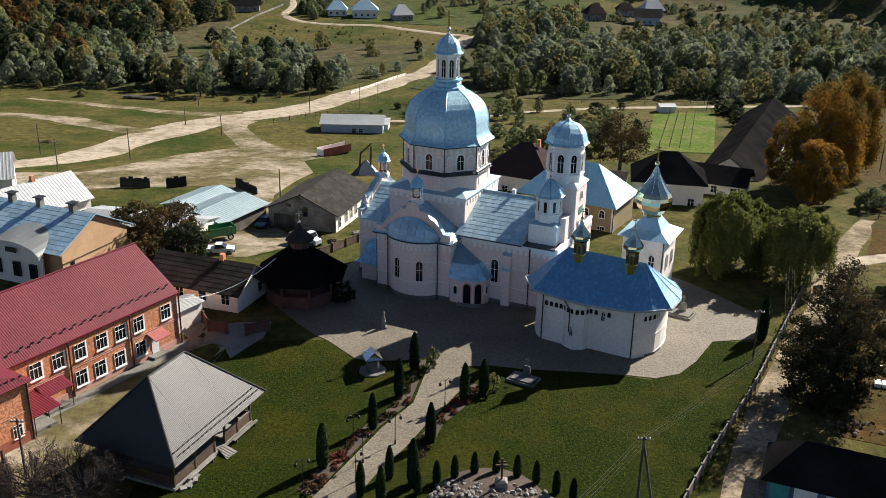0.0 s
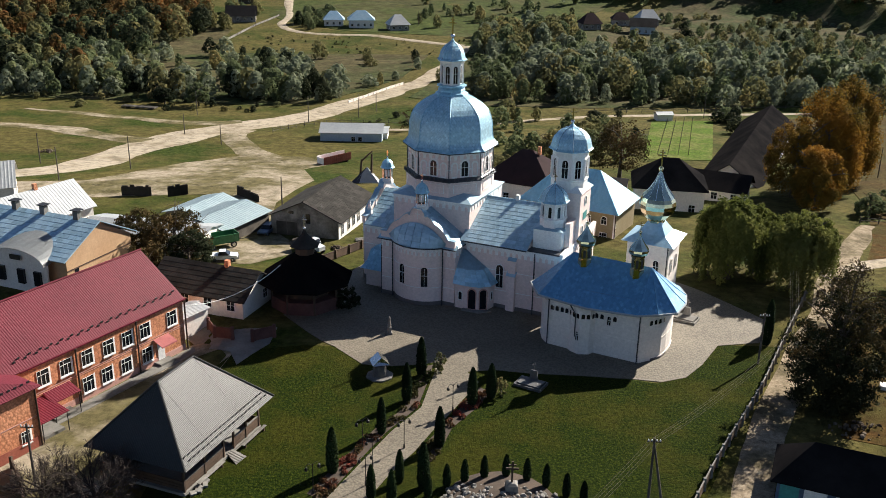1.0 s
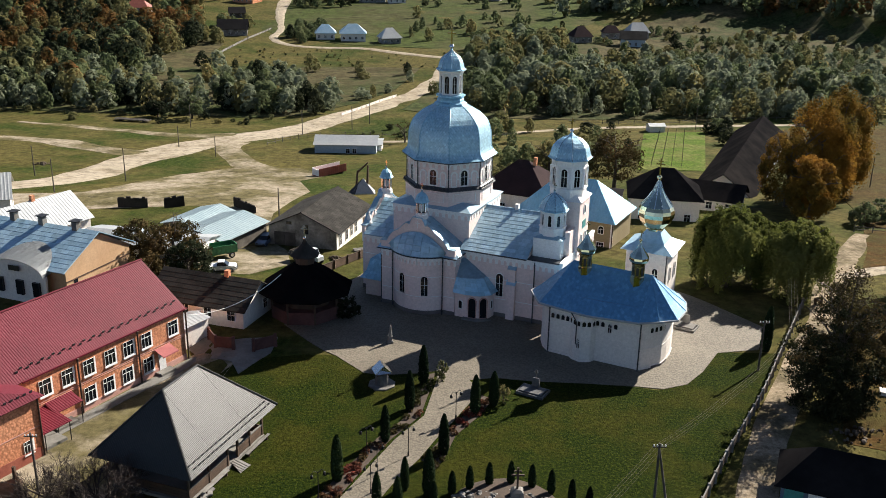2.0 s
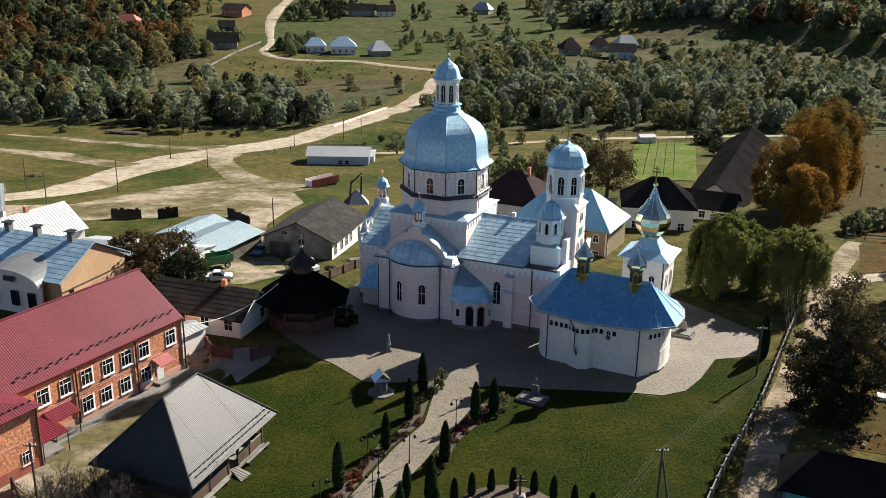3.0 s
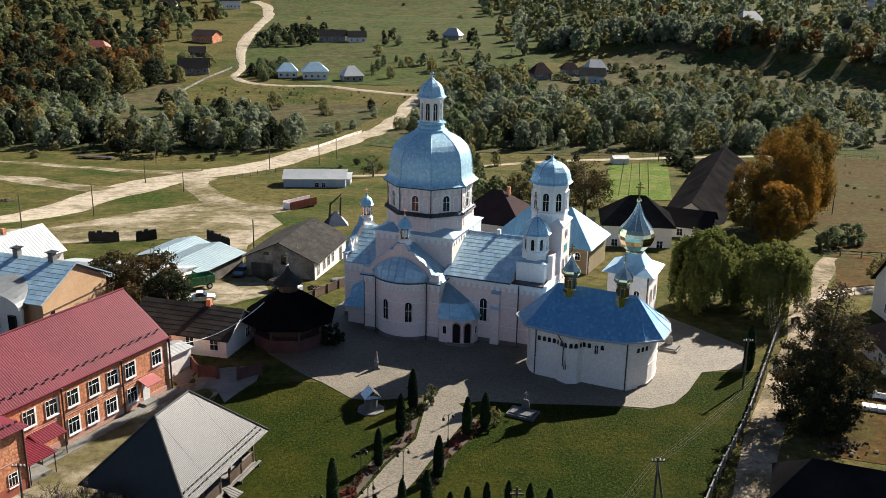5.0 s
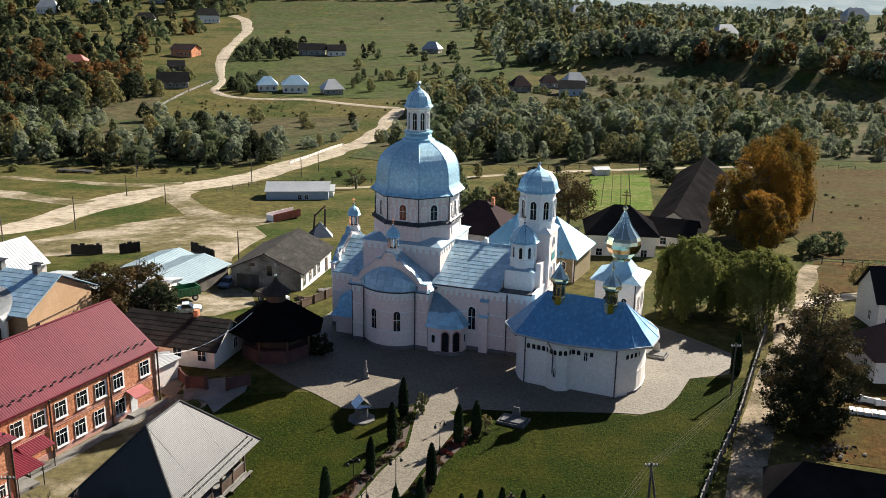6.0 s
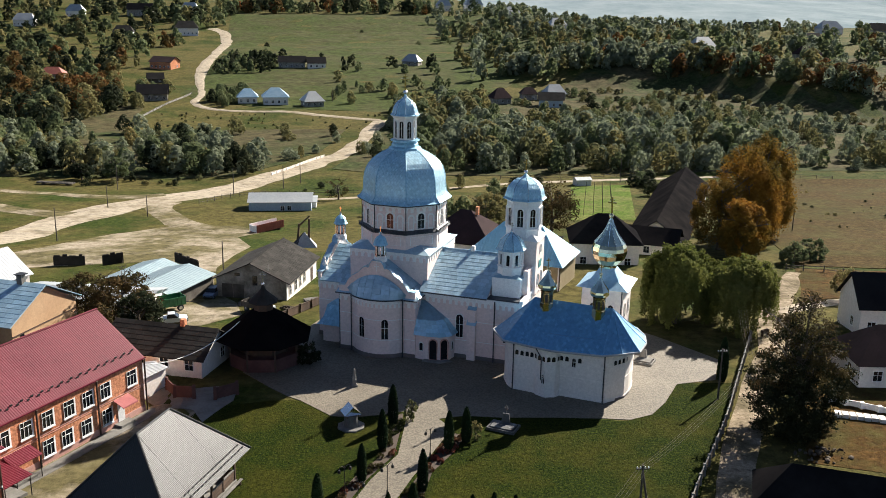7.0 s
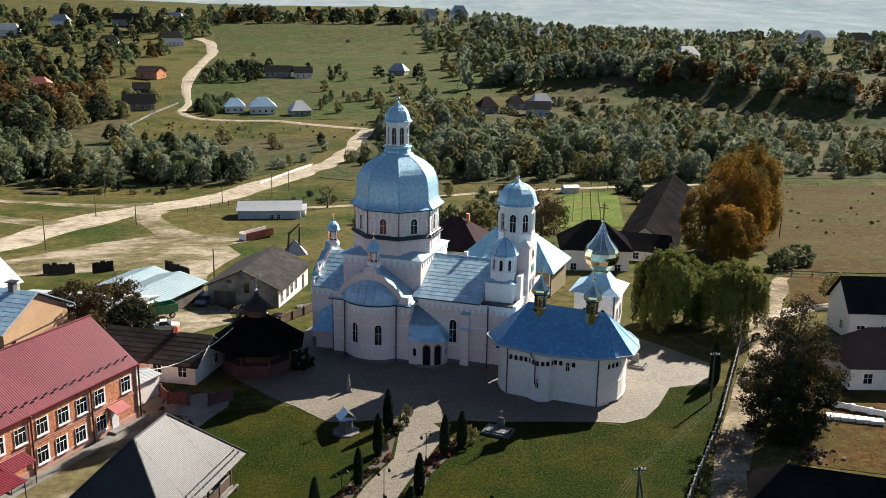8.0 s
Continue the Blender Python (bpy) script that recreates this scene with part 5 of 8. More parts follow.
part("onion", turned(bmesh.new(), [(1.0, 11.3), (1.55, 11.75), (2.05, 12.35), (2.32, 13.0), (2.38, 13.5), (2.28, 13.95), (2.05, 14.4)], 12, 0.1), GOLD, belfry, "large mirror-bright gilded onion dome")
part("spire", turned(bmesh.new(), [(2.06, 14.4), (1.6, 14.95), (1.1, 15.6), (0.7, 16.3), (0.4, 17.0), (0.2, 17.6), (0.12, 17.9)], 12, 0.1), SKYGILT, belfry, "pointed gilt spire with pale seams and a painted sky tint")
bm = bmesh.new()
for k in range(12):
    a = 0.1 + k * math.pi / 6
    pr = [(2.1, 14.4), (1.64, 14.95), (1.13, 15.6), (0.73, 16.3), (0.43, 17.0), (0.22, 17.6)]
    for (r0, z0), (r1, z1) in zip(pr, pr[1:]):
        rod(bm, (r0 * math.cos(a), r0 * math.sin(a), z0), (r1 * math.cos(a), r1 * math.sin(a), z1), 0.035, 4)
part("seam", bm, SILVER, belfry)
part("finial", ball(bmesh.new(), 0, 0, 18.1, 0.35), GOLD, belfry)
cross(belfry, 0, 0, 18.4, 2.2)
for x in (-1.2, 1.2):
    window(belfry, facing(2.76, x, 4.8, 90), 0.7, 1.9, True, WHITEWALL, 1)
    window(belfry, facing(x, -2.76, 4.8, 0), 0.7, 1.9, True, WHITEWALL, 1)
downpipe(belfry, 2.6, -2.95, 0, 8.8)

# ---------------------------------------------------------------- the school
# local frame: x along the front towards the wing, y into the house
school = thing("school", -30.25, 101.2, 0, math.degrees(math.atan2(-0.873, -0.487)), "two-storey orange brick school under a red metal roof", "school")
SL, SW, SE, SR = 46.0, 12.4, 5.5, 10.2
part("wall", box(bmesh.new(), 0.4, SL, -SW - 0.6, -0.1, -1.4, SE), BRICK, school, "orange brick wall with white joints")
bm = bmesh.new()
box(bm, 0.36, 22.8, -0.1, -0.05, -1.4, -0.25)
part("base_band", bm, PINKBAND, school, "pink rendered base band")
bm = bmesh.new()
box(bm, 0.36, 22.8, -0.1, -0.06, 2.35, 2.45)
box(bm, 0.36, 22.8, -0.1, -0.06, 2.15, 2.2)
box(bm, 0.36, 22.8, -0.1, -0.06, -0.25, -0.18)
part("string_course", bm, PINKBAND, school)
mid = -SW / 2 - 0.6
roof = part("roof", ribbed(bmesh.new(), (0.0, 0.0, SE), (SL, 0.0, SE), (SL, mid, SR), (0.0, mid, SR), 0.27, 0.018), REDTILE, school, "ribbed crimson metal tile roof")
part("roof", ribbed(bmesh.new(), (SL, -SW - 1.2, SE), (0.0, -SW - 1.2, SE), (0.0, mid, SR), (SL, mid, SR), 0.27, 0.018), REDTILE, school)
part("ridge_cap", rod(bmesh.new(), (-0.05, mid, SR + 0.03), (SL, mid, SR + 0.03), 0.12, 8), REDTILE, roof)
bm = bmesh.new()
solid(bm, [(0.5, -0.6, SE), (0.5, -SW - 0.6, SE), (0.5, mid, SR - 0.2)], [(0.8, -0.6, SE), (0.8, -SW - 0.6, SE), (0.8, mid, SR - 0.2)])
part("gable", bm, BRICK, school)
bm = bmesh.new()
beam(bm, (-0.1, 0.05, SE - 0.02), (22.0, 0.05, SE - 0.02), 0.14, 0.14)
part("gutter", bm, REDTILE, school, "dark red gutter")
for i in range(34):
    t = 0.14 if i % 2 else 0.17
    p = Vector((0.7 + i * 0.64, mid * t, SE + (SR - SE) * t + 0.09))
    part("snow_guard", box(bmesh.new(), p.x - 0.14, p.x + 0.14, p.y - 0.05, p.y + 0.05, p.z - 0.05, p.z + 0.13), IRON, school)


def school_window(x, z, w=1.45, h=1.75):
    win = new("window")
    win.empty_display_size = 0.2
    win.parent = school
    win.matrix_basis = pose(x, -0.1, z, 0, 0, 180)
    part("pane", box(bmesh.new(), -w / 2, w / 2, -0.02, 0.0, 0, h), GLASS, win, "dark glass pane")
    bm = bmesh.new()
    # Top bar kept thin so the dark pane passes for the recess shadow.
    for x0, x1, z0, z1 in ((-w / 2, -w / 2 + 0.05, 0, h), (w / 2 - 0.05, w / 2, 0, h), (-w / 2, w / 2, 0, 0.06), (-w / 2, w / 2, h - 0.03, h), (w / 6 - 0.02, w / 6 + 0.02, 0, h * 0.68), (-w / 6 - 0.022, -w / 6 + 0.022, 0, h), (-w / 2, w / 2, h * 0.68, h * 0.68 + 0.04)):
        box(bm, x0, x1, -0.07, -0.02, z0, z1)
    part("window_frame", bm, PVC, win, "white plastic frame with three lights")
    part("window_sill", box(bmesh.new(), -w / 2 - 0.08, w / 2 + 0.08, -0.18, 0.0, -0.14, -0.02), PVC, win, "white sill")
    # White strip on one side only: sunlight on the reveal, put into colour.
    part("reveal", box(bmesh.new(), w / 2 + 0.01, w / 2 + 0.17, -0.04, 0.0, -0.02, h + 0.05), TRIM, win, "pale strip painting in the sunlit right reveal")
    return win


for x in (2.2, 6.2, 8.75, 11.3, 14.1, 16.8, 19.5):
    school_window(x, 2.95)
for x in (6.2, 9.2, 11.85, 14.3):
    school_window(x, -0.1)
for x in (0.2, 7.45, 15.5):
    bm = bmesh.new()
    rod(bm, (x, 0.05, -0.9), (x, 0.05, 5.2), 0.1, 8)
    rod(bm, (x, 0.05, 5.2), (x, 0.15, 5.45), 0.1, 8)
    part("downpipe", bm, WOOD, school, "brown metal downpipe")
bm = bmesh.new()
plate(bm, [(-0.5, 0), (0.5, 0), (0.5, 2.15), (-0.5, 2.15)], pose(4.15, -0.1, -0.6, 0, 0, 180), 0.08)
part("door", bm, PVC, school, "white entrance door")
part("step", box(bmesh.new(), 3.2, 5.3, -0.1, 1.0, -1.2, -0.6), CONCRETE, school)
part("canopy", slab(slab(bmesh.new(), [(2.9, -0.08, 2.2), (5.2, -0.08, 2.2), (5.2, 1.3, 1.65), (2.9, 1.3, 1.65)], 0.06), [(2.9, 1.3, 1.65), (5.2, 1.3, 1.65), (5.2, 1.35, 1.5), (2.9, 1.35, 1.5)], 0.04), FADEDRED, school, "faded pink sheet canopy over the door")
# red canopies by the wing
for x0, x1, z, d in ((16.6, 20.0, 2.05, 1.7), (19.6, 22.9, 1.75, 3.6)):
    c = part("canopy", ribbed(bmesh.new(), (x0, d, z - 0.5), (x1, d, z - 0.5), (x1, -0.5, z + 0.25), (x0, -0.5, z + 0.25), 0.27, 0.03, 0.05), REDTILE, school, "red metal canopy on posts")
    for x in (x0 + 0.2, x1 - 0.2):
        part("post", rod(bmesh.new(), (x, d - 0.15, -1.1), (x, d - 0.15, z - 0.52), 0.05, 6), IRON, c)
    part("step", box(bmesh.new(), x0 + 0.4, x1 - 0.4, -0.1, d - 0.5, -1.2, -0.6), CONCRETE, school)
# the wing
WX, WY = 23.0, 3.5
part("wing_wall", box(bmesh.new(), WX, 40, -6, WY, -1.4, SE), BRICK, school, "orange brick wing")
part("base_band", box(bmesh.new(), WX - 0.04, 40, -0.5, WY + 0.04, -1.4, -0.25), PINKBAND, school)
bm = bmesh.new()
box(bm, WX - 0.03, 40, -0.5, WY + 0.03, 2.35, 2.45)
part("string_course", bm, PINKBAND, school)
WR = 8.6
part("wing_roof", ribbed(bmesh.new(), (WX - 0.5, -4.6, SE), (WX - 0.5, WY + 0.5, SE), (32.0, -2.0, WR), (32.0, -4.6, WR), 0.27, 0.018), REDTILE, school, "ribbed crimson hipped roof of the wing")
part("wing_roof", ribbed(bmesh.new(), (WX - 0.5, WY + 0.5, SE), (40.0, WY + 0.5, SE), (32.0, -2.0, WR), (32.0, -2.0, WR), 0.27, 0.018), REDTILE, school)
for i in range(12):
    part("snow_guard", box(bmesh.new(), WX + 0.2 + i * 0.7, WX + 0.48 + i * 0.7, WY - 0.35, WY - 0.25, SE + 0.42, SE + 0.62), IRON, school)
school_window(23.3, 0.95, 1.0, 1.3).matrix_basis = pose(24.6, WY, 0.1, 0, 0, 180)
part("downpipe", rod(bmesh.new(), (WX + 0.05, WY + 0.1, -0.9), (WX + 0.05, WY + 0.1, 5.4), 0.09, 8), WOOD, school)
bm = bmesh.new()
box(bm, WX + 0.3, 40, WY + 0.05, WY + 0.09, -1.2, 0.2)
part("brick_panel", bm, OXIDE, school, "red brick facing at the foot of the wing")

# ---------------------------------------------------------------- the pavilion beside the school
pav = thing("pavilion", -16.0, 82.4, 0, math.degrees(math.atan2(-13.7, -4.8)), "open wooden pavilion under a ribbed grey metal roof", "pavilion")
PL, PW, PE, PR = 14.5, 10.7, 3.6, 9.2
c0, c1, c2, c3 = (0, 0, PE), (PL, 0, PE), (PL, -PW, PE), (0, -PW, PE)
r0, r1 = (5.1, -PW / 2, PR), (10.4, -PW / 2, PR)
for quad, lab in (((c0, c1, r1, r0), "ribbed grey metal roof"), ((c2, c3, r0, r1), ""), ((c1, c2, r1, r1), ""), ((c3, c0, r0, r0), "")):
    part("roof", ribbed(bmesh.new(), *quad, 0.17, 0.016), GREYTILE, pav, lab)
bm = bmesh.new()
for a, b in ((c0, r0), (c3, r0), (c1, r1), (c2, r1), (r0, r1)):
    rod(bm, Vector(a) + Vector((0, 0, 0.05)), Vector(b) + Vector((0, 0, 0.05)), 0.1, 6)
part("ridge_cap", bm, GREYTILE, pav)
bm = bmesh.new()
for i in range(19):
    for k, t in enumerate((0.07, 0.13)):
        x = 1.0 + i * 0.68 + k * 0.34
        y, z = -PW / 2 * t, PE + (PR - PE) * t + 0.1
        box(bm, x - 0.10, x + 0.10, y - 0.04, y + 0.04, z - 0.05, z + 0.09)
part("snow_guard", bm, IRON, pav, "rows of small dark snow guards", "stuff")
part("floor_slab", box(bmesh.new(), 0.6, 13.2, -PW + 1.2, -1.3, 0, 0.3), CONCRETE, pav)
for x in (0.7, 3.0, 5.1, 6.8, 9.8, 12.9):
    for y in (-1.5, -PW + 1.5):
        part("post", box(bmesh.new(), x - 0.1, x + 0.1, y - 0.1, y + 0.1, 0.3, 4.1), WOOD, pav)
for x0, x1 in ((0.7, 5.1), (6.8, 12.9)):
    for y in (-1.5, -PW + 1.5):
        part("rail", beam(bmesh.new(), (x0, y, 1.42), (x1, y, 1.42), 0.16, 0.12), STONE, pav, "pale hand rail")
        for k in range(3):
            part("plank", box(bmesh.new(), x0 + 0.1, x1 - 0.1, y - 0.04, y + 0.04, 0.38 + 0.32 * k, 0.67 + 0.32 * k), WOOD, pav, "brown parapet board")
for x in (0.7, 12.9):
    for k in range(3):
        part("plank", box(bmesh.new(), x - 0.04, x + 0.04, -PW + 1.6, -1.6, 0.38 + 0.32 * k, 0.67 + 0.32 * k), WOOD, pav)
part("beam", box(bmesh.new(), 0.5, 13.2, -1.62, -1.38, 3.75, 4.0), WOOD, pav)
for x0, x1, y in ((0.6, 4.7, -0.8), (7.6, 11.6, -0.95)):
    part("bench_seat", box(bmesh.new(), x0, x1, y - 0.16, y + 0.16, 0.42, 0.49), STONE, pav, "pale bench board")
    for x in (x0 + 0.4, x1 - 0.4):
        part("bench_leg", box(bmesh.new(), x - 0.06, x + 0.06, y - 0.12, y + 0.12, -0.05, 0.42), WOOD, pav)
part("ramp", ribbed(bmesh.new(), (5.6, 0.2, 0.06), (7.15, 0.05, 0.06), (6.3, -1.6, 0.36), (5.0, -1.4, 0.36), 0.3, 0.04), STONE, pav, "pale ribbed ramp before the entrance")
for k in range(5):
    o = part("stone", box(bmesh.new(), -0.3, 0.3, -0.22, 0.22, -0.1, 0.28), STONE, pav, "loose pale stone")
    o.matrix_basis = pose(10.6 + 0.5 * k, -0.9 + 0.25 * (k % 2), 0.0, 8 * k - 15, 6, 37 * k)

# ---------------------------------------------------------------- the old barn
barn = thing("barn", -18.0, 143.3, -2.4, 76.0, "old plastered barn with a grey slate roof and double doors", "barn")
BL, BW, BE, BR = 15.5, 12.3, 3.5, 6.3
part("wall", box(bmesh.new(), 0, BL, 0.25, BW - 0.25, -0.6, BE), OLDPLASTER, barn, "stained grey plaster wall")
bm = bmesh.new()
solid(bm, [(0.02, 0.25, BE), (0.02, BW - 0.25, BE), (0.02, BW / 2, BR - 0.12)], [(0.3, 0.25, BE), (0.3, BW - 0.25, BE), (0.3, BW / 2, BR - 0.12)])
part("gable", bm, OLDPLASTER, barn)
part("side_wall", box(bmesh.new(), -0.02, BL, 0.2, 0.26, -0.3, BE), WHITEWALL, barn, "white limewashed side wall")
over = 0.45
kk = (BR - BE) / (BW / 2)
for s, y in ((0, -over), (1, BW + over)):
    rf = part("roof", slab(bmesh.new(), [(-over, y, BE - kk * over), (BL + over, y, BE - kk * over), (BL + over, BW / 2, BR), (-over, BW / 2, BR)], 0.1), SLATE, barn, "weathered grey slate roof")
    sheets(rf, [(-over, y, BE - kk * over), (BL + over, y, BE - kk * over), (BL + over, BW / 2, BR), (-over, BW / 2, BR)], 16, 9, SLATE, "slate_sheet")
part("ridge_cap", rod(bmesh.new(), (-over, BW / 2, BR + 0.05), (BL + over, BW / 2, BR + 0.05), 0.12, 6), SLATE, barn)
for x in (1.5, 4.3, 6.5, 8.7):
    window(barn, facing(x, 0.19, 0.9, 0), 0.95, 1.7, False, WHITEWALL, 1)
part("door", box(bmesh.new(), 12.2, 13.3, 0.12, 0.2, 0, 2.3), WOOD, barn, "brown plank door")
for y in (7.4, 9.3):
    part("barn_door", box(bmesh.new(), -0.1, 0.0, y, y + 1.8, 0, 2.6), GREYWOOD, barn, "grey timber double door leaf")
part("window", box(bmesh.new(), -0.06, 0.02, 5.1, 5.9, 2.6, 4.2), GLASS, barn, "dark loft window")
part("chimney", box(bmesh.new(), -0.05, 0.02, 8.0, 8.9, 4.0, 4.5), GLASS, barn)
bm = bmesh.new()
rod(bm, (0.6, 3.4, BE + 0.9), (0.6, 3.4, BE + 2.6), 0.03, 5)
for z in (1.6, 2.0, 2.4):
    rod(bm, (0.2, 3.4, BE + z), (1.0, 3.4, BE + z), 0.02, 4)
part("aerial", bm, IRON, barn)

# ---------------------------------------------------------------- annex behind the church
annex = thing("parish_house", 26.9, 147.2, -3.4, 153.0, "two-storey cream parish house with a bright blue hipped roof", "house")
AL, AD, AE, AR = 18.0, 11.5, 5.5, 11.0
part("wall", box(bmesh.new(), 0.7, AL - 0.7, -AD + 0.7, -0.7, -0.6, AE), CREAM, annex, "smooth cream wall")
a0, a1, a2, a3 = (0, 0, AE), (AL, 0, AE), (AL, -AD, AE), (0, -AD, AE)
b0, b1 = (5.6, -AD / 2, AR), (AL - 5.6, -AD / 2, AR)
for quad in ((a1, a0, b0, b1), (a3, a2, b1, b0), (a2, a1, b1, b1), (a0, a3, b0, b0)):
    part("roof", ribbed(bmesh.new(), *quad, 0.5, 0.03), ANNEXTIN, annex, "bright blue metal tile roof")
for x in (2.6, 5.4, 9.0):
    window(annex, facing(x, -0.69, 3.4, 180), 0.9, 1.3, True, TRIM, 1)
    window(annex, facing(x, -0.69, 0.6, 180), 1.2, 1.3, False, TRIM, 2)
part("downpipe", rod(bmesh.new(), (0.6, -0.55, 0), (0.6, -0.55, AE), 0.1, 8), WOOD, annex)
part("quoin", box(bmesh.new(), 0.62, 0.95, -1.0, -0.62, -0.6, AE), TRIM, annex)


# ---------------------------------------------------------------- village houses
def house(x, y, turn, length, width, eave, ridge, wall_mat, roof_mat, label, hip=0.0, windows=True, base=None, over=0.4, name="house", chimney=False):
    """A small house: walls, roof slopes, gables, windows, a door."""
    z = (min(terrain(x, y), terrain(x + 4, y + 4)) if base is None else base)
    h = thing(name, x, y, z, turn, label, "house" if name == "house" else name.replace("_", " "))
    lx, wy = length / 2, width / 2
    part("wall", box(bmesh.new(), -lx, lx, -wy, wy, -1.2, eave), wall_mat, h)
    k = (ridge - eave) / wy
    e = eave - k * over
    ex, ey = lx + over, wy + over
    ra, rb = (-ex + hip, 0, ridge), (ex - hip, 0, ridge)
    for quad in (((-ex, -ey, e), (ex, -ey, e), rb, ra), ((ex, ey, e), (-ex, ey, e), ra, rb)):
        if roof_mat in (WHITETIN, PALETIN) and y < 200:
            part("roof", ribbed(bmesh.new(), *quad, 0.55, 0.03), roof_mat, h, "folded metal sheet roof")
        else:
            part("roof", slab(bmesh.new(), quad, 0.12), roof_mat, h)
    if hip:
        part("roof", slab(bmesh.new(), [(ex, -ey, e), (ex, ey, e), rb], 0.12), roof_mat, h)
        part("roof", slab(bmesh.new(), [(-ex, ey, e), (-ex, -ey, e), ra], 0.12), roof_mat, h)
    else:
        for s in (-1, 1):
            part("gable", solid(bmesh.new(), [(s * lx, -wy, eave), (s * lx, wy, eave), (s * lx, 0, ridge - 0.15)], [(s * (lx - 0.25), -wy, eave), (s * (lx - 0.25), wy, eave), (s * (lx - 0.25), 0, ridge - 0.15)]), wall_mat, h)
    if windows:
        n = max(2, int(length / 3.2))
        for i in range(n):
            px = -lx + length * (i + 0.5) / n
            window(h, facing(px, -wy - 0.01, 0.9, 0), 1.1, 1.3, False, TRIM, 1)
        for s in (-1, 1):
            window(h, facing(s * (lx + 0.01), wy * 0.35 * s, 0.9, 90 * s), 1.0, 1.3, False, TRIM, 1)
    if chimney:
        part("chimney", box(bmesh.new(), lx * 0.3, lx * 0.3 + 0.6, -0.3, 0.3, ridge - 0.8, ridge + 0.8), BRICK, h)
    return h


# yellow hall with an arched front and metal roofs
hall = thing("village_hall", -49.5, 113.2, 0, 180 - 20, "yellow village hall with an arched blue metal roof", "hall")
part("wall", box(bmesh.new(), 0.3, 18, -13, -0.4, 0, 4.6), HALLWALL, hall, "yellow plaster wall with dark openings")
part("roof", slab(bmesh.new(), [(-0.1, 0.3, 4.8), (18, 0.3, 4.8), (18, -7, 8.4), (-0.1, -7, 8.4)], 0.12), TIN, hall, "blue-grey metal sheet roof")
part("roof", slab(bmesh.new(), [(18, -14, 4.8), (-0.1, -14, 4.8), (-0.1, -7, 8.4), (18, -7, 8.4)], 0.12), TIN, hall)
sheets(hall, [(-0.1, 0.3, 4.8), (18, 0.3, 4.8), (18, -7, 8.4), (-0.1, -7, 8.4)], 18, 10, TIN)
part("gable", solid(bmesh.new(), [(0.3, -0.4, 4.6), (0.3, -13.2, 4.6), (0.3, -7, 8.2)], [(0.6, -0.4, 4.6), (0.6, -13.2, 4.6), (0.6, -7, 8.2)]), HALLWALL, hall)
bm = bmesh.new()
arcp = [(7.3 - 4.9 * math.cos(math.pi * i / 14), 4.1 + 2.0 * math.sin(math.pi * i / 14)) for i in range(15)]
lo = [bm.verts.new((x, 1.4, z)) for x, z in arcp]
hi = [bm.verts.new((x, -5.2, z + 1.0)) for x, z in arcp]
for i in range(14):
    bm.faces.new((lo[i], lo[i + 1], hi[i + 1], hi[i]))
bmesh.ops.solidify(bm, geom=bm.faces[:], thickness=0.12)
part("arched_roof", bm, WHITETIN, hall, "bright arched metal canopy roof")
part("front", plate(bmesh.new(), [(2.6, 0), (12.0, 0)] + [(x, z - 0.15) for x, z in arcp[::-1]], pose(0, 0.9, 0), 0.3), WHITEWALL, hall, "pale arched front wall")
part("signboard", plate(bmesh.new(), [(6.4, 4.5), (8.2, 4.5), (8.2, 5.2), (6.4, 5.2)], pose(0, 1.22, 0) @ pose(0, 0, 0), -0.06), IRON, hall, "dark unreadable lettering as a plain bar")
for x in (3.4, 6.2, 9.6, 12.9, 15.5):
    part("window", box(bmesh.new(), x, x + 1.1, 0.88 if x < 11.5 else -0.42, 1.26 if x < 11.5 else -0.34, 1.2, 3.2), GLASS, hall, "dark window")
for x in (3.2, 9.0, 14.0):
    part("chimney", box(bmesh.new(), x, x + 0.8, -7.2, -6.4, 7.8, 9.3), CONCRETE, hall)
    part("chimney_cap", box(bmesh.new(), x - 0.25, x + 1.05, -7.45, -6.15, 9.45, 9.55), IRON, hall)
part("side_window", box(bmesh.new(), 0.24, 0.32, -2.5, -1.8, 1.6, 3.2), GLASS, hall)
part("string_course", box(bmesh.new(), 0.22, 0.32, -13, -0.4, 3.2, 3.35), WOOD, hall)

house(-67.5, 138.3, 60, 20, 9.6, 4.1, 7.5, WHITEWALL, WHITETIN, "long white house with a bright galvanised metal roof", 0, True, -1.5, 0.5, "house", True)
house(-47.0, 138.6, -10, 20, 7.4, 2.6, 3.4, WHITEWALL, WHITETIN, "low white shed under bright metal sheets", 0, False, -1.4, 0.4, "shed")
house(-86, 157, 24, 16, 12, 4.2, 7.2, WHITEWALL, WHITETIN, "white house with a galvanised metal roof", 0, True, -2, 0.5)
house(-37.6, 146.5, 66, 11.5, 9.6, 3.0, 4.1, GREYWOOD, PALETIN, "open wooden shed under pale metal sheets", 0, False, -2.4, 0.5, "shed")
house(-42.5, 152.0, 66, 10, 7.6, 2.9, 3.9, GREYWOOD, PALETIN, "wooden shed under pale blue metal sheets", 0, False, -2.6, 0.5, "shed")
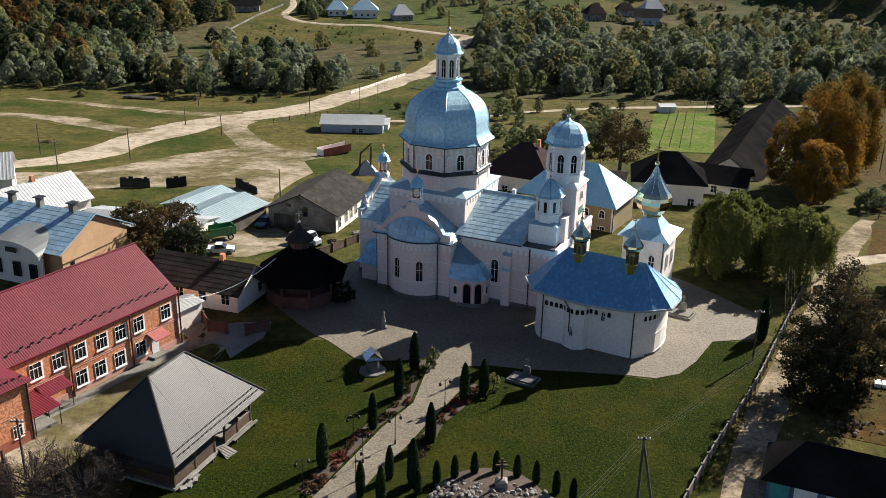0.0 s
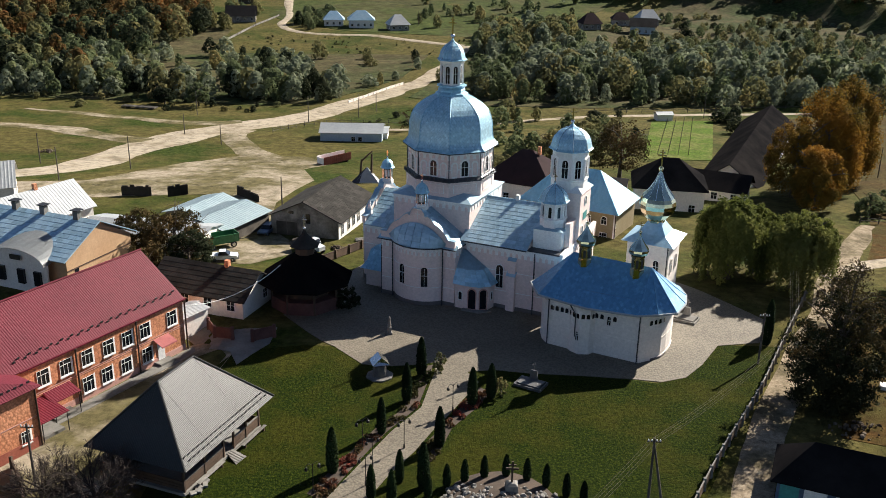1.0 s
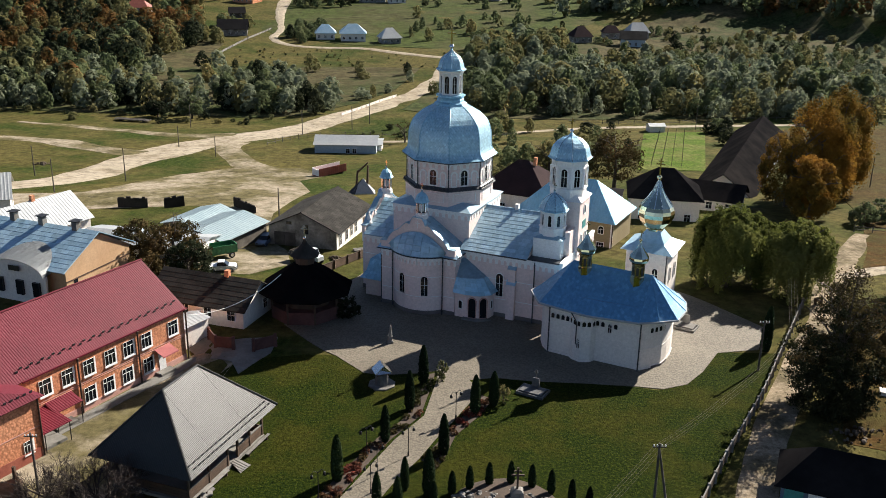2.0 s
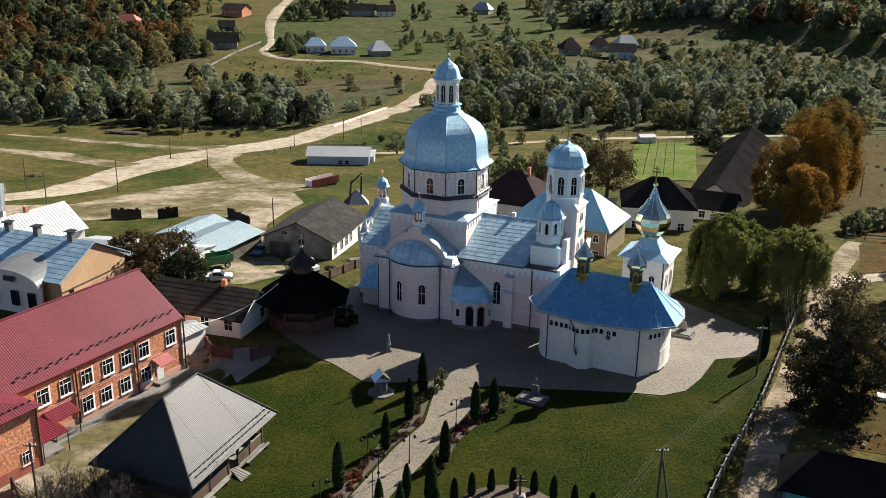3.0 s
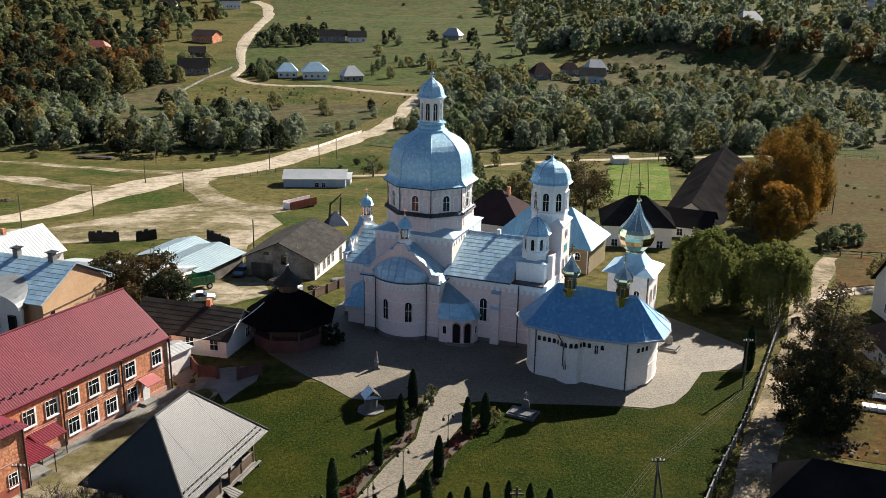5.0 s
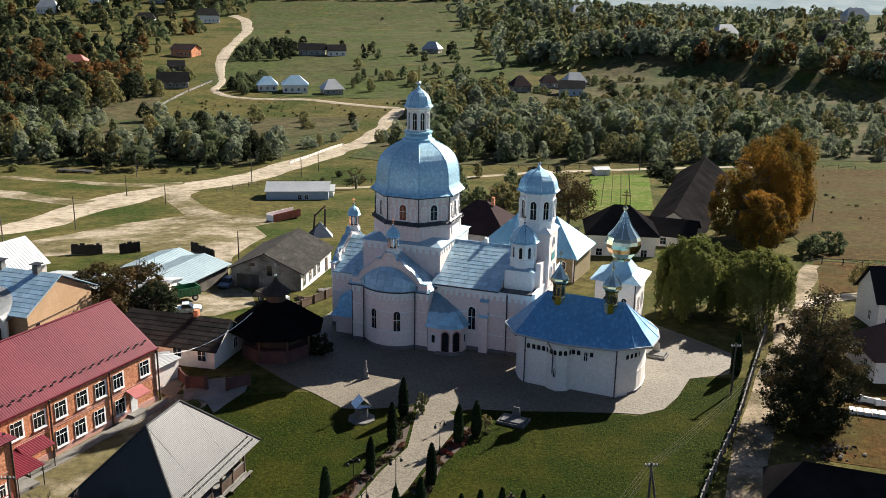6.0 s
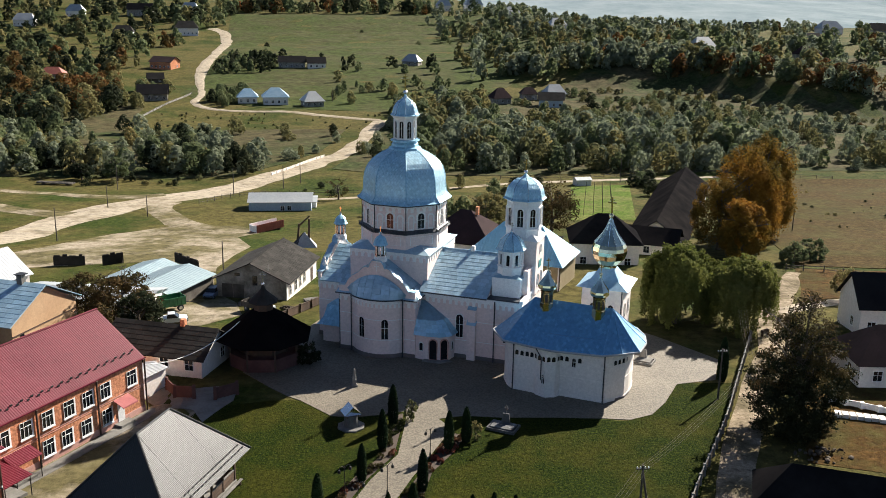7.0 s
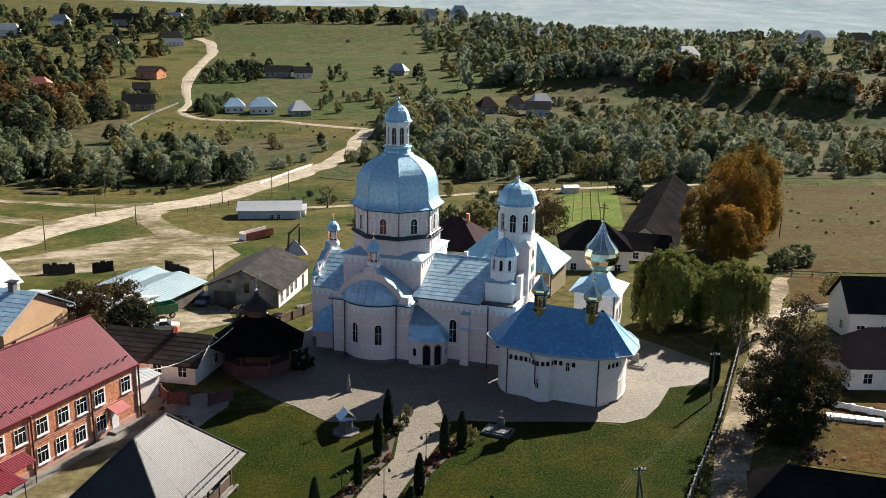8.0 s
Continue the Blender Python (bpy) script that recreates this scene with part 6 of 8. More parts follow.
# low house with a slate roof, beside the school
low = house(-30.4, 113.6, -18, 13.5, 8.0, 2.7, 5.1, WHITEWALL, SLATE, "low white cottage under a grey slate roof", 0, True, 0, 0.5, "cottage", True)
sheets(low, [(-7.25, -4.5, 2.45), (7.25, -4.5, 2.45), (7.25, 0, 5.15), (-7.25, 0, 5.15)], 15, 7, SLATE, "slate_sheet")
house(-31.6, 105.6, 60, 4.0, 3.0, 2.1, 2.5, WHITEWALL, WHITETIN, "small white lean-to under metal sheet", 0, False, 0, 0.3, "shed")
fshed = house(-29.8, 252.0, 2.0, 16.5, 10.0, 3.6, 5.1, PALEBLUE, WHITETIN, "long pale blue farm shed with a white metal roof", 0, False, -12.6, 0.4, "farm_shed")
for wx in (0.6, 2.4):
    window(fshed, facing(wx, -5.01, 1.2, 0), 1.0, 1.2, False, TRIM, 1)
house(-22, 256, 2, 3.0, 8.0, 2.5, 3.0, WHITEWALL, WHITETIN, "white lean-to beside a farm shed", 0, False, -12.6, 0.3, "shed")
house(13.8, 180.5, -24, 14, 12.5, 4.8, 9.6, WHITEWALL, DARKROOF, "white house with a dark brown hipped roof", 6.5, True, -5.2, 0.6, "house", True)
house(40.0, 173.0, -8, 12.5, 10.5, 5.5, 9.6, WHITEWALL, TARROOF, "pale two-storey house with a dark hipped roof", 5.5, True, -4.2, 0.7)
house(30.5, 187, -15, 8, 6, 2.6, 3.4, GREYWOOD, BLACKROOF, "small dark timber outbuilding", 0, False, None, 0.4, "shed")
house(71.6, 230.0, 67, 70, 12.5, 4.4, 8.8, WHITEWALL, TARROOF, "very long low white barn under a dark roof", 0, True, -10.8, 0.8, "long_barn")
house(51.5, 181, -24, 11, 8, 3.2, 5.4, WHITEWALL, TARROOF, "white house end with a dark roof", 0, True, -4.6, 0.8)
house(64, 302, 8, 5, 4, 2.2, 2.8, WHITEWALL, WHITETIN, "tiny pale garden hut", 0, False, None, 0.3, "hut")
# beyond the lane
house(60, 106.5, -4, 9, 8.5, 3.4, 6.8, WHITEWALL, DARKROOF, "white cottage with a dark brown hipped roof", 4.0, True, 0, 0.5, "cottage")
house(69.5, 123.5, -6, 10, 8, 4.6, 8.4, WHITEWALL, BLACKROOF, "white house with a dark steep roof", 0, True, 0, 0.5)
house(76, 131, -10, 6, 4, 2.0, 2.8, WHITEWALL, BLACKROOF, "small white garden outbuilding", 0, False, None, 0.3, "shed")
near = house(40.4, 71.8, -21.5, 19, 5.4, 2.9, 5.3, CARBLUE, TARROOF, "low house with a dark brown roof and teal wall", 3.2, False, 0, 0.6)
part("panel", box(bmesh.new(), -9.2, -7.6, -2.76, -2.7, 0.4, 2.3), GREENTEAL, near, "teal painted boards")
for x in (-7.2, -4.6):
    part("door", box(bmesh.new(), x, x + 1.9, -2.76, -2.7, 0.1, 2.2), PVC, near, "white panel door")

# far houses across the valley: place, turn, length, width, eave, ridge, hip, wall, roof
FAR = [(-124, 520, 10, 15, 10, 4.0, 8.2, 0, OLDPLASTER, BLACKROOF, "grey far house with a dark roof and white gable"),
       (-148, 664, -20, 16, 12, 5, 8.0, 0, BRICK, DARKROOF, "red brick far house"),
       (-58, 512, 8, 13, 11, 4.5, 8.5, 5, WHITEWALL, TIN, "white far house with a blue metal hipped roof"),
       (-73, 514, 8, 10, 9, 4.0, 7.6, 4, WHITEWALL, TIN, "white far house with a blue metal hipped roof"),
       (-38, 506, 20, 10, 9, 3.8, 8.0, 4, OLDPLASTER, WHITETIN, "grey far house with a pale metal roof"),
       (-63, 676, 2, 18, 10, 4.5, 8.0, 0, OLDPLASTER, BLACKROOF, "grey far farmhouse with a dark roof"),
       (-46, 672, 10, 12, 9, 4.0, 7.5, 0, WHITEWALL, BLACKROOF, "white far farmhouse with a dark roof"),
       (22, 702, -20, 12, 10, 3.6, 8.0, 4, OLDPLASTER, WHITETIN, "far cottage with a pale roof"),
       (65, 527, 15, 10, 9, 4.0, 8.4, 4, OLDPLASTER, DARKROOF, "far cottage with a steep dark roof"),
       (92, 516, -10, 13, 10, 4.6, 8.0, 0, PALEBLUE, SLATE, "grey-blue two-storey far house"),
       (99, 546, 12, 11, 9, 4.0, 8.5, 3, OLDPLASTER, WHITETIN, "white far house with a bright roof face"),
       (84, 545, 0, 9, 8, 4.0, 7.0, 3, OLDPLASTER, DARKROOF, "far outbuilding with a dark roof"),
       (-204, 606, 0, 14, 10, 4.0, 7.5, 4, OLDPLASTER, OXIDE, "far house with a dull red roof"),
       (-241, 925, 8, 18, 12, 6, 11, 4, WHITEWALL, SLATE, "white far house with a grey roof"),
       (-188, 952, 10, 22, 14, 7, 13, 5, WHITEWALL, SLATE, "large white far house with a grey roof"),
       (-262, 1085, 0, 26, 14, 7, 13, 0, OLDPLASTER, BLACKROOF, "far farm building with a dark roof"),
       (-360, 1010, 5, 20, 14, 6, 12, 4, WHITEWALL, WHITETIN, "pale far house on the hill"),
       (-330, 1080, 0, 18, 12, 6, 12, 4, WHITEWALL, WHITETIN, "pale far house on the hill"),
       (-215, 1120, 0, 18, 12, 6, 12, 4, WHITEWALL, WHITETIN, "pale far house on the hill"),
       (234, 690, 12, 16, 12, 5, 11, 4, WHITEWALL, WHITETIN, "white far house with a pale roof"),
       (298, 655, 10, 16, 11, 5, 10, 4, OLDPLASTER, DARKROOF, "far house with a dark red roof"),
       (366, 805, 0, 18, 11, 5, 9, 0, WHITEWALL, SLATE, "long white far house with a dark roof"),
       (494, 932, 0, 26, 14, 7, 13, 6, OLDPLASTER, SLATE, "large grey far house"),
       (278, 975, 5, 20, 12, 6, 11, 5, WHITEWALL, SLATE, "far house on the skyline"),
       (310, 990, 5, 15, 11, 6, 11, 5, WHITEWALL, SLATE, "far house on the skyline"),
       (381, 975, -5, 18, 12, 6, 11, 5, WHITEWALL, SLATE, "far house on the skyline"),
       (470, 985, 5, 24, 14, 7, 14, 5, WHITEWALL, WHITETIN, "far house on the skyline"),
       (114, 1185, 10, 20, 15, 8, 18, 5, WHITEWALL, WHITETIN, "pale far house on the hill"),
       (78, 1190, 0, 18, 13, 7, 14, 5, WHITEWALL, WHITETIN, "pale far house on the hill"),
       (172, 935, 10, 16, 13, 6, 12, 4, WHITEWALL, WHITETIN, "pale far house among trees"),
       (150, 1100, 10, 16, 13, 6, 12, 4, WHITEWALL, WHITETIN, "pale far house among trees"),
       (-140, 598, 15, 9, 8, 3, 6, 0, GREYWOOD, BLACKROOF, "small dark far timber shed")]
for x, y, turn, ln, wd, ev, rg, hp, wm, rm, lab in FAR:
    house(x, y, turn, ln, wd, ev, rg, wm, rm, lab, hp, True, None, 0.8)

# ---------------------------------------------------------------- round well shelter by the cottage
gaz = thing("gazebo", -18.2, 113.5, 0, 0, "dark octagonal wooden summer chapel with a wide roof", "gazebo")
part("wall", turned(bmesh.new(), [(4.6, 0), (4.6, 1.7)], 8, P8), SHADERED, gaz, "low plastered wall in shade-darkened red")
for k in range(8):
    a = P8 + k * math.pi / 4
    part("post", box(bmesh.new(), 4.5 * math.cos(a) - 0.12, 4.5 * math.cos(a) + 0.12, 4.5 * math.sin(a) - 0.12, 4.5 * math.sin(a) + 0.12, 0, 4.0), WOOD, gaz)
part("inner_wall", turned(bmesh.new(), [(3.2, 0), (3.2, 3.9)], 8, P8), WOOD, gaz)
part("roof", turned(bmesh.new(), [(6.2, 3.5), (6.2, 3.65), (4.4, 4.9), (2.6, 6.2), (1.3, 7.0)], 8, P8), SHADEROOF, gaz, "swept shingle roof, near black with painted shade")
part("lantern", turned(bmesh.new(), [(1.25, 6.6), (1.25, 8.1)], 8, P8), WOOD, gaz)
part("lantern_roof", turned(bmesh.new(), [(1.9, 8.0), (1.9, 8.1), (1.0, 8.9), (0.4, 9.5), (0.12, 10.2)], 8, P8), SLATE, gaz, "grey metal lantern roof")
part("finial", ball(bmesh.new(), 0, 0, 10.3, 0.22), SILVER, gaz)
cross(gaz, 0, 0, 10.4, 1.6, SILVER)


# ---------------------------------------------------------------- churchyard things
well = thing("well", -6.7, 93.9, 0.06, 20, "round grey stone well with a small polished metal roof", "well")
part("platform", turned(bmesh.new(), [(1.55, -0.05), (1.55, 0.1), (1.45, 0.14)], 8, 0), STONE, well, "pale octagonal platform")
part("shaft", turned(bmesh.new(), [(0.85, 0.1), (0.82, 0.5), (0.74, 1.2), (0.74, 1.45)], 12, 0), MARBLE, well)
for x in (-0.62, 0.62):
    for y in (-0.55, 0.55):
        part("post", box(bmesh.new(), x - 0.06, x + 0.06, y - 0.06, y + 0.06, 1.3, 1.9), WOOD, well)
bm = bmesh.new()
for s in (-1, 1):
    slab(bm, [(s * 0.95, -0.85, 1.7), (s * 0.95, 0.85, 1.7), (0, 0.85, 2.6), (0, -0.85, 2.6)], 0.05)
    slab(bm, [(-0.85, s * 0.95, 1.7), (0.85, s * 0.95, 1.7), (0.0, 0, 2.55)], 0.05)
part("roof", bm, SILVER, well, "polished sheet metal roof")

statue = thing("monument", -6.6, 104.8, 0.06, 10, "small pale stone monument on a pedestal", "monument")
part("pedestal", turned(bmesh.new(), [(0.5, -0.04), (0.5, 0.2), (0.34, 0.28), (0.3, 0.85), (0.36, 0.92)], 4, math.pi / 4), STONE, statue)
part("pillar", turned(bmesh.new(), [(0.2, 0.9), (0.24, 1.2), (0.15, 1.6), (0.12, 1.95), (0.16, 2.05), (0.05, 2.3)], 10, 0), STONE, statue)


def grave(x, y, turn, big, label, dark):
    g = thing("grave", x, y, 0.03, turn, label, "grave")
    w, d = (3.2, 2.2) if big else (2.4, 1.6)
    for x0, x1, y0, y1 in ((-w / 2, w / 2, -d / 2, -d / 2 + 0.15), (-w / 2, w / 2, d / 2 - 0.15, d / 2), (-w / 2, -w / 2 + 0.15, -d / 2 + 0.15, d / 2 - 0.15), (w / 2 - 0.15, w / 2, -d / 2 + 0.15, d / 2 - 0.15)):
        part("kerb", box(bmesh.new(), x0, x1, y0, y1, -0.03, 0.3), dark, g)
    part("slab", box(bmesh.new(), -w / 2 + 0.3, w / 2 - 0.3, -d / 2 + 0.25, d / 2 - 0.25, 0, 0.42), dark, g)
    part("headstone", solid(bmesh.new(), [(-0.5, d / 2 - 0.5, 0.4), (0.5, d / 2 - 0.5, 0.4), (0.5, d / 2 - 0.25, 0.4), (-0.5, d / 2 - 0.25, 0.4)], [(-0.34, d / 2 - 0.45, 1.5), (0.34, d / 2 - 0.45, 1.5), (0.34, d / 2 - 0.3, 1.5), (-0.34, d / 2 - 0.3, 1.5)]), dark, g)
    cross(g, 0, d / 2 - 0.37, 1.5, 1.0, dark)
    return g


# Kerbs and slab all take dark granite, painting in the chapel's shadow.
grave(10.0, 92.9, -28, True, "granite grave with kerbs and a cross on the lawn, darkened for chapel shade", MARBLE)
grave(30.6, 111.6, -30, True, "pale grave monument with kerbs beside the chapel", STONE)


# path lamps
def path_lamp(x, y, turn):
    la = thing("path_lamp", x, y, 0.03, turn, "slender dark double-armed path lamp", "lamp", "lamps along the path")
    part("pole", turned(bmesh.new(), [(0.09, -0.03), (0.09, 0.4), (0.04, 0.5), (0.035, 3.1)], 8, 0), IRON, la)
    for s in (-1, 1):
        bm = bmesh.new()
        pts = [(0, 0, 2.9), (0.2 * s, 0, 3.15), (0.42 * s, 0, 3.2), (0.6 * s, 0, 3.05), (0.62 * s, 0, 2.9)]
        for p, q in zip(pts, pts[1:]):
            rod(bm, p, q, 0.025, 5)
        part("arm", bm, IRON, la)
        part("lantern", turned(bmesh.new(), [(0.05, 2.92), (0.13, 2.86), (0.15, 2.62), (0.05, 2.55)], 8, 0, 0.62 * s, 0), IRON, la, "dark lamp head")
    return la


for x, y in ((1.6, 86.8), (-2.9, 79.4), (-5.6, 76.0), (-5.9, 73.0), (-6.9, 79.2), (-10.4, 71.5)):
    path_lamp(x, y, 35)

# flower beds along the path
RNG = random.Random(5)


def leaf_cloud(rng, points, size, flat=0.0, ways=None, stray=0.42):
    """Small four-cornered leaves at points; with ways they face roughly outwards, else by chance."""
    verts, faces = [], []
    for i, p in enumerate(points):
        if ways:
            n = (ways[i] + Vector((rng.gauss(0, stray), rng.gauss(0, stray), rng.gauss(0, stray) + flat))).normalized()
        else:
            n = Vector((rng.gauss(0, 1), rng.gauss(0, 1), rng.gauss(0, 1) + flat)).normalized()
        a = n.orthogonal().normalized()
        a.rotate(Matrix.Rotation(rng.uniform(0, 6.28), 3, n))
        b = n.cross(a)
        s = size * rng.uniform(0.6, 1.3)
        k = len(verts)
        verts += [tuple(p - a * s), tuple(p + b * s * 0.6), tuple(p + a * s), tuple(p - b * s * 0.6)]
        faces.append((k, k + 1, k + 2, k + 3))
    return verts, faces


BED_L = [(-0.9, 97.0), (-2.2, 96.4), (-2.9, 90), (-3.6, 86.8), (-6.2, 82.5), (-8.2, 78), (-11, 71.5), (-9.4, 70.5), (-7.0, 77.0), (-4.9, 82.2), (-2.1, 87.2), (-1.1, 94.5)]
BED_R = [(4.4, 92.0), (5.6, 91.2), (4.0, 87.4), (1.6, 83.4), (0.6, 79.2), (-0.2, 77.2), (-1.6, 78.7), (0.0, 82.3), (1.6, 85.6), (3.8, 90.8)]
spread("flowerbed", BED_L, 0.05, EARTH, "dark planted bed along the path", 1.0)
spread("flowerbed", BED_R, 0.05, EARTH, "dark planted bed along the path", 1.0)


def inside(p, poly):
    c = False
    for (x0, y0), (x1, y1) in edges_of(poly):
        if (y0 > p[1]) != (y1 > p[1]) and p[0] < (x1 - x0) * (p[1] - y0) / (y1 - y0) + x0:
            c = not c
    return c


def bushes_in(poly, count, material, name, label):
    pts = []
    xs, ys = [p[0] for p in poly], [p[1] for p in poly]
    done = 0
    while done < count:
        x, y = RNG.uniform(min(xs), max(xs)), RNG.uniform(min(ys), max(ys))
        if not inside((x, y), poly):
            continue
        done += 1
        r = RNG.uniform(0.2, 0.5)
        for _ in range(90):
            d = Vector((RNG.gauss(0, 1), RNG.gauss(0, 1), abs(RNG.gauss(0, 1)))).normalized() * r * RNG.uniform(0.6, 1.05)
            pts.append(Vector((x, y, 0.08)) + d)
    v, f = leaf_cloud(RNG, pts, 0.11, 0.4)
    return tagged(raw(name, v, f, material, None, label, "stuff"), category="plants")


bushes_in(BED_L, 70, FLOWERS, "bed_plants", "low flowering shrubs and roses in a bed")
bushes_in(BED_R, 46, FLOWERS, "bed_plants", "low flowering shrubs and roses in a bed")


# columnar thujas
def thuja(h, r, seed):
    rng = random.Random(seed)
    t = thing("thuja", 0, 0, 0, 0, "dark green columnar thuja beside the path", "tree", "thujas along the path")
    part("trunk", turned(bmesh.new(), [(0.09, -0.05), (0.07, h * 0.5), (0.02, h * 0.9)], 6, 0), BARK, t)
    pts, ways = [], []
    for _ in range(2600):
        z = rng.random()
        rr = r * (min(1.0, 0.62 + z * 2.2) * (1 - z ** 3.4) ** 0.7 + 0.03) * rng.uniform(0.80, 1.05)
        a = rng.uniform(0, 6.283)
        pts.append(Vector((rr * math.cos(a), rr * math.sin(a), 0.03 + z * h)))
        ways.append(Vector((math.cos(a), math.sin(a), 0.25)))
    v, f = leaf_cloud(rng, pts, 0.12, 0.0, ways)
    raw("crown", v, f, THUJALEAF, t, "dense upright foliage")
    return t


big_thuja = thuja(4.7, 0.55, 2)
big_thuja.matrix_world = pose(-2.1, 94.3, 0.02)
for i, (x, y, s) in enumerate(((-3.3, 88.5, 0.96), (-5.35, 82.0, 0.85), (-9.2, 75.0, 1.0), (3.6, 88.0, 0.95), (0.5, 80.0, 0.92), (-0.7, 73.0, 1.0), (-2.9, 73.8, 0.72), (-5.2, 71.0, 0.75), (-3.3, 70.0, 0.8), (5.6, 89.9, 0.85), (39.0, 105.2, 1.15), (39.8, 107.3, 1.05))):
    copy_thing(big_thuja, pose(x, y, 0.02, 0, 0, i * 77)).scale = (s * (1.15 if i == 9 else 1.0), s, s)
small_thuja = thuja(2.3, 0.32, 7)
small_thuja.matrix_world = pose(1.4, 73.3, 0.02)
for i, (x, y) in enumerate(((3.0, 74.2), (4.8, 74.9), (6.8, 75.2), (8.7, 74.7), (10.4, 73.9), (12.1, 72.5), (13.5, 71.4), (-0.2, 71.6))):
    copy_thing(small_thuja, pose(x, y, 0.02, 0, 0, i * 51))

# rock garden with a cross
rocks = []
for i in range(230):
    a, q = RNG.uniform(0, 6.283), math.sqrt(RNG.random())
    x, y = 6.2 + 5.6 * q * math.cos(a), 71.0 + 3.2 * q * math.sin(a)
    h = max(0.0, 0.9 - 0.9 * q)
    rocks.append((x, y, h, RNG.uniform(0.14, 0.36)))
rg = thing("rock_garden", 6.2, 71.0, 0.02, 0, "mound of pale rough stones round a dark cross", "rock garden")
part("mound", turned(bmesh.new(), [(5.6, -0.1), (4.2, 0.15), (2.2, 0.55), (0.8, 0.8)], 20, 0), EARTH, rg)
stone_meshes = []
for k in range(6):
    bm = bmesh.new()
    bmesh.ops.create_icosphere(bm, subdivisions=1, radius=1)
    for v in bm.verts:
        v.co *= RNG.uniform(0.7, 1.2)
        v.co.z *= 0.7
    me = bpy.data.meshes.new("rock")
    bm.to_mesh(me)
    bm.free()
    me.materials.append(STONE)
    stone_meshes.append(me)
for i, (x, y, h, r) in enumerate(rocks):
    o = new("rock", stone_meshes[i % 6])
    o.parent = rg
    o.matrix_basis = pose(x - 6.2, y - 71.0, h * 0.9 + 0.08, i * 31, 0, i * 47) @ Matrix.Scale(r, 4)
part("pedestal", turned(bmesh.new(), [(0.85, 0.6), (0.75, 1.3), (0.4, 1.5)], 4, math.pi / 4, 1.0, 1.2), STONE, rg, "white pedestal")
cross(rg, 1.0, 1.2, 1.4, 2.2, WOOD)

# ---------------------------------------------------------------- fences
def post_fence(name, points, spacing, height, label, rail_mat, post_mat, solid_panel=True, post_w=0.16):
    """Posts with panels or rails between, along a line in the plan."""
    f = thing(name, points[0][0], points[0][1], 0, 0, label, "fence")
    o = Vector((points[0][0], points[0][1], 0))
    line = smooth_line(points, 0.5)
    spots, run = [line[0]], 0.0
    for p, q in zip(line, line[1:]):
        run += (q - p).length
        if run >= spacing:
            spots.append(q)
            run = 0.0
    at = lambda p, h: Vector((p.x, p.y, terrain(p.x, p.y) + h)) - o
    for p in spots:
        c = at(p, 0)
        part("post", solid(bmesh.new(), [(c.x - post_w, c.y - post_w, c.z - 0.2), (c.x + post_w, c.y - post_w, c.z - 0.2), (c.x + post_w, c.y + post_w, c.z - 0.2), (c.x - post_w, c.y + post_w, c.z - 0.2)], [(c.x - post_w * 0.8, c.y - post_w * 0.8, c.z + height), (c.x + post_w * 0.8, c.y - post_w * 0.8, c.z + height), (c.x + post_w * 0.8, c.y + post_w * 0.8, c.z + height), (c.x - post_w * 0.8, c.y + post_w * 0.8, c.z + height)]), post_mat, f)
    for p, q in zip(spots, spots[1:]):
        if solid_panel:
            part("panel", beam(bmesh.new(), at(p, height * 0.46), at(q, height * 0.46), 0.06, height * 0.78), rail_mat, f)
            part("top_rail", beam(bmesh.new(), at(p, height * 0.88), at(q, height * 0.88), 0.12, 0.1), post_mat, f)
        else:
            for h in (0.4, 0.75):
                part("rail", beam(bmesh.new(), at(p, height * h), at(q, height * h), 0.05, 0.09), rail_mat, f)
    return f


post_fence("lane_fence", [(20.5, 66), (27.1, 78.8), (31.3, 86.2), (35.7, 94.2), (40.2, 103.3), (45.2, 113.3), (50, 123)], 1.95, 1.35, "concrete post fence with brown panels beside the lane", WOOD, CONCRETE)
post_fence("yard_fence", [(-21.5, 123.5), (-19.5, 127.4), (-13.1, 139.8), (-9.5, 148.0)], 3.0, 1.5, "brown wooden panel fence behind the church", WOOD, WOOD)
post_fence("meadow_fence", [(-53, 258), (-47, 270), (-40, 276), (-20, 279), (10, 281)], 3.5, 1.5, "grey post and rail fence in the meadow", GREYWOOD, GREYWOOD, False, 0.09)
post_fence("lane_rail", [(72, 162), (80, 159.5), (87, 152)], 3.0, 1.3, "low grey rail fence at the field", GREYWOOD, GREYWOOD, False, 0.09)
post_fence("garden_fence", [(38, 312), (70, 314), (110, 325), (160, 312)], 5.0, 1.4, "low grey garden fence", GREYWOOD, GREYWOOD, False, 0.09)
def broken_wall(x0, y0, x1, y1):
    """An unfinished block wall whose top course has gaps, darkened to paint in shade."""
    w = thing("yard_wall", x0, y0, terrain(x0, y0), math.degrees(math.atan2(y1 - y0, x1 - x0)), "unfinished block wall with a gapped top beside the yard, darkened to paint in shade", "wall")
    ln = math.hypot(x1 - x0, y1 - y0)
    part("panel", box(bmesh.new(), 0, ln, -0.14, 0.14, -0.8, 1.75), SLATE, w)
    n = int(ln / 1.25)
    for i in range(n):
        c = (i + 0.5) * ln / n
        half = (0.55, 0.4, 0.6, 0.28)[i % 4]
        part("block", box(bmesh.new(), c - half, c + half, -0.13, 0.13, 1.74, (1.98, 2.12, 1.86, 2.05, 1.93)[i % 5]), SLATE, w)
    return w


for line in ((-62.7, 168.4, -57.2, 168.8), (-54.0, 168.6, -50.9, 170.9), (-41.5, 171.4, -36.2, 165.6)):
    broken_wall(*line)
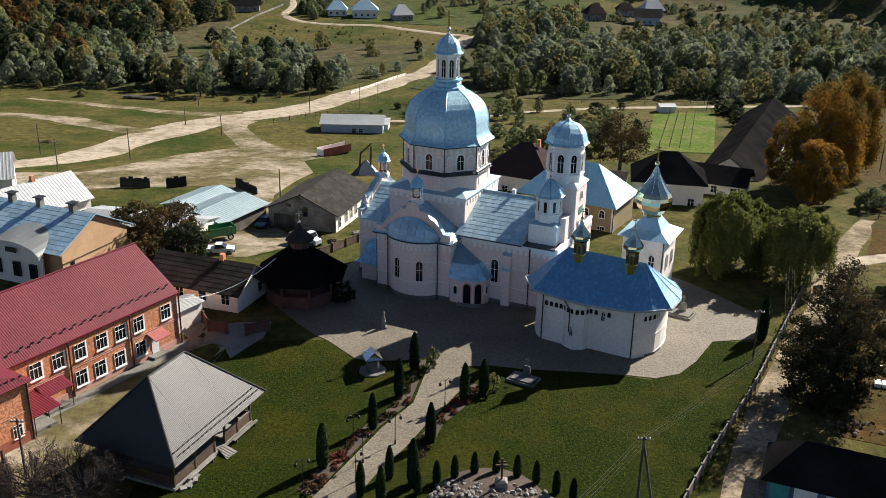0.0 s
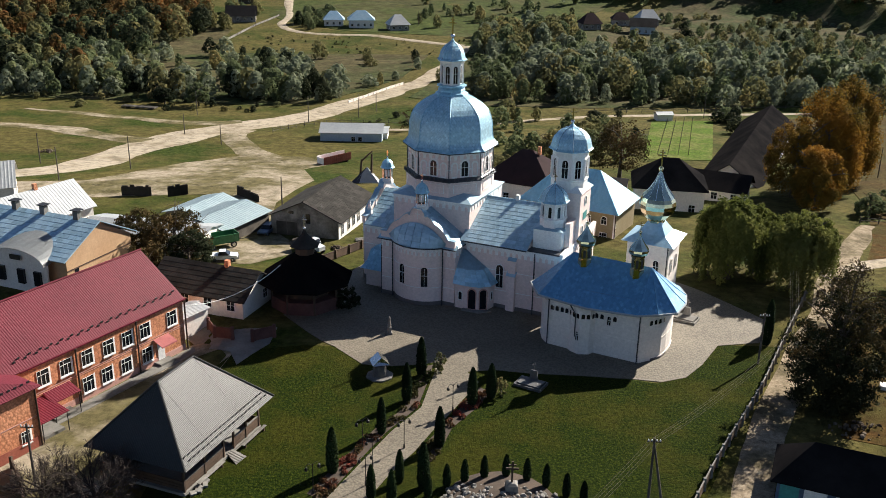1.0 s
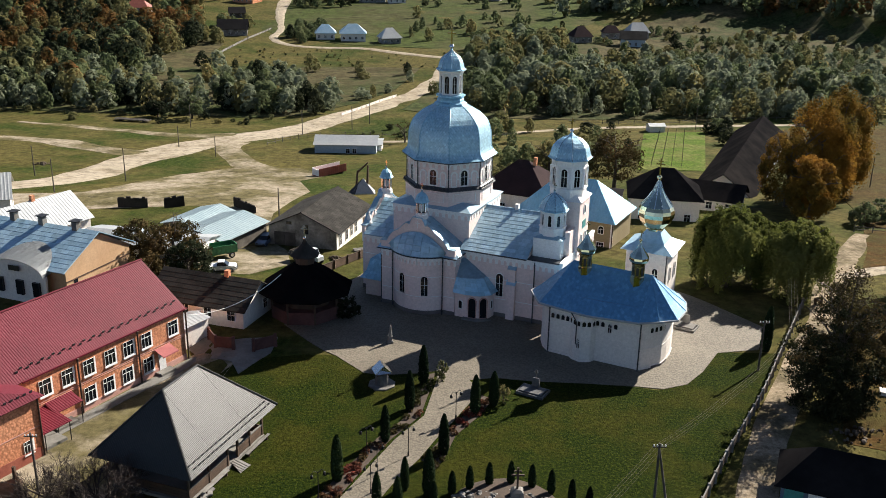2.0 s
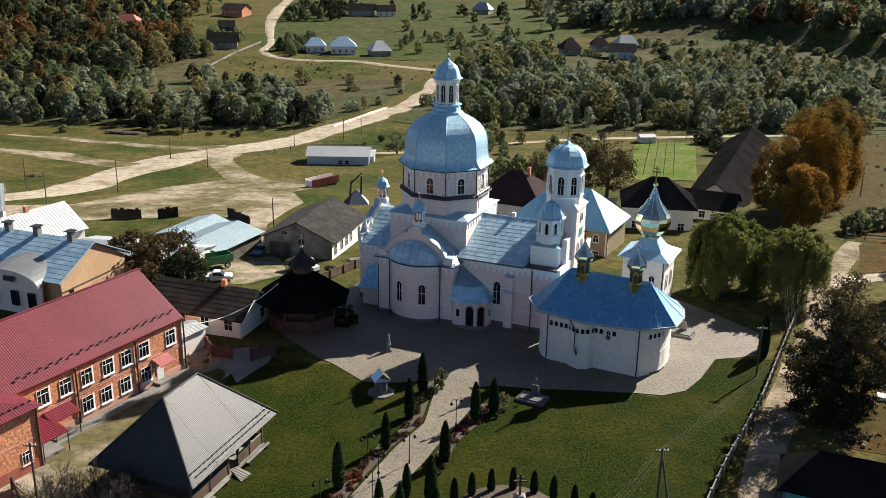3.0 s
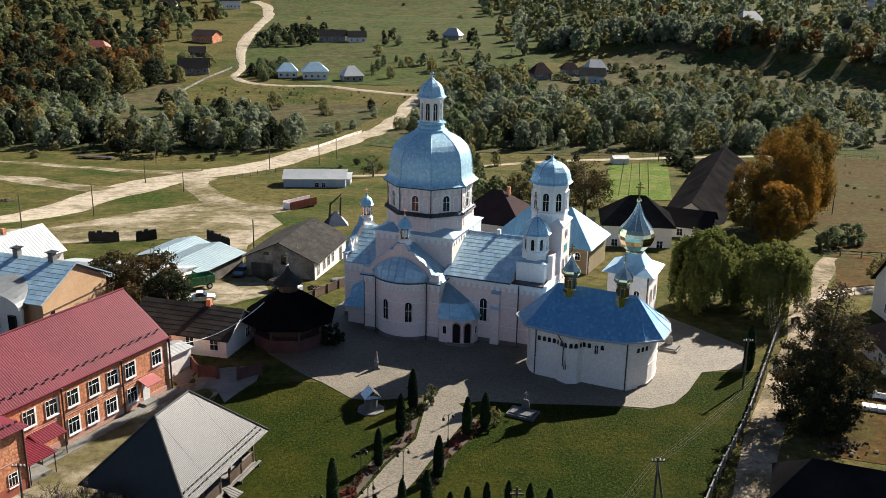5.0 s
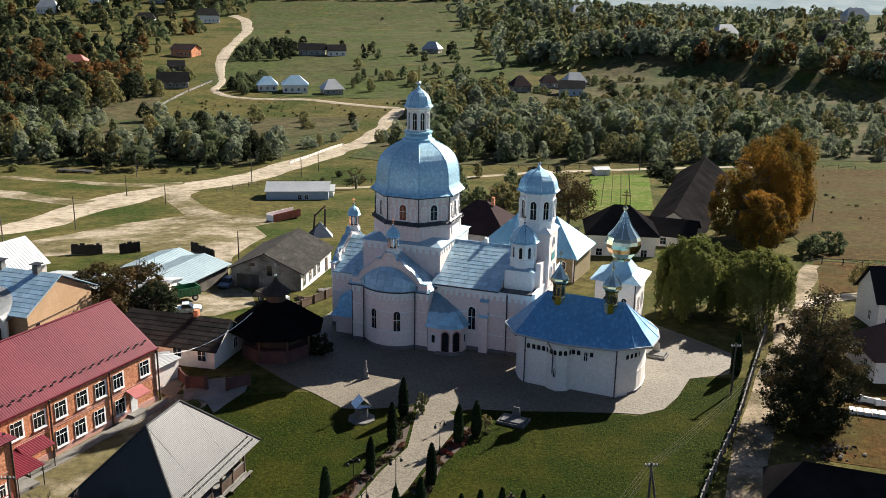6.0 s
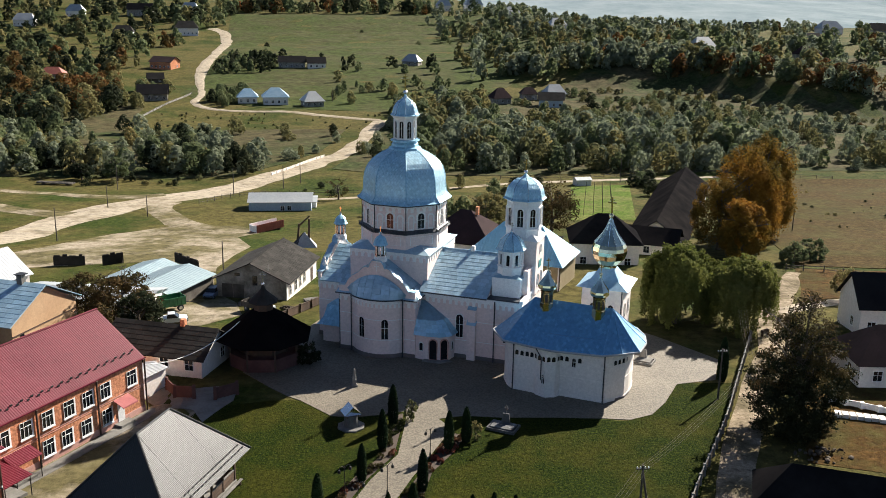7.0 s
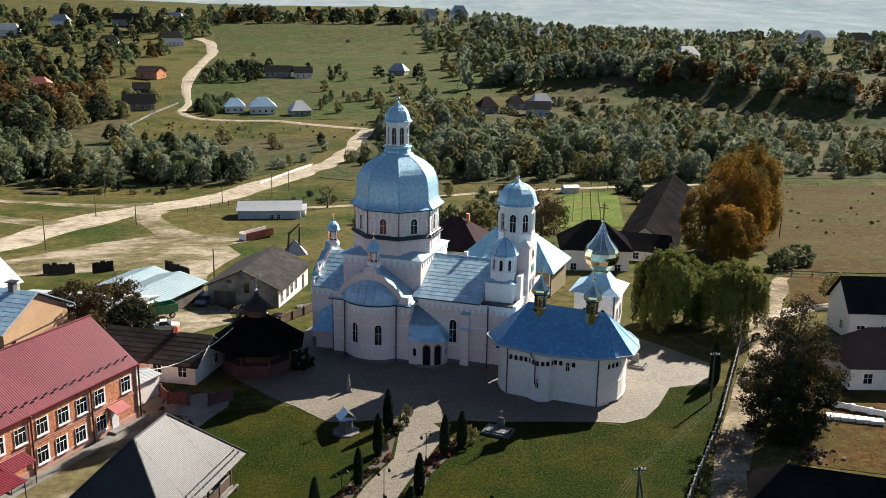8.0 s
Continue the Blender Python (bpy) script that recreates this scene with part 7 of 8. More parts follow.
# dark garden wall near the gazebo
for pts in ([(-29.0, 105.5), (-27.6, 103.2), (-22.8, 100.9)], [(-22.6, 101.4), (-20.0, 103.2)]):
    post_fence("garden_wall", pts, 2.6, 1.7, "red plastered garden wall darkened for church shade", SHADERED, SHADERED, True, 0.2)
post_fence("stone_wall", [(49.8, 98.6), (55.2, 95.0), (60, 91.5)], 1.4, 0.8, "white block garden wall", TRIM, TRIM, True, 0.3)
post_fence("bridge_parapet", [(-39.5, 317.5), (-33.6, 332), (-28.4, 346), (-23.4, 358.5)], 3.2, 1.0, "low white masonry parapet beside the road", WHITEWALL, WHITEWALL, True, 0.2)
post_fence("roadside_wall", [(-116.5, 458), (-113.5, 500), (-110, 522), (-107.5, 545)], 5.0, 1.1, "pale stone garden wall climbing beside the road", STONE, STONE, True, 0.25)
post_fence("school_fence", [(-31.5, 62), (-36.5, 71.0), (-40, 76)], 2.4, 1.3, "low brown fence by the school", WOOD, WOOD)


# ---------------------------------------------------------------- poles and wires
def pole(x, y, h, arms=True, label="weathered utility pole with insulators", stay=None, lean=0.0):
    p = thing("utility_pole", x, y, terrain(x, y), 0, label, "utility pole", "utility poles")
    part("shaft", rod(bmesh.new(), (0, 0, -0.4), (lean, 0, h), 0.14, 8, 0.09), GREYWOOD, p)
    if arms:
        part("cross_arm", beam(bmesh.new(), (-0.6, 0, h - 0.35), (0.6, 0, h - 0.35), 0.09, 0.09), GREYWOOD, p)
        for s in (-0.5, -0.2, 0.2, 0.5):
            part("insulator", turned(bmesh.new(), [(0.05, h - 0.3), (0.07, h - 0.2), (0.04, h - 0.12)], 6, 0, s, 0), PVC, p)
    if stay:
        part("stay", rod(bmesh.new(), (stay[0], stay[1], -0.4), (0, 0, h * 0.93), 0.13, 8, 0.09), GREYWOOD, p)
    return p


def wires(name, spots, heights, offsets, label, sag=0.6, r=0.012):
    """Wires between pole tops, each a thin sagging line."""
    w = thing(name, spots[0][0], spots[0][1], 0, 0, label, "wire")
    o = Vector((spots[0][0], spots[0][1], 0))
    for off in offsets:
        bm = bmesh.new()
        for (p, hp), (q, hq) in zip(list(zip(spots, heights)), list(zip(spots, heights))[1:]):
            a, b = Vector((p[0] + off, p[1], terrain(*p) + hp)), Vector((q[0] + off, q[1], terrain(*q) + hq))
            pts = [a.lerp(b, t / 8) - Vector((0, 0, sag * 4 * (t / 8) * (1 - t / 8))) - o for t in range(9)]
            tube(bm, pts, r, 4)
        part("strand", bm, GREYWOOD, w)
    return w


pole(19.0, 70.8, 7.3, True, "wooden utility pole with a raking stay on the lawn", (1.5, 0.6))
wires("overhead_wire", [(4, 50), (19.0, 70.8), (38.5, 95.0), (44, 113)], [7.0, 7.0, 6.5, 6.5], (-0.5, -0.2, 0.2, 0.5), "pale overhead wires above the lawn", 0.7, 0.011)
pole(36.6, 99.8, 6.4)
pole(-35.6, 71.8, 7.0, True, "tall wooden utility pole by the school")
for x, y, h in ((-80.2, 181.1, 7.0), (-72.5, 200, 7.4), (-75.8, 251, 6.0), (-62.2, 237.5, 5.4), (-31.3, 163, 5.6), (-83.3, 289, 7.5), (-46.5, 278.5, 8.0), (-33.1, 292, 7.5), (-28.8, 304.6, 7.5), (77.9, 306.2, 8.5), (97, 215, 7.5), (-95, 205, 7.0), (-118, 226, 7.0), (-4, 300, 8), (-112, 500, 8), (-28, 520, 8)):
    pole(x, y, h, False)
cable = thing("service_cable", -30.3, 101.2, 0, 0, "thick white service cable from the school", "cable")
bm = bmesh.new()
a, b = Vector((0, 0, 4.6)), Vector((9.4, 9.8, 6.2))
pts = [a.lerp(b, t / 10) - Vector((0, 0, 1.3 * 4 * (t / 10) * (1 - t / 10))) for t in range(11)]
part("strand", tube(bm, pts, 0.05, 5), PVC, cable)


# ---------------------------------------------------------------- vehicles
def wheel(parent, x, y, r, w=0.22):
    wh = new("wheel")
    wh.parent = parent
    wh.matrix_basis = pose(x, y, r, 90, 0, 0)
    part("tyre", turned(bmesh.new(), [(r * 0.6, -w / 2), (r * 0.95, -w / 2), (r, -w / 3), (r, w / 3), (r * 0.95, w / 2), (r * 0.6, w / 2)], 16, 0), TYRE, wh)
    part("rim", turned(bmesh.new(), [(r * 0.6, -w / 2 - 0.01), (r * 0.5, -w / 2 - 0.03), (r * 0.5, w / 2 + 0.03), (r * 0.6, w / 2 + 0.01)], 12, 0), SILVER, wh)


def side_body(bm, outline, w, top_in=0.0, z_in=1.0):
    rows = []
    for s in (-1, 1):
        rows.append([(x, s * (w / 2 - (top_in if z > z_in else 0)), z) for x, z in outline])
    return solid(bm, rows[0], rows[1])


def car(x, y, turn, paint, label, pickup=False):
    c = thing("car", x, y, terrain(x, y) + 0.05, turn, label, "car")
    part("body", side_body(bmesh.new(), [(-2.1, 0.35), (2.05, 0.35), (2.1, 0.7), (1.95, 0.88), (0.95, 0.98), (-1.95, 0.98), (-2.12, 0.8)], 1.68), paint, c, "painted car body")
    cab = [(0.95, 0.98), (0.35, 1.48), (-0.6 if pickup else -1.3, 1.5), (-0.75 if pickup else -1.85, 0.98)]
    part("cabin", side_body(bmesh.new(), cab, 1.6, 0.14, 1.2), GLASS, c, "dark glazed cabin")
    part("roof_panel", box(bmesh.new(), -0.6 if pickup else -1.3, 0.38, -0.62, 0.62, 1.48, 1.55), paint, c)
    for px in (-1.3, 1.3):
        for s in (-0.75, 0.75):
            wheel(c, px, s, 0.31)
    for s in (-0.55, 0.55):
        part("headlight", box(bmesh.new(), 2.04, 2.12, s - 0.14, s + 0.14, 0.62, 0.76), SILVER, c)
    part("bumper", box(bmesh.new(), 2.05, 2.2, -0.8, 0.8, 0.38, 0.55), IRON, c)
    return c


car(-30.4, 146.0, -100, CARBLUE, "dark blue car parked beside the barn")
car(-33.3, 129.6, 10, CARWHITE, "pale pickup car standing in the dirt yard", True)


def lorry(x, y, turn, paint, bed, label, name="lorry"):
    c = thing(name, x, y, terrain(x, y) + 0.05, turn, label, "truck")
    part("chassis", box(bmesh.new(), -2.6, 2.3, -0.45, 0.45, 0.55, 0.75), IRON, c)
    part("cab", side_body(bmesh.new(), [(0.4, 0.75), (1.6, 0.75), (1.6, 1.6), (1.3, 2.3), (0.4, 2.3)], 1.8, 0.1, 1.8), paint, c)
    part("windscreen", side_body(bmesh.new(), [(1.60, 1.62), (1.66, 1.62), (1.38, 2.22), (1.32, 2.22)], 1.5), GLASS, c)
    part("bonnet", side_body(bmesh.new(), [(1.6, 0.75), (2.7, 0.75), (2.7, 1.35), (1.6, 1.55)], 1.3), paint, c)
    part("load_bed", box(bmesh.new(), -2.8, 0.2, -1.05, 1.05, 0.8, 1.0), bed, c)
    for s in (-1.05, 0.97):
        part("side_board", box(bmesh.new(), -2.8, 0.2, s, s + 0.08, 1.0, 1.65), bed, c)
    part("tail_board", box(bmesh.new(), -2.8, -2.72, -1.05, 1.05, 1.0, 1.65), bed, c)
    for px in (-1.8, 1.9):
        for s in (-0.85, 0.85):
            wheel(c, px, s, 0.48, 0.3)
    return c


lorry(-21.6, 135.6, -35, CARWHITE, GREYWOOD, "old pale lorry parked behind the summer chapel")
tr = thing("trailer", -35.6, 136.8, terrain(-35.6, 136.8) + 0.05, 35, "green farm trailer with high sides in the yard", "trailer")
part("load_bed", box(bmesh.new(), -2.6, 2.6, -1.15, 1.15, 0.9, 1.1), LORRYGREEN, tr)
for s in (-1.15, 1.07):
    part("side_board", box(bmesh.new(), -2.6, 2.6, s, s + 0.08, 1.1, 2.2), LORRYGREEN, tr, "green ribbed side board")
for s in (-2.6, 2.52):
    part("end_board", box(bmesh.new(), s, s + 0.08, -1.15, 1.15, 1.1, 2.2), LORRYGREEN, tr)
bm = bmesh.new()
for i in range(9):
    for s in (-1.2, 1.15):
        box(bm, -2.5 + i * 0.62, -2.42 + i * 0.62, s, s + 0.05, 1.0, 2.2)
part("rib", bm, LORRYGREEN, tr)
part("drawbar", rod(bmesh.new(), (2.6, 0, 0.95), (4.4, 0, 0.7), 0.07, 6), IRON, tr)
for px in (-1.7, 1.7):
    for s in (-1.0, 1.0):
        wheel(tr, px, s, 0.5, 0.3)

wagon = thing("wagon_body", -29.8, 217.4, terrain(-29.8, 217.4), 48, "rusty red steel wagon body with white slats", "wagon")
part("floor_plate", box(bmesh.new(), -4.2, 4.2, -1.3, 1.3, 0.35, 0.5), OXIDE, wagon)
part("side_board", box(bmesh.new(), -4.2, 4.2, -1.3, -1.2, 0.5, 2.2), OXIDE, wagon)
part("side_board", box(bmesh.new(), -4.2, 4.2, 1.2, 1.3, 0.5, 2.2), TRIM, wagon, "white painted side")
part("end_board", box(bmesh.new(), -4.2, -4.1, -1.2, 1.2, 0.5, 2.0), TRIM, wagon)
bm = bmesh.new()
for i in range(14):
    box(bm, -4.0 + i * 0.6, -3.88 + i * 0.6, -1.36, -1.3, 0.4, 2.25)
part("rib", bm, OXIDE, wagon)
bm = bmesh.new()
for x in (-3, 3):
    box(bm, x - 0.2, x + 0.2, -1.2, 1.2, -0.1, 0.35)
part("sleeper", bm, WOOD, wagon)

rig = thing("timber_hoist", -19.2, 189.6, terrain(-19.2, 189.6), 10, "old timber hoist with a pale tarpaulin", "hoist")
for x, ln in ((-1.2, 0.5), (1.2, 0.2)):
    part("mast", rod(bmesh.new(), (x, 0, -0.3), (x + ln, 0, 6.0 if x > 0 else 5.0), 0.28, 8, 0.2), WOOD, rig)
part("jib", rod(bmesh.new(), (-0.7, 0, 4.6), (1.5, 0, 6.6), 0.2, 8, 0.15), WOOD, rig)
part("tarpaulin", slab(bmesh.new(), [(-2.4, -1.6, 0.1), (2.8, -1.8, 0.1), (3.0, 1.6, 0.1), (0.4, 0.2, 3.2)], 0.06), WHITETIN, rig, "pale sagging sheet")
part("tarpaulin", slab(bmesh.new(), [(-3.4, -1.6, 0.1), (-0.4, -1.6, 0.1), (0.2, 0.2, 3.1)], 0.06), DARK, rig)

for i, (x, y, l, w) in enumerate(((-105.5, 300.5, 12, 2.4),)):
    pl = thing("timber_stack", x, y, terrain(x, y), -12, "low stack of pale timber in the meadow", "timber")
    for k in range(7):
        part("plank", box(bmesh.new(), -l / 2, l / 2, -w / 2 + k * 0.34, -w / 2 + k * 0.34 + 0.3, 0.5, 0.8 + 0.06 * (k % 3)), GREYWOOD, pl)
    for x in (-4, 4):
        part("trestle", box(bmesh.new(), x - 0.15, x + 0.15, -1.2, 1.2, -0.1, 0.5), WOOD, pl)
rubble_meshes = []
for me in stone_meshes:
    me = me.copy()
    me.materials.clear()
    me.materials.append(RUBBLE)
    rubble_meshes.append(me)
for x, y, s, lab in ((43.0, 85.4, 3.2, "heap of brown rubble beyond the lane"), (-101, 222, 2.6, "heap of pale rubble in the meadow"), (-17.5, 137.5, 1.6, "heap of stones beside the fence")):
    hp = thing("rubble_heap", x, y, terrain(x, y), 0, lab, "rubble")
    for k in range(46):
        a, q = RNG.uniform(0, 6.283), RNG.random() ** 0.7
        o = new("rock", rubble_meshes[k % 6])
        o.parent = hp
        o.matrix_basis = pose(s * q * math.cos(a), s * 0.6 * q * math.sin(a), 0.5 * (1 - q) + 0.05, k * 40, 0, k * 61) @ Matrix.Scale(RNG.uniform(0.12, 0.34), 4)
bench = thing("bench", 50.8, 120.6, terrain(50.8, 120.6), 30, "small dark wooden bench beside the lane", "bench")
part("seat", box(bmesh.new(), -0.7, 0.7, -0.2, 0.2, 0.42, 0.48), WOOD, bench)
part("backrest", box(bmesh.new(), -0.7, 0.7, 0.18, 0.22, 0.55, 0.95), WOOD, bench)
for x in (-0.6, 0.6):
    part("leg", box(bmesh.new(), x - 0.05, x + 0.05, -0.2, 0.22, -0.05, 0.95), WOOD, bench)
for x, y, turn in ((-14.3, 143.2, 20), (-24.3, 140.5, 0)):
    bd = thing("board_pile", x, y, terrain(x, y), turn, "pale boards lying by the barn", "boards")
    for k in range(4):
        part("plank", box(bmesh.new(), -1.2, 1.2, -0.5 + k * 0.26, -0.28 + k * 0.26, 0.02, 0.3 + 0.03 * k), STONE, bd)


# pale concrete slabs stood in a row beyond the maple
for i in range(8):
    x, y = 48.9 + 0.74 * i, 94.8 - 0.26 * i
    st = thing("concrete_slab", x, y, terrain(x, y), -19 + (i * 37) % 7, "white concrete slab lying on a low stack", "slab", "slabs in the yard")
    for k in range(2):
        part("slab", box(bmesh.new(), -0.33, 0.33, -0.6 + 0.1 * (i % 2), 0.6, 0.26 * k, 0.26 * k + 0.22), WHITEWALL, st)

# rows of vine posts in the garden plot
bm = bmesh.new()
for r in range(4):
    for k in range(11):
        x, y = 50.5 + 2.6 * r + 0.235 * k * 6, 238 + k * 6
        rod(bm, (x, y, terrain(x, y)), (x + 0.05, y, terrain(x, y) + 1.7), 0.07, 5)
tagged(part("vine_posts", bm, GREYWOOD), "rows of grey timber vine posts in a garden", "posts", "", "stuff")


# ---------------------------------------------------------------- trees
def crown_points(rng, rx, ry, rz, blobs, per, low=-0.35):
    """Leaves on many small clumps that stand off from one another, round a loose dark core."""
    pts, ways, heads = [], [], []
    lumps = [(Vector((rng.gauss(0, 1), rng.gauss(0, 1), rng.gauss(0.2, 0.8))).normalized(), rng.uniform(-0.24, 0.10)) for _ in range(9)]
    while len(heads) < blobs:
        d = Vector((rng.uniform(-1, 1), rng.uniform(-1, 1), rng.uniform(low, 1)))
        if not 0.1 < d.length < 1:
            continue
        n = d.normalized()
        reach = 0.86 + sum(k * max(0.0, n.dot(v)) ** 4 for v, k in lumps)
        heads.append((n * reach * d.length ** 0.45, rng.uniform(0.10, 0.21)))
    for d, b in heads:
        for _ in range(per):
            e = Vector((rng.gauss(0, 1), rng.gauss(0, 1), rng.gauss(0, 1) + 0.25)).normalized()
            q = d + Vector((e.x, e.y, e.z * 0.75)) * b * rng.uniform(0.45, 1.08)
            pts.append(Vector((q.x * rx, q.y * ry, q.z * rz)))
            ways.append((e + d * 0.35 + Vector((0, 0, 0.2))).normalized())
    return pts, ways


def limbs(rng, h, r, spread_r, count, droop=0.0):
    bm = bmesh.new()
    top = Vector((rng.uniform(-0.3, 0.3), rng.uniform(-0.3, 0.3), h * 0.62))
    pts = [Vector((0, 0, -0.3)), Vector((0.1, 0.05, h * 0.2)), Vector((top.x * 0.5, top.y * 0.5, h * 0.42)), top]
    radii = [r * 1.25, r, r * 0.75, r * 0.4]
    for (p, a), (q, b) in zip(list(zip(pts, radii)), list(zip(pts, radii))[1:]):
        rod(bm, p, q, a, 8, b)
    for i in range(count):
        a = 6.283 * i / count + rng.uniform(-0.3, 0.3)
        s = pts[1].lerp(top, rng.uniform(0.1, 0.95))
        e = s + Vector((math.cos(a) * spread_r * rng.uniform(0.5, 0.95), math.sin(a) * spread_r * rng.uniform(0.5, 0.95), h * rng.uniform(0.12, 0.36)))
        m = s.lerp(e, 0.5) + Vector((0, 0, h * 0.04))
        rod(bm, s, m, r * 0.42, 6, r * 0.28)
        rod(bm, m, e, r * 0.28, 5, r * 0.08)
        for _ in range(3):
            f = m.lerp(e, rng.uniform(0.2, 0.9))
            rod(bm, f, f + Vector((rng.uniform(-1, 1), rng.uniform(-1, 1), rng.uniform(-0.1, 0.9))) * spread_r * 0.28, r * 0.14, 4, r * 0.04)
    return bm


def tree(x, y, h, spread_r, material, label, seed, blobs=60, per=130, leaf=0.26, trunk=0.3, base_h=0.25, category="tree", turn=0.0):
    rng = random.Random(seed)
    t = thing("tree", x, y, terrain(x, y), turn, label, category)
    part("trunk", limbs(rng, h, trunk, spread_r, 9), BARK, t, "brown trunk with forking limbs")
    rz = h * (1 - base_h) / 1.45
    pts, ways = crown_points(rng, spread_r, spread_r, rz, int(blobs * 2.2), int(per * 0.42))
    v, f = leaf_cloud(rng, [p + Vector((0, 0, h - rz)) for p in pts], leaf, 0.1, ways, 0.45)
    raw("crown", v, f, material, t, "crown of many small leaves")
    return t


def willow(x, y, h, spread_r, seed):
    rng = random.Random(seed)
    t = thing("willow", x, y, terrain(x, y), 0, "weeping willow with trailing yellow-green leaves", "tree", "willows by the lane")
    part("trunk", limbs(rng, h, 0.42, spread_r * 0.8, 10), BARK, t, "brown trunk with forking limbs")
    pts, ways = [], []
    heads = [(0.0, 0.0, 1.0, 0.55)] + [(math.cos(k * 0.9 + seed) * 0.56, math.sin(k * 0.9 + seed) * 0.56, rng.uniform(0.62, 0.92), rng.uniform(0.30, 0.46)) for k in range(7)]
    for hx, hy, hz, hr in heads:
        for _ in range(26):
            # a bough: its tip, from which a bundle of strands hangs
            a, q = rng.uniform(0, 6.283), math.sqrt(rng.random())
            bx, by = hx + hr * q * math.cos(a), hy + hr * q * math.sin(a)
            top = h * (hz - 0.62 * hr * (1 - math.sqrt(max(0, 1 - q * q)))) * rng.uniform(0.93, 1.0)
            out = math.hypot(bx, by)
            length = h * (0.14 + 0.48 * min(1, out)) * rng.uniform(0.55, 1.25)
            for _ in range(16):
                px, py = bx * spread_r + rng.gauss(0, 0.30), by * spread_r + rng.gauss(0, 0.30)
                run = length * rng.uniform(0.5, 1.1)
                for k in range(int(run / 0.28)):
                    z = top + 0.25 - 0.28 * k - 0.3 * abs(rng.gauss(0, 1)) * (k == 0)
                    if z < 0.5:
                        break
                    pts.append(Vector((px * (1 + 0.004 * k) + rng.gauss(0, 0.10), py * (1 + 0.004 * k) + rng.gauss(0, 0.10), z)))
                    ways.append(Vector((bx - hx * 0.4, by - hy * 0.4, 0.8 if k < 3 else 0.1)).normalized())
    v, f = leaf_cloud(rng, pts, 0.21, 0.0, ways, 0.5)
    raw("crown", v, f, WILLOWLEAF, t, "hanging curtains of small leaves")
    return t


willow(39.8, 127.5, 12.8, 5.2, 3)
willow(48.2, 124.5, 11.2, 5.2, 8)
willow(44.2, 131.0, 10.5, 4.6, 12)


def twigs_of(bm, rng, p, d, ln, r, depth, forks=3, thin=0.62):
    """A shoot from p along d that forks again and again."""
    q = p + d * ln
    rod(bm, p, q, r, 3, r * 0.6)
    if depth == 0:
        return
    for _ in range(forks):
        turn = Vector((rng.gauss(0, 1), rng.gauss(0, 1), rng.gauss(0.25, 0.8))) * 0.55
        twigs_of(bm, rng, p.lerp(q, rng.uniform(0.55, 1.0)), (d + turn).normalized(), ln * rng.uniform(0.55, 0.8), r * thin, depth - 1, forks, thin)


def maple(x, y, h, seed):
    """A broad dark tree, thick with leaves below and thinning to bare twigs towards its tip."""
    rng = random.Random(seed)
    t = thing("tree", x, y, terrain(x, y), 0, "tall dark maple with thinning brown leaves beside the lane", "tree")
    bm = limbs(rng, h, 0.34, 4.4, 14)
    rod(bm, (0, 0, h * 0.6), (0.4, 0.2, h * 0.96), 0.14, 6, 0.03)
    part("trunk", bm, BARK, t, "brown trunk with forking limbs")
    profile = [(0.03, 3.6), (0.12, 4.9), (0.30, 5.4), (0.48, 5.0), (0.62, 3.9), (0.78, 2.7), (0.92, 1.4), (1.0, 0.4)]

    def reach(k):
        for (a, ra), (b, rb) in zip(profile, profile[1:]):
            if k <= b:
                return ra + (rb - ra) * (k - a) / (b - a)
        return 0.3

    shoots = bmesh.new()
    low, high = ([], []), ([], [])
    for _ in range(330):
        k = 0.03 + 0.95 * rng.random() ** 1.25
        a, q = rng.uniform(0, 6.283), rng.random() ** 0.42
        r = reach(k) * q * rng.uniform(0.82, 1.12)
        c = Vector((r * math.cos(a), r * math.sin(a), h * k))
        out = Vector((math.cos(a), math.sin(a), 0.5)).normalized()
        if k > 0.45:
            twigs_of(shoots, rng, c - out * 0.9, out, 0.8, 0.03, 2, 3)
        full = 1.0 if k < 0.42 else max(0.10, 1.0 - (k - 0.42) * 2.1)
        pts, ways = high if rng.random() < (k - 0.2) * 1.6 else low
        size = rng.uniform(0.45, 1.0)
        for _ in range(int(125 * full)):
            e = Vector((rng.gauss(0, 1), rng.gauss(0, 1), rng.gauss(0, 0.7)))
            pts.append(c + e * size * 0.55)
            ways.append((e.normalized() + out * 0.6 + Vector((0, 0, 0.5))).normalized())
    v, f = leaf_cloud(rng, low[0], 0.16, 0.0, low[1], 0.8)
    raw("crown", v, f, MAPLELEAF, t, "dense dark leaves")
    v, f = leaf_cloud(rng, high[0], 0.14, 0.0, high[1], 0.8)
    raw("upper_crown", v, f, BROWNLEAF, t, "thin brown leaves")
    part("bare_top", shoots, TWIG, t, "bare twigs")
    return t


maple(42.2, 91.4, 16.2, 21)
tree(50.0, 106.0, 7.0, 3.2, BROWNLEAF, "thin half bare tree beyond the lane", 22, 24, 110, 0.15, 0.2, 0.12)
tree(49.5, 111.0, 8.0, 3.8, BROWNLEAF, "half bare tree with brown leaves beyond the lane", 23, 22, 70, 0.18, 0.22, 0.15)
tree(67.5, 172, 14.0, 6.0, GOLDLEAF, "broad rust-coloured autumn tree by the lane", 31, 60, 420, 0.2, 0.4, 0.06)
tree(75, 190, 23.0, 8.0, GOLDLEAF, "tall golden-brown autumn tree by the lane", 32, 80, 420, 0.23, 0.5, 0.06)
tree(84, 204, 27.0, 8.4, GOLDLEAF, "tall golden-brown autumn tree by the lane", 33, 80, 420, 0.24, 0.5, 0.06)
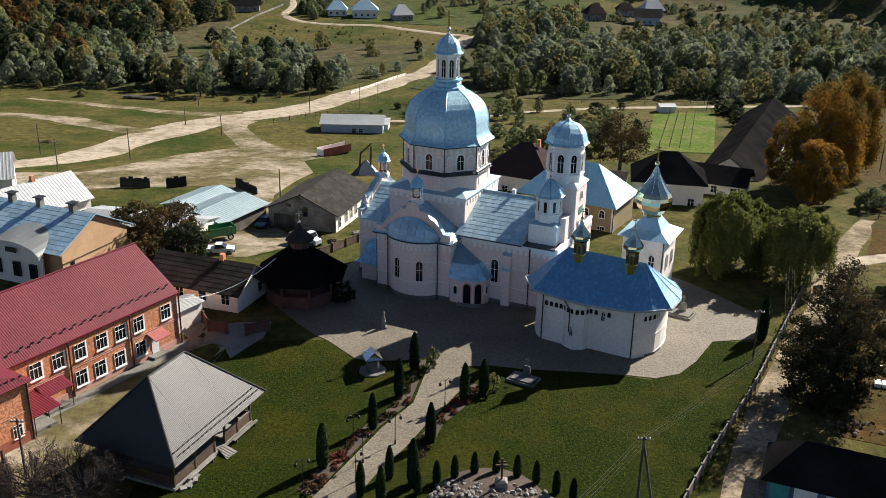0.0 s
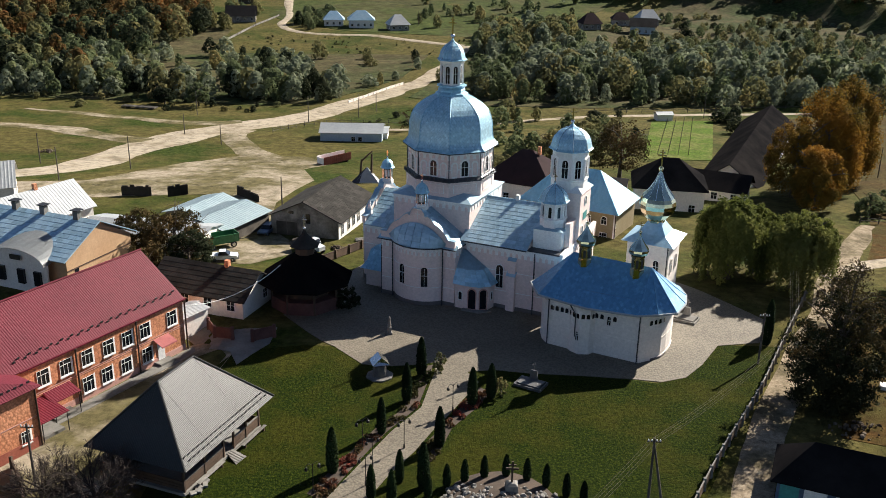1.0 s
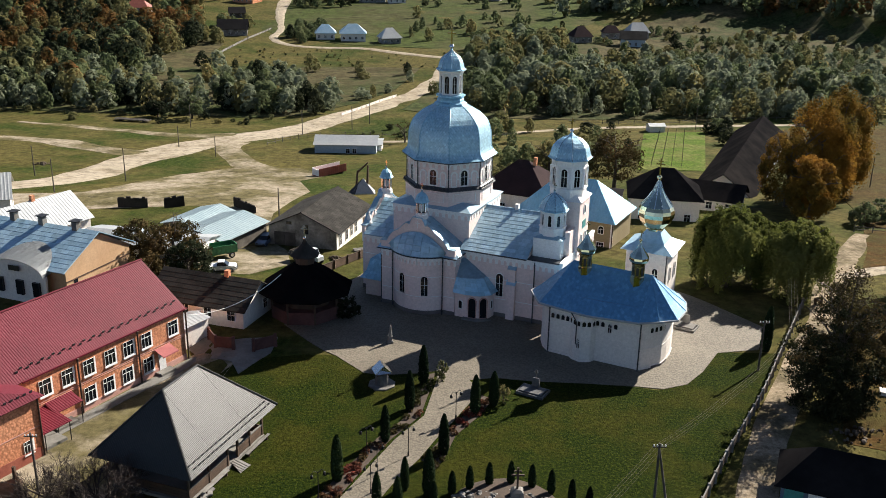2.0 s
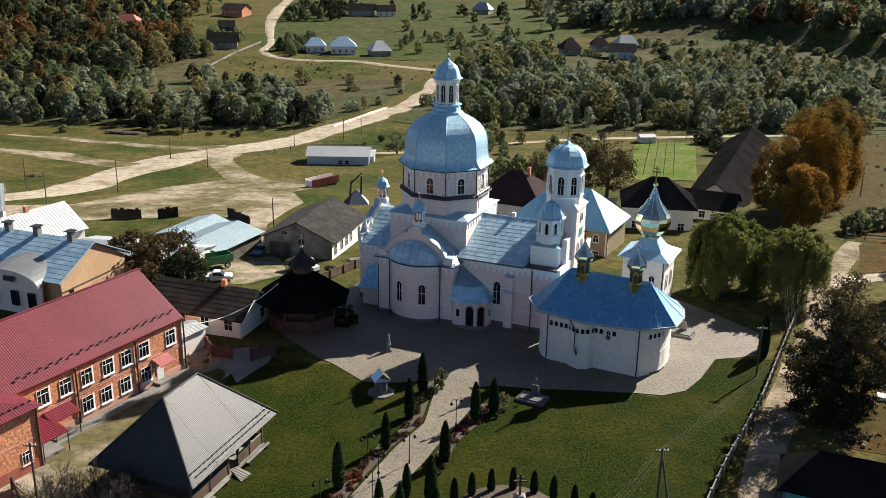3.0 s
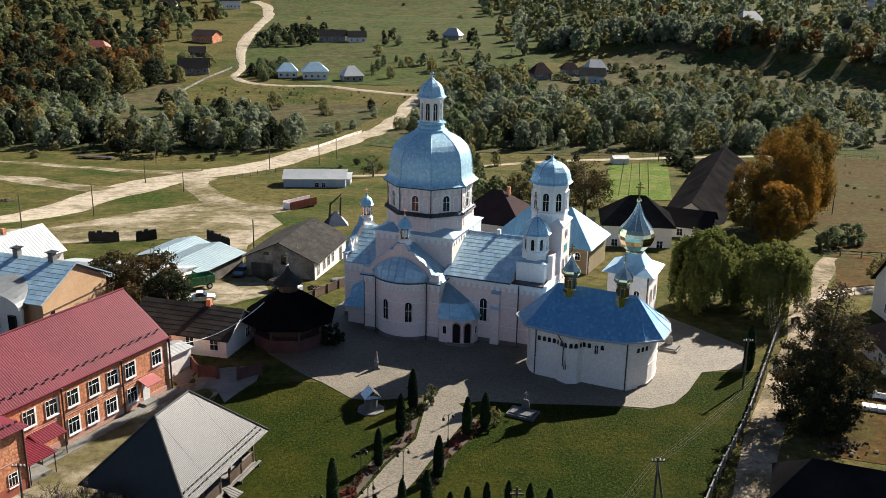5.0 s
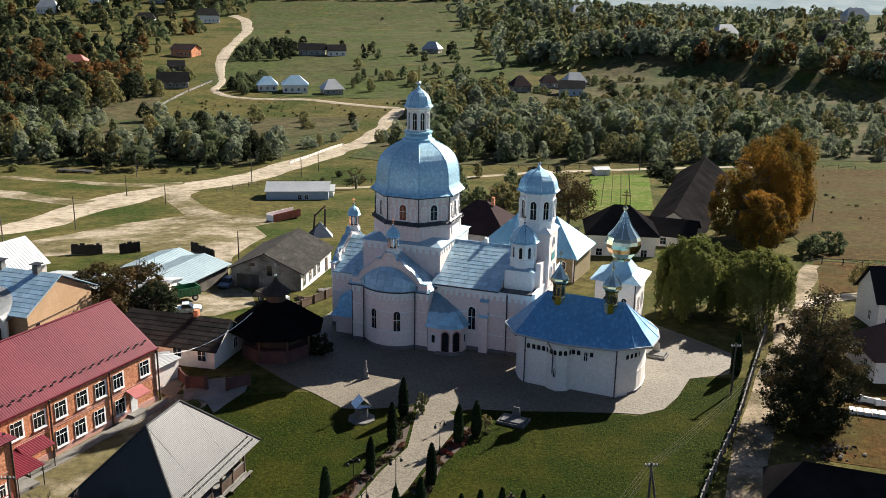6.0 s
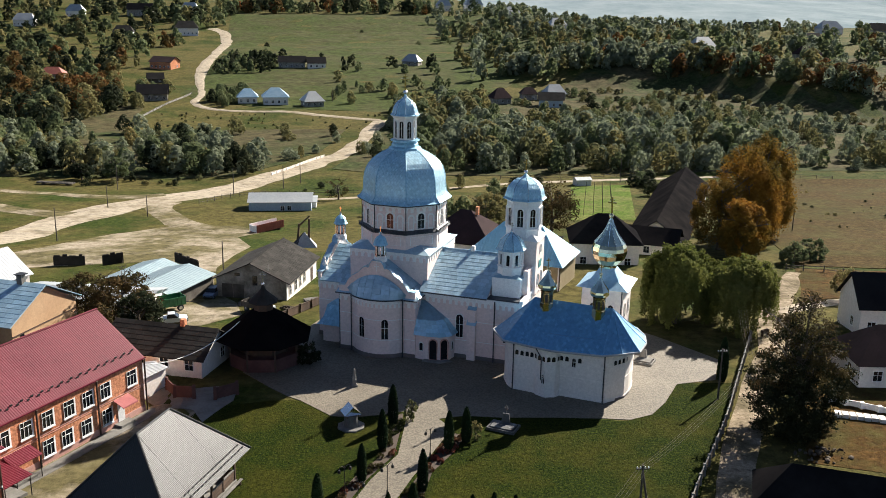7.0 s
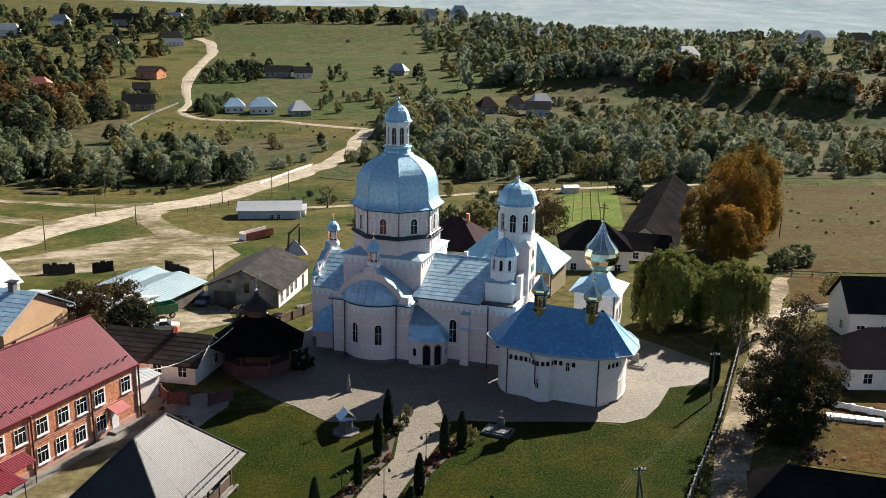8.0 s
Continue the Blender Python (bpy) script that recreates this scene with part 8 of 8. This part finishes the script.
tree(67, 184, 17.0, 6.6, GOLDLEAF, "dull golden-brown tree by the lane", 34, 60, 380, 0.2, 0.4, 0.06)
tree(89, 218, 22.0, 7.4, GOLDLEAF, "tall golden-brown autumn tree behind the lane", 38, 70, 380, 0.24, 0.5, 0.06)
tree(76, 168, 5.0, 3.4, GREENLEAF, "green bush at the end of the lane", 35, 30, 110, 0.22, 0.15, 0.02, "bush")
tree(81, 172, 4.6, 3.6, GREENLEAF, "green bush at the end of the lane", 36, 30, 110, 0.22, 0.15, 0.02, "bush")
tree(73, 142, 6.0, 2.6, OLIVELEAF, "small thin tree in a yard", 37, 24, 90, 0.18, 0.16, 0.15)
tree(36, 206, 14.5, 8.2, BROWNLEAF, "half bare spreading walnut tree", 41, 60, 90, 0.26, 0.4, 0.15)
tree(22, 215, 10.0, 6.0, OLIVELEAF, "olive-green tree behind the church", 42, 50, 120, 0.3, 0.3, 0.1)
tree(30, 226, 9.0, 5.5, GREENLEAF, "green tree behind the church", 43, 50, 120, 0.3, 0.3, 0.1)
tree(-39.0, 126.0, 9.8, 5.6, BROWNLEAF, "dark reddish plum tree beside the cottage", 51, 55, 120, 0.2, 0.25, 0.1)
tree(-45.5, 130.0, 7.8, 4.4, BROWNLEAF, "brown-leaved tree beside the hall", 52, 50, 120, 0.2, 0.25, 0.1)
tree(-36.0, 121.5, 7.4, 4.0, DARKLEAF, "dark tree beside the cottage", 53, 50, 110, 0.2, 0.25, 0.1)
tree(-41.0, 118.0, 6.5, 3.8, BROWNLEAF, "dark brown tree behind the school", 54, 45, 110, 0.2, 0.25, 0.1)


def bare_tree(x, y, h, spread_r, seed, starts=14):
    """A leafless tree: limbs that fork again and again into fine twigs."""
    rng = random.Random(seed)
    t = thing("tree", x, y, terrain(x, y), 0, "leafless dark tree with dense fine twigs beside the pavilion", "tree")
    part("trunk", limbs(rng, h, 0.2, spread_r, 9), TWIG, t, "dark trunk with forking limbs")
    twigs = bmesh.new()
    for i in range(starts):
        a = i * 2.4
        d = Vector((math.cos(a), math.sin(a), rng.uniform(0.2, 1.4))).normalized()
        twigs_of(twigs, rng, Vector((0, 0, h * rng.uniform(0.15, 0.5))), d, spread_r * 0.46, 0.07, 5, 3, 0.68)
    part("crown", twigs, TWIG, t, "dense bare twigs")
    return t


bare_tree(-28.8, 68.4, 6.0, 5.0, 61, 18)
bare_tree(-33.4, 68.2, 5.2, 4.0, 62, 12)
tree(-12.6, 112.5, 3.2, 2.0, DARKLEAF, "dark clipped shrub beside the summer chapel", 63, 30, 110, 0.13, 0.1, 0.0, "bush")
tree(0.0, 95.0, 3.0, 0.9, OLIVELEAF, "pale flowering shrub beside the path", 64, 18, 70, 0.1, 0.06, 0.0, "bush")
tree(6.6, 90.2, 2.6, 0.9, OLIVELEAF, "pale flowering shrub beside the path", 65, 18, 70, 0.1, 0.06, 0.0, "bush")
tree(-15, 268, 7, 4.5, BROWNLEAF, "nearly bare tree in the meadow", 66, 10, 40, 0.2, 0.25, 0.1)
tree(-88, 307, 8.5, 4.6, GREENLEAF, "lone green tree at the wood's edge", 67, 40, 110, 0.3, 0.25, 0.15)
tree(-100, 309, 6.5, 4.2, DARKLEAF, "lone dark tree at the wood's edge", 68, 40, 110, 0.3, 0.25, 0.15)


# ---------------------------------------------------------------- woods in the valley
def tree_cloud(rng, lobes, count, slim, leaf):
    """A rough tree of unit height, as leaf corners in numpy, to be set many times into one wood."""
    heads = [(Vector((0, 0, 0.82)), 0.11), (Vector((0, 0, 0.55)), 0.2)]
    for i in range(lobes):
        t = (i + rng.random()) / lobes
        w = slim * math.sin(math.pi * min(0.96, 0.28 + 0.62 * t)) * rng.uniform(0.45, 0.9)
        a = i * 2.4 + rng.uniform(-0.5, 0.5)
        heads.append((Vector((w * math.cos(a), w * math.sin(a), 0.16 + 0.66 * t)), rng.uniform(0.075, 0.15)))
    pts, ways, tries = [], [], 0
    while len(pts) < count and tries < count * 6:
        tries += 1
        c, b = heads[rng.randrange(len(heads))]
        e = Vector((rng.gauss(0, 1), rng.gauss(0, 1), rng.gauss(0, 1) + 0.25)).normalized()
        q = c + e * b * rng.uniform(0.85, 1.12)
        if sum((q - h).length_squared < (0.8 * r) ** 2 for h, r in heads) > 0:
            continue
        pts.append(q)
        ways.append((e * 0.8 + Vector((c.x, c.y, (c.z - 0.5) * 0.5)) * 1.4 + Vector((0, 0, 0.1))).normalized())
    v, f = leaf_cloud(rng, pts, leaf, 0.0, ways, 0.20)
    return np.array(v)


def wood(name, spots, material, label, seed):
    """One wood: many trees, each turned, stretched and sized by chance, in one mesh."""
    rng = random.Random(seed)
    kinds = [tree_cloud(rng, n, 430, s, 0.060) for n, s in ((14, 0.24), (17, 0.32), (20, 0.40), (22, 0.46), (18, 0.36), (15, 0.28))]
    plain = [tree_cloud(rng, n, 150, s, 0.105) for n, s in ((8, 0.26), (9, 0.34), (10, 0.42), (10, 0.48), (9, 0.38), (8, 0.30))]
    allv = []
    for x, y, h in spots:
        k = (kinds if y < 560 else plain)[rng.randrange(6)]
        a = rng.uniform(0, 6.283)
        c, s = math.cos(a), math.sin(a)
        w = h * rng.uniform(0.8, 1.15) * (1.6 if h < 5 else 1.0)
        lean = rng.uniform(-0.12, 0.12)
        allv.append(np.stack([x + w * (k[:, 0] * c - k[:, 1] * s) + h * lean * k[:, 2], y + w * (k[:, 0] * s + k[:, 1] * c), terrain(x, y) - 0.1 * h + h * k[:, 2]], 1))
    v = np.concatenate(allv)
    n = len(v) // 4
    me = bpy.data.meshes.new(name)
    me.vertices.add(len(v))
    me.vertices.foreach_set("co", v.astype(np.float32).ravel())
    me.loops.add(len(v))
    me.loops.foreach_set("vertex_index", np.arange(len(v), dtype=np.int32))
    me.polygons.add(n)
    me.polygons.foreach_set("loop_start", np.arange(0, len(v), 4, dtype=np.int32))
    me.update(calc_edges=True)
    me.materials.append(material)
    return tagged(new(name, me), label, "woodland", "", "stuff")


def near_road(x, y, gap):
    for line in CLEAR:
        for p, q in zip(line, line[1:]):
            d = Vector((q[0] - p[0], q[1] - p[1]))
            t = max(0, min(1, ((x - p[0]) * d.x + (y - p[1]) * d.y) / d.length_squared))
            if math.hypot(x - p[0] - d.x * t, y - p[1] - d.y * t) < gap:
                return True
    return False


CLEAR = [[(-42, 300), (-30, 333), (-19.5, 360), (-12, 390), (-7, 424)], [(-2, 455), (-45, 481), (-86, 489), (-100, 508), (-102, 540), (-114, 603), (-122, 660), (-130, 758), (-139, 875), (-154, 968)], [(-119, 421), (-118, 482), (-108, 520)]]
HOUSES = [(f[0], f[1], f[3]) for f in FAR]
WR = random.Random(77)
groups = {"green": [], "olive": [], "rust": [], "dark": [], "pale": []}


def scatter(x0, x1, y0, y1, count, h0, h1, mix, keep=None):
    done = tries = 0
    while done < count and tries < count * 20:
        tries += 1
        x, y = WR.uniform(x0, x1), WR.uniform(y0, y1)
        if near_road(x, y, 7.5) or (keep and not keep(x, y)):
            continue
        if any(abs(x - hx) < 4 + hl * 0.5 and -8 - hl < y - hy < 8 for hx, hy, hl in HOUSES):
            continue
        done += 1
        kind = WR.choices([m[0] for m in mix], [m[1] for m in mix])[0]
        groups[kind].append((x, y, WR.uniform(h0, h1)))


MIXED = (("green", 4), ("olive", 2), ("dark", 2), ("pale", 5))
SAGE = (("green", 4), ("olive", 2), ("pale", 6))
# riverside belt
scatter(-165, -44, 318, 346, 95, 7, 13, MIXED)
scatter(-190, -60, 346, 420, 75, 6, 12, MIXED)
scatter(-45, 0, 345, 420, 16, 4, 8, MIXED)
scatter(2, 140, 324, 345, 60, 7, 13, SAGE)
scatter(2, 150, 345, 400, 120, 11, 18, SAGE)
scatter(2, 140, 400, 440, 40, 9, 15, SAGE)
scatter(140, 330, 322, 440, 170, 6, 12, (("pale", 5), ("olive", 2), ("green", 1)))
scatter(6, 52, 430, 500, 40, 9, 16, (("green", 3), ("olive", 4), ("pale", 2)))
scatter(40, 50, 235, 310, 7, 3, 5, (("dark", 1),))
scatter(80, 90, 250, 310, 18, 4, 7, (("dark", 1), ("green", 1)))
scatter(10, 46, 225, 300, 26, 4, 9, (("olive", 2), ("green", 2)))
# left bank woods
scatter(-330, -135, 330, 500, 250, 9, 16, (("dark", 5), ("olive", 2), ("rust", 1), ("green", 3)))
scatter(-300, -140, 440, 560, 120, 10, 17, (("dark", 2), ("olive", 3), ("rust", 6)))
scatter(-330, -165, 560, 700, 150, 9, 16, (("dark", 4), ("olive", 3), ("rust", 2), ("green", 2)))
scatter(-420, -175, 700, 1000, 130, 10, 18, (("dark", 4), ("olive", 2), ("rust", 1), ("green", 4)))
scatter(-140, -108, 480, 560, 16, 6, 10, (("olive", 1), ("green", 1)))
# gardens round the far houses
scatter(-98, -76, 498, 540, 34, 5, 9, (("green", 3), ("dark", 2)))
scatter(-30, 60, 505, 600, 22, 5, 10, (("green", 2), ("olive", 2)))
scatter(-112, -74, 640, 720, 46, 6, 11, (("green", 2), ("dark", 2)))
scatter(-30, 60, 640, 720, 9, 6, 12, (("green", 2), ("dark", 2)))
scatter(-140, -20, 700, 760, 8, 5, 9, (("green", 2), ("dark", 2)))
# right slope: scrub below, a row of tall trees along its top, trees among the houses beyond
scatter(76, 190, 440, 470, 40, 5, 10, (("green", 3), ("olive", 3), ("pale", 2)))
scatter(110, 200, 470, 570, 70, 3, 8, (("green", 3), ("olive", 3), ("dark", 2)))
scatter(60, 110, 470, 570, 26, 2.5, 5, (("green", 3), ("olive", 3)))
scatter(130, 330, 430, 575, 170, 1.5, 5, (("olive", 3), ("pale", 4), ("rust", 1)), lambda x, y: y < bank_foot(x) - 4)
BANKTOP = lambda x, y: 40 < y - bank_foot(x) < 84
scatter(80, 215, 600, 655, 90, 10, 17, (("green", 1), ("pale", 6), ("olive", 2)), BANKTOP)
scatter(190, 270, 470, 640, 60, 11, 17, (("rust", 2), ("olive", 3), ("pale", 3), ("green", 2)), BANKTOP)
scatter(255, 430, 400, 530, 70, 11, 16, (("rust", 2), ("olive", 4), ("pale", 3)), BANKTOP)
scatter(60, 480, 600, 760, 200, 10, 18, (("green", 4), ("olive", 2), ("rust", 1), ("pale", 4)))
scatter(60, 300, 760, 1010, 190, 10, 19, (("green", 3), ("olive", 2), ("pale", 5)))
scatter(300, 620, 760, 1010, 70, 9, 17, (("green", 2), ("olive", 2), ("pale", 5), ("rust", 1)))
# skyline
scatter(-420, -160, 1000, 1180, 100, 11, 20, (("dark", 3), ("olive", 2), ("green", 3)))
scatter(-170, 60, 1130, 1190, 80, 11, 22, (("dark", 3), ("green", 3), ("rust", 1)))
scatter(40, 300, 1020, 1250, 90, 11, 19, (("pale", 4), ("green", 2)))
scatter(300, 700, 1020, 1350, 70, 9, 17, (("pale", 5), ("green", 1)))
scatter(-130, 150, 800, 1010, 6, 3, 8, (("green", 2), ("dark", 2)))
# scrub in the meadow
scatter(-180, -60, 296, 318, 40, 1.2, 3.0, (("dark", 2), ("olive", 2)))
scatter(-120, 20, 430, 475, 90, 0.6, 1.5, (("dark", 3), ("olive", 3)))
scatter(92, 260, 220, 306, 150, 0.4, 1.3, (("olive", 1), ("dark", 1)))
scatter(-30, 10, 265, 300, 14, 1.0, 2.8, (("dark", 1), ("olive", 1)))
scatter(-8, 18, 200, 250, 18, 2, 5, (("olive", 1), ("green", 1)))
# Part pale willow colour, part distance haze painted into the leaf tone.
HAZYLEAF = leafy("haze_pale_leaves", [(0.1, (0.14, 0.166, 0.108)), (0.5, (0.191, 0.214, 0.138)), (0.9, (0.247, 0.265, 0.175))], 0.45)
wood("green_wood", groups["green"], GREENLEAF, "mixed green trees filling the valley", 1)
wood("olive_wood", groups["olive"], OLIVELEAF, "yellowing trees filling the valley", 2)
wood("rust_wood", groups["rust"], RUSTLEAF, "rust-coloured autumn trees on the bank", 3)
wood("dark_wood", groups["dark"], DARKLEAF, "dark trees and scrub in the valley", 4)
wood("pale_wood", groups["pale"], HAZYLEAF, "pale trees along the stream and beyond, with haze painted into the leaves", 5)


# ---------------------------------------------------------------- hazy hills far behind
def far_hills():
    m = bpy.data.materials.new("painted_haze")
    m.use_nodes = True
    nodes, links = links_of(m)
    bsdf = nodes["Principled BSDF"]
    geo = nodes.new("ShaderNodeNewGeometry").outputs["Position"]
    # Haze is painted in: blue-grey tones on the hills, lifted by emission.
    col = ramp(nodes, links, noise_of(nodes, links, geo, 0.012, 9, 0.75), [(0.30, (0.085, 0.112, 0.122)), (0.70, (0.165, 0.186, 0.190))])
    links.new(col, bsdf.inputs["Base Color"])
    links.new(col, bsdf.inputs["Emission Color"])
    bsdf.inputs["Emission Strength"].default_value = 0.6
    bsdf.inputs["Roughness"].default_value, bsdf.inputs["Specular IOR Level"].default_value = 1.0, 0.0
    verts, faces, n = [], [], 120
    for j, (y, z) in enumerate(((1350, -6), (1650, 14), (2200, 66), (2900, 165), (3700, 300))):
        for i in range(n):
            x = -2600 + 5200 * i / (n - 1)
            verts.append((x, y + 60 * math.sin(i * 0.4 + j), z + (j > 0) * (14 * noise.noise((x * 0.002, j * 1.7, 0)) + 10 * ease((x + 200) / 800))))
    faces = [(j * n + i, j * n + i + 1, (j + 1) * n + i + 1, (j + 1) * n + i) for j in range(4) for i in range(n - 1)]
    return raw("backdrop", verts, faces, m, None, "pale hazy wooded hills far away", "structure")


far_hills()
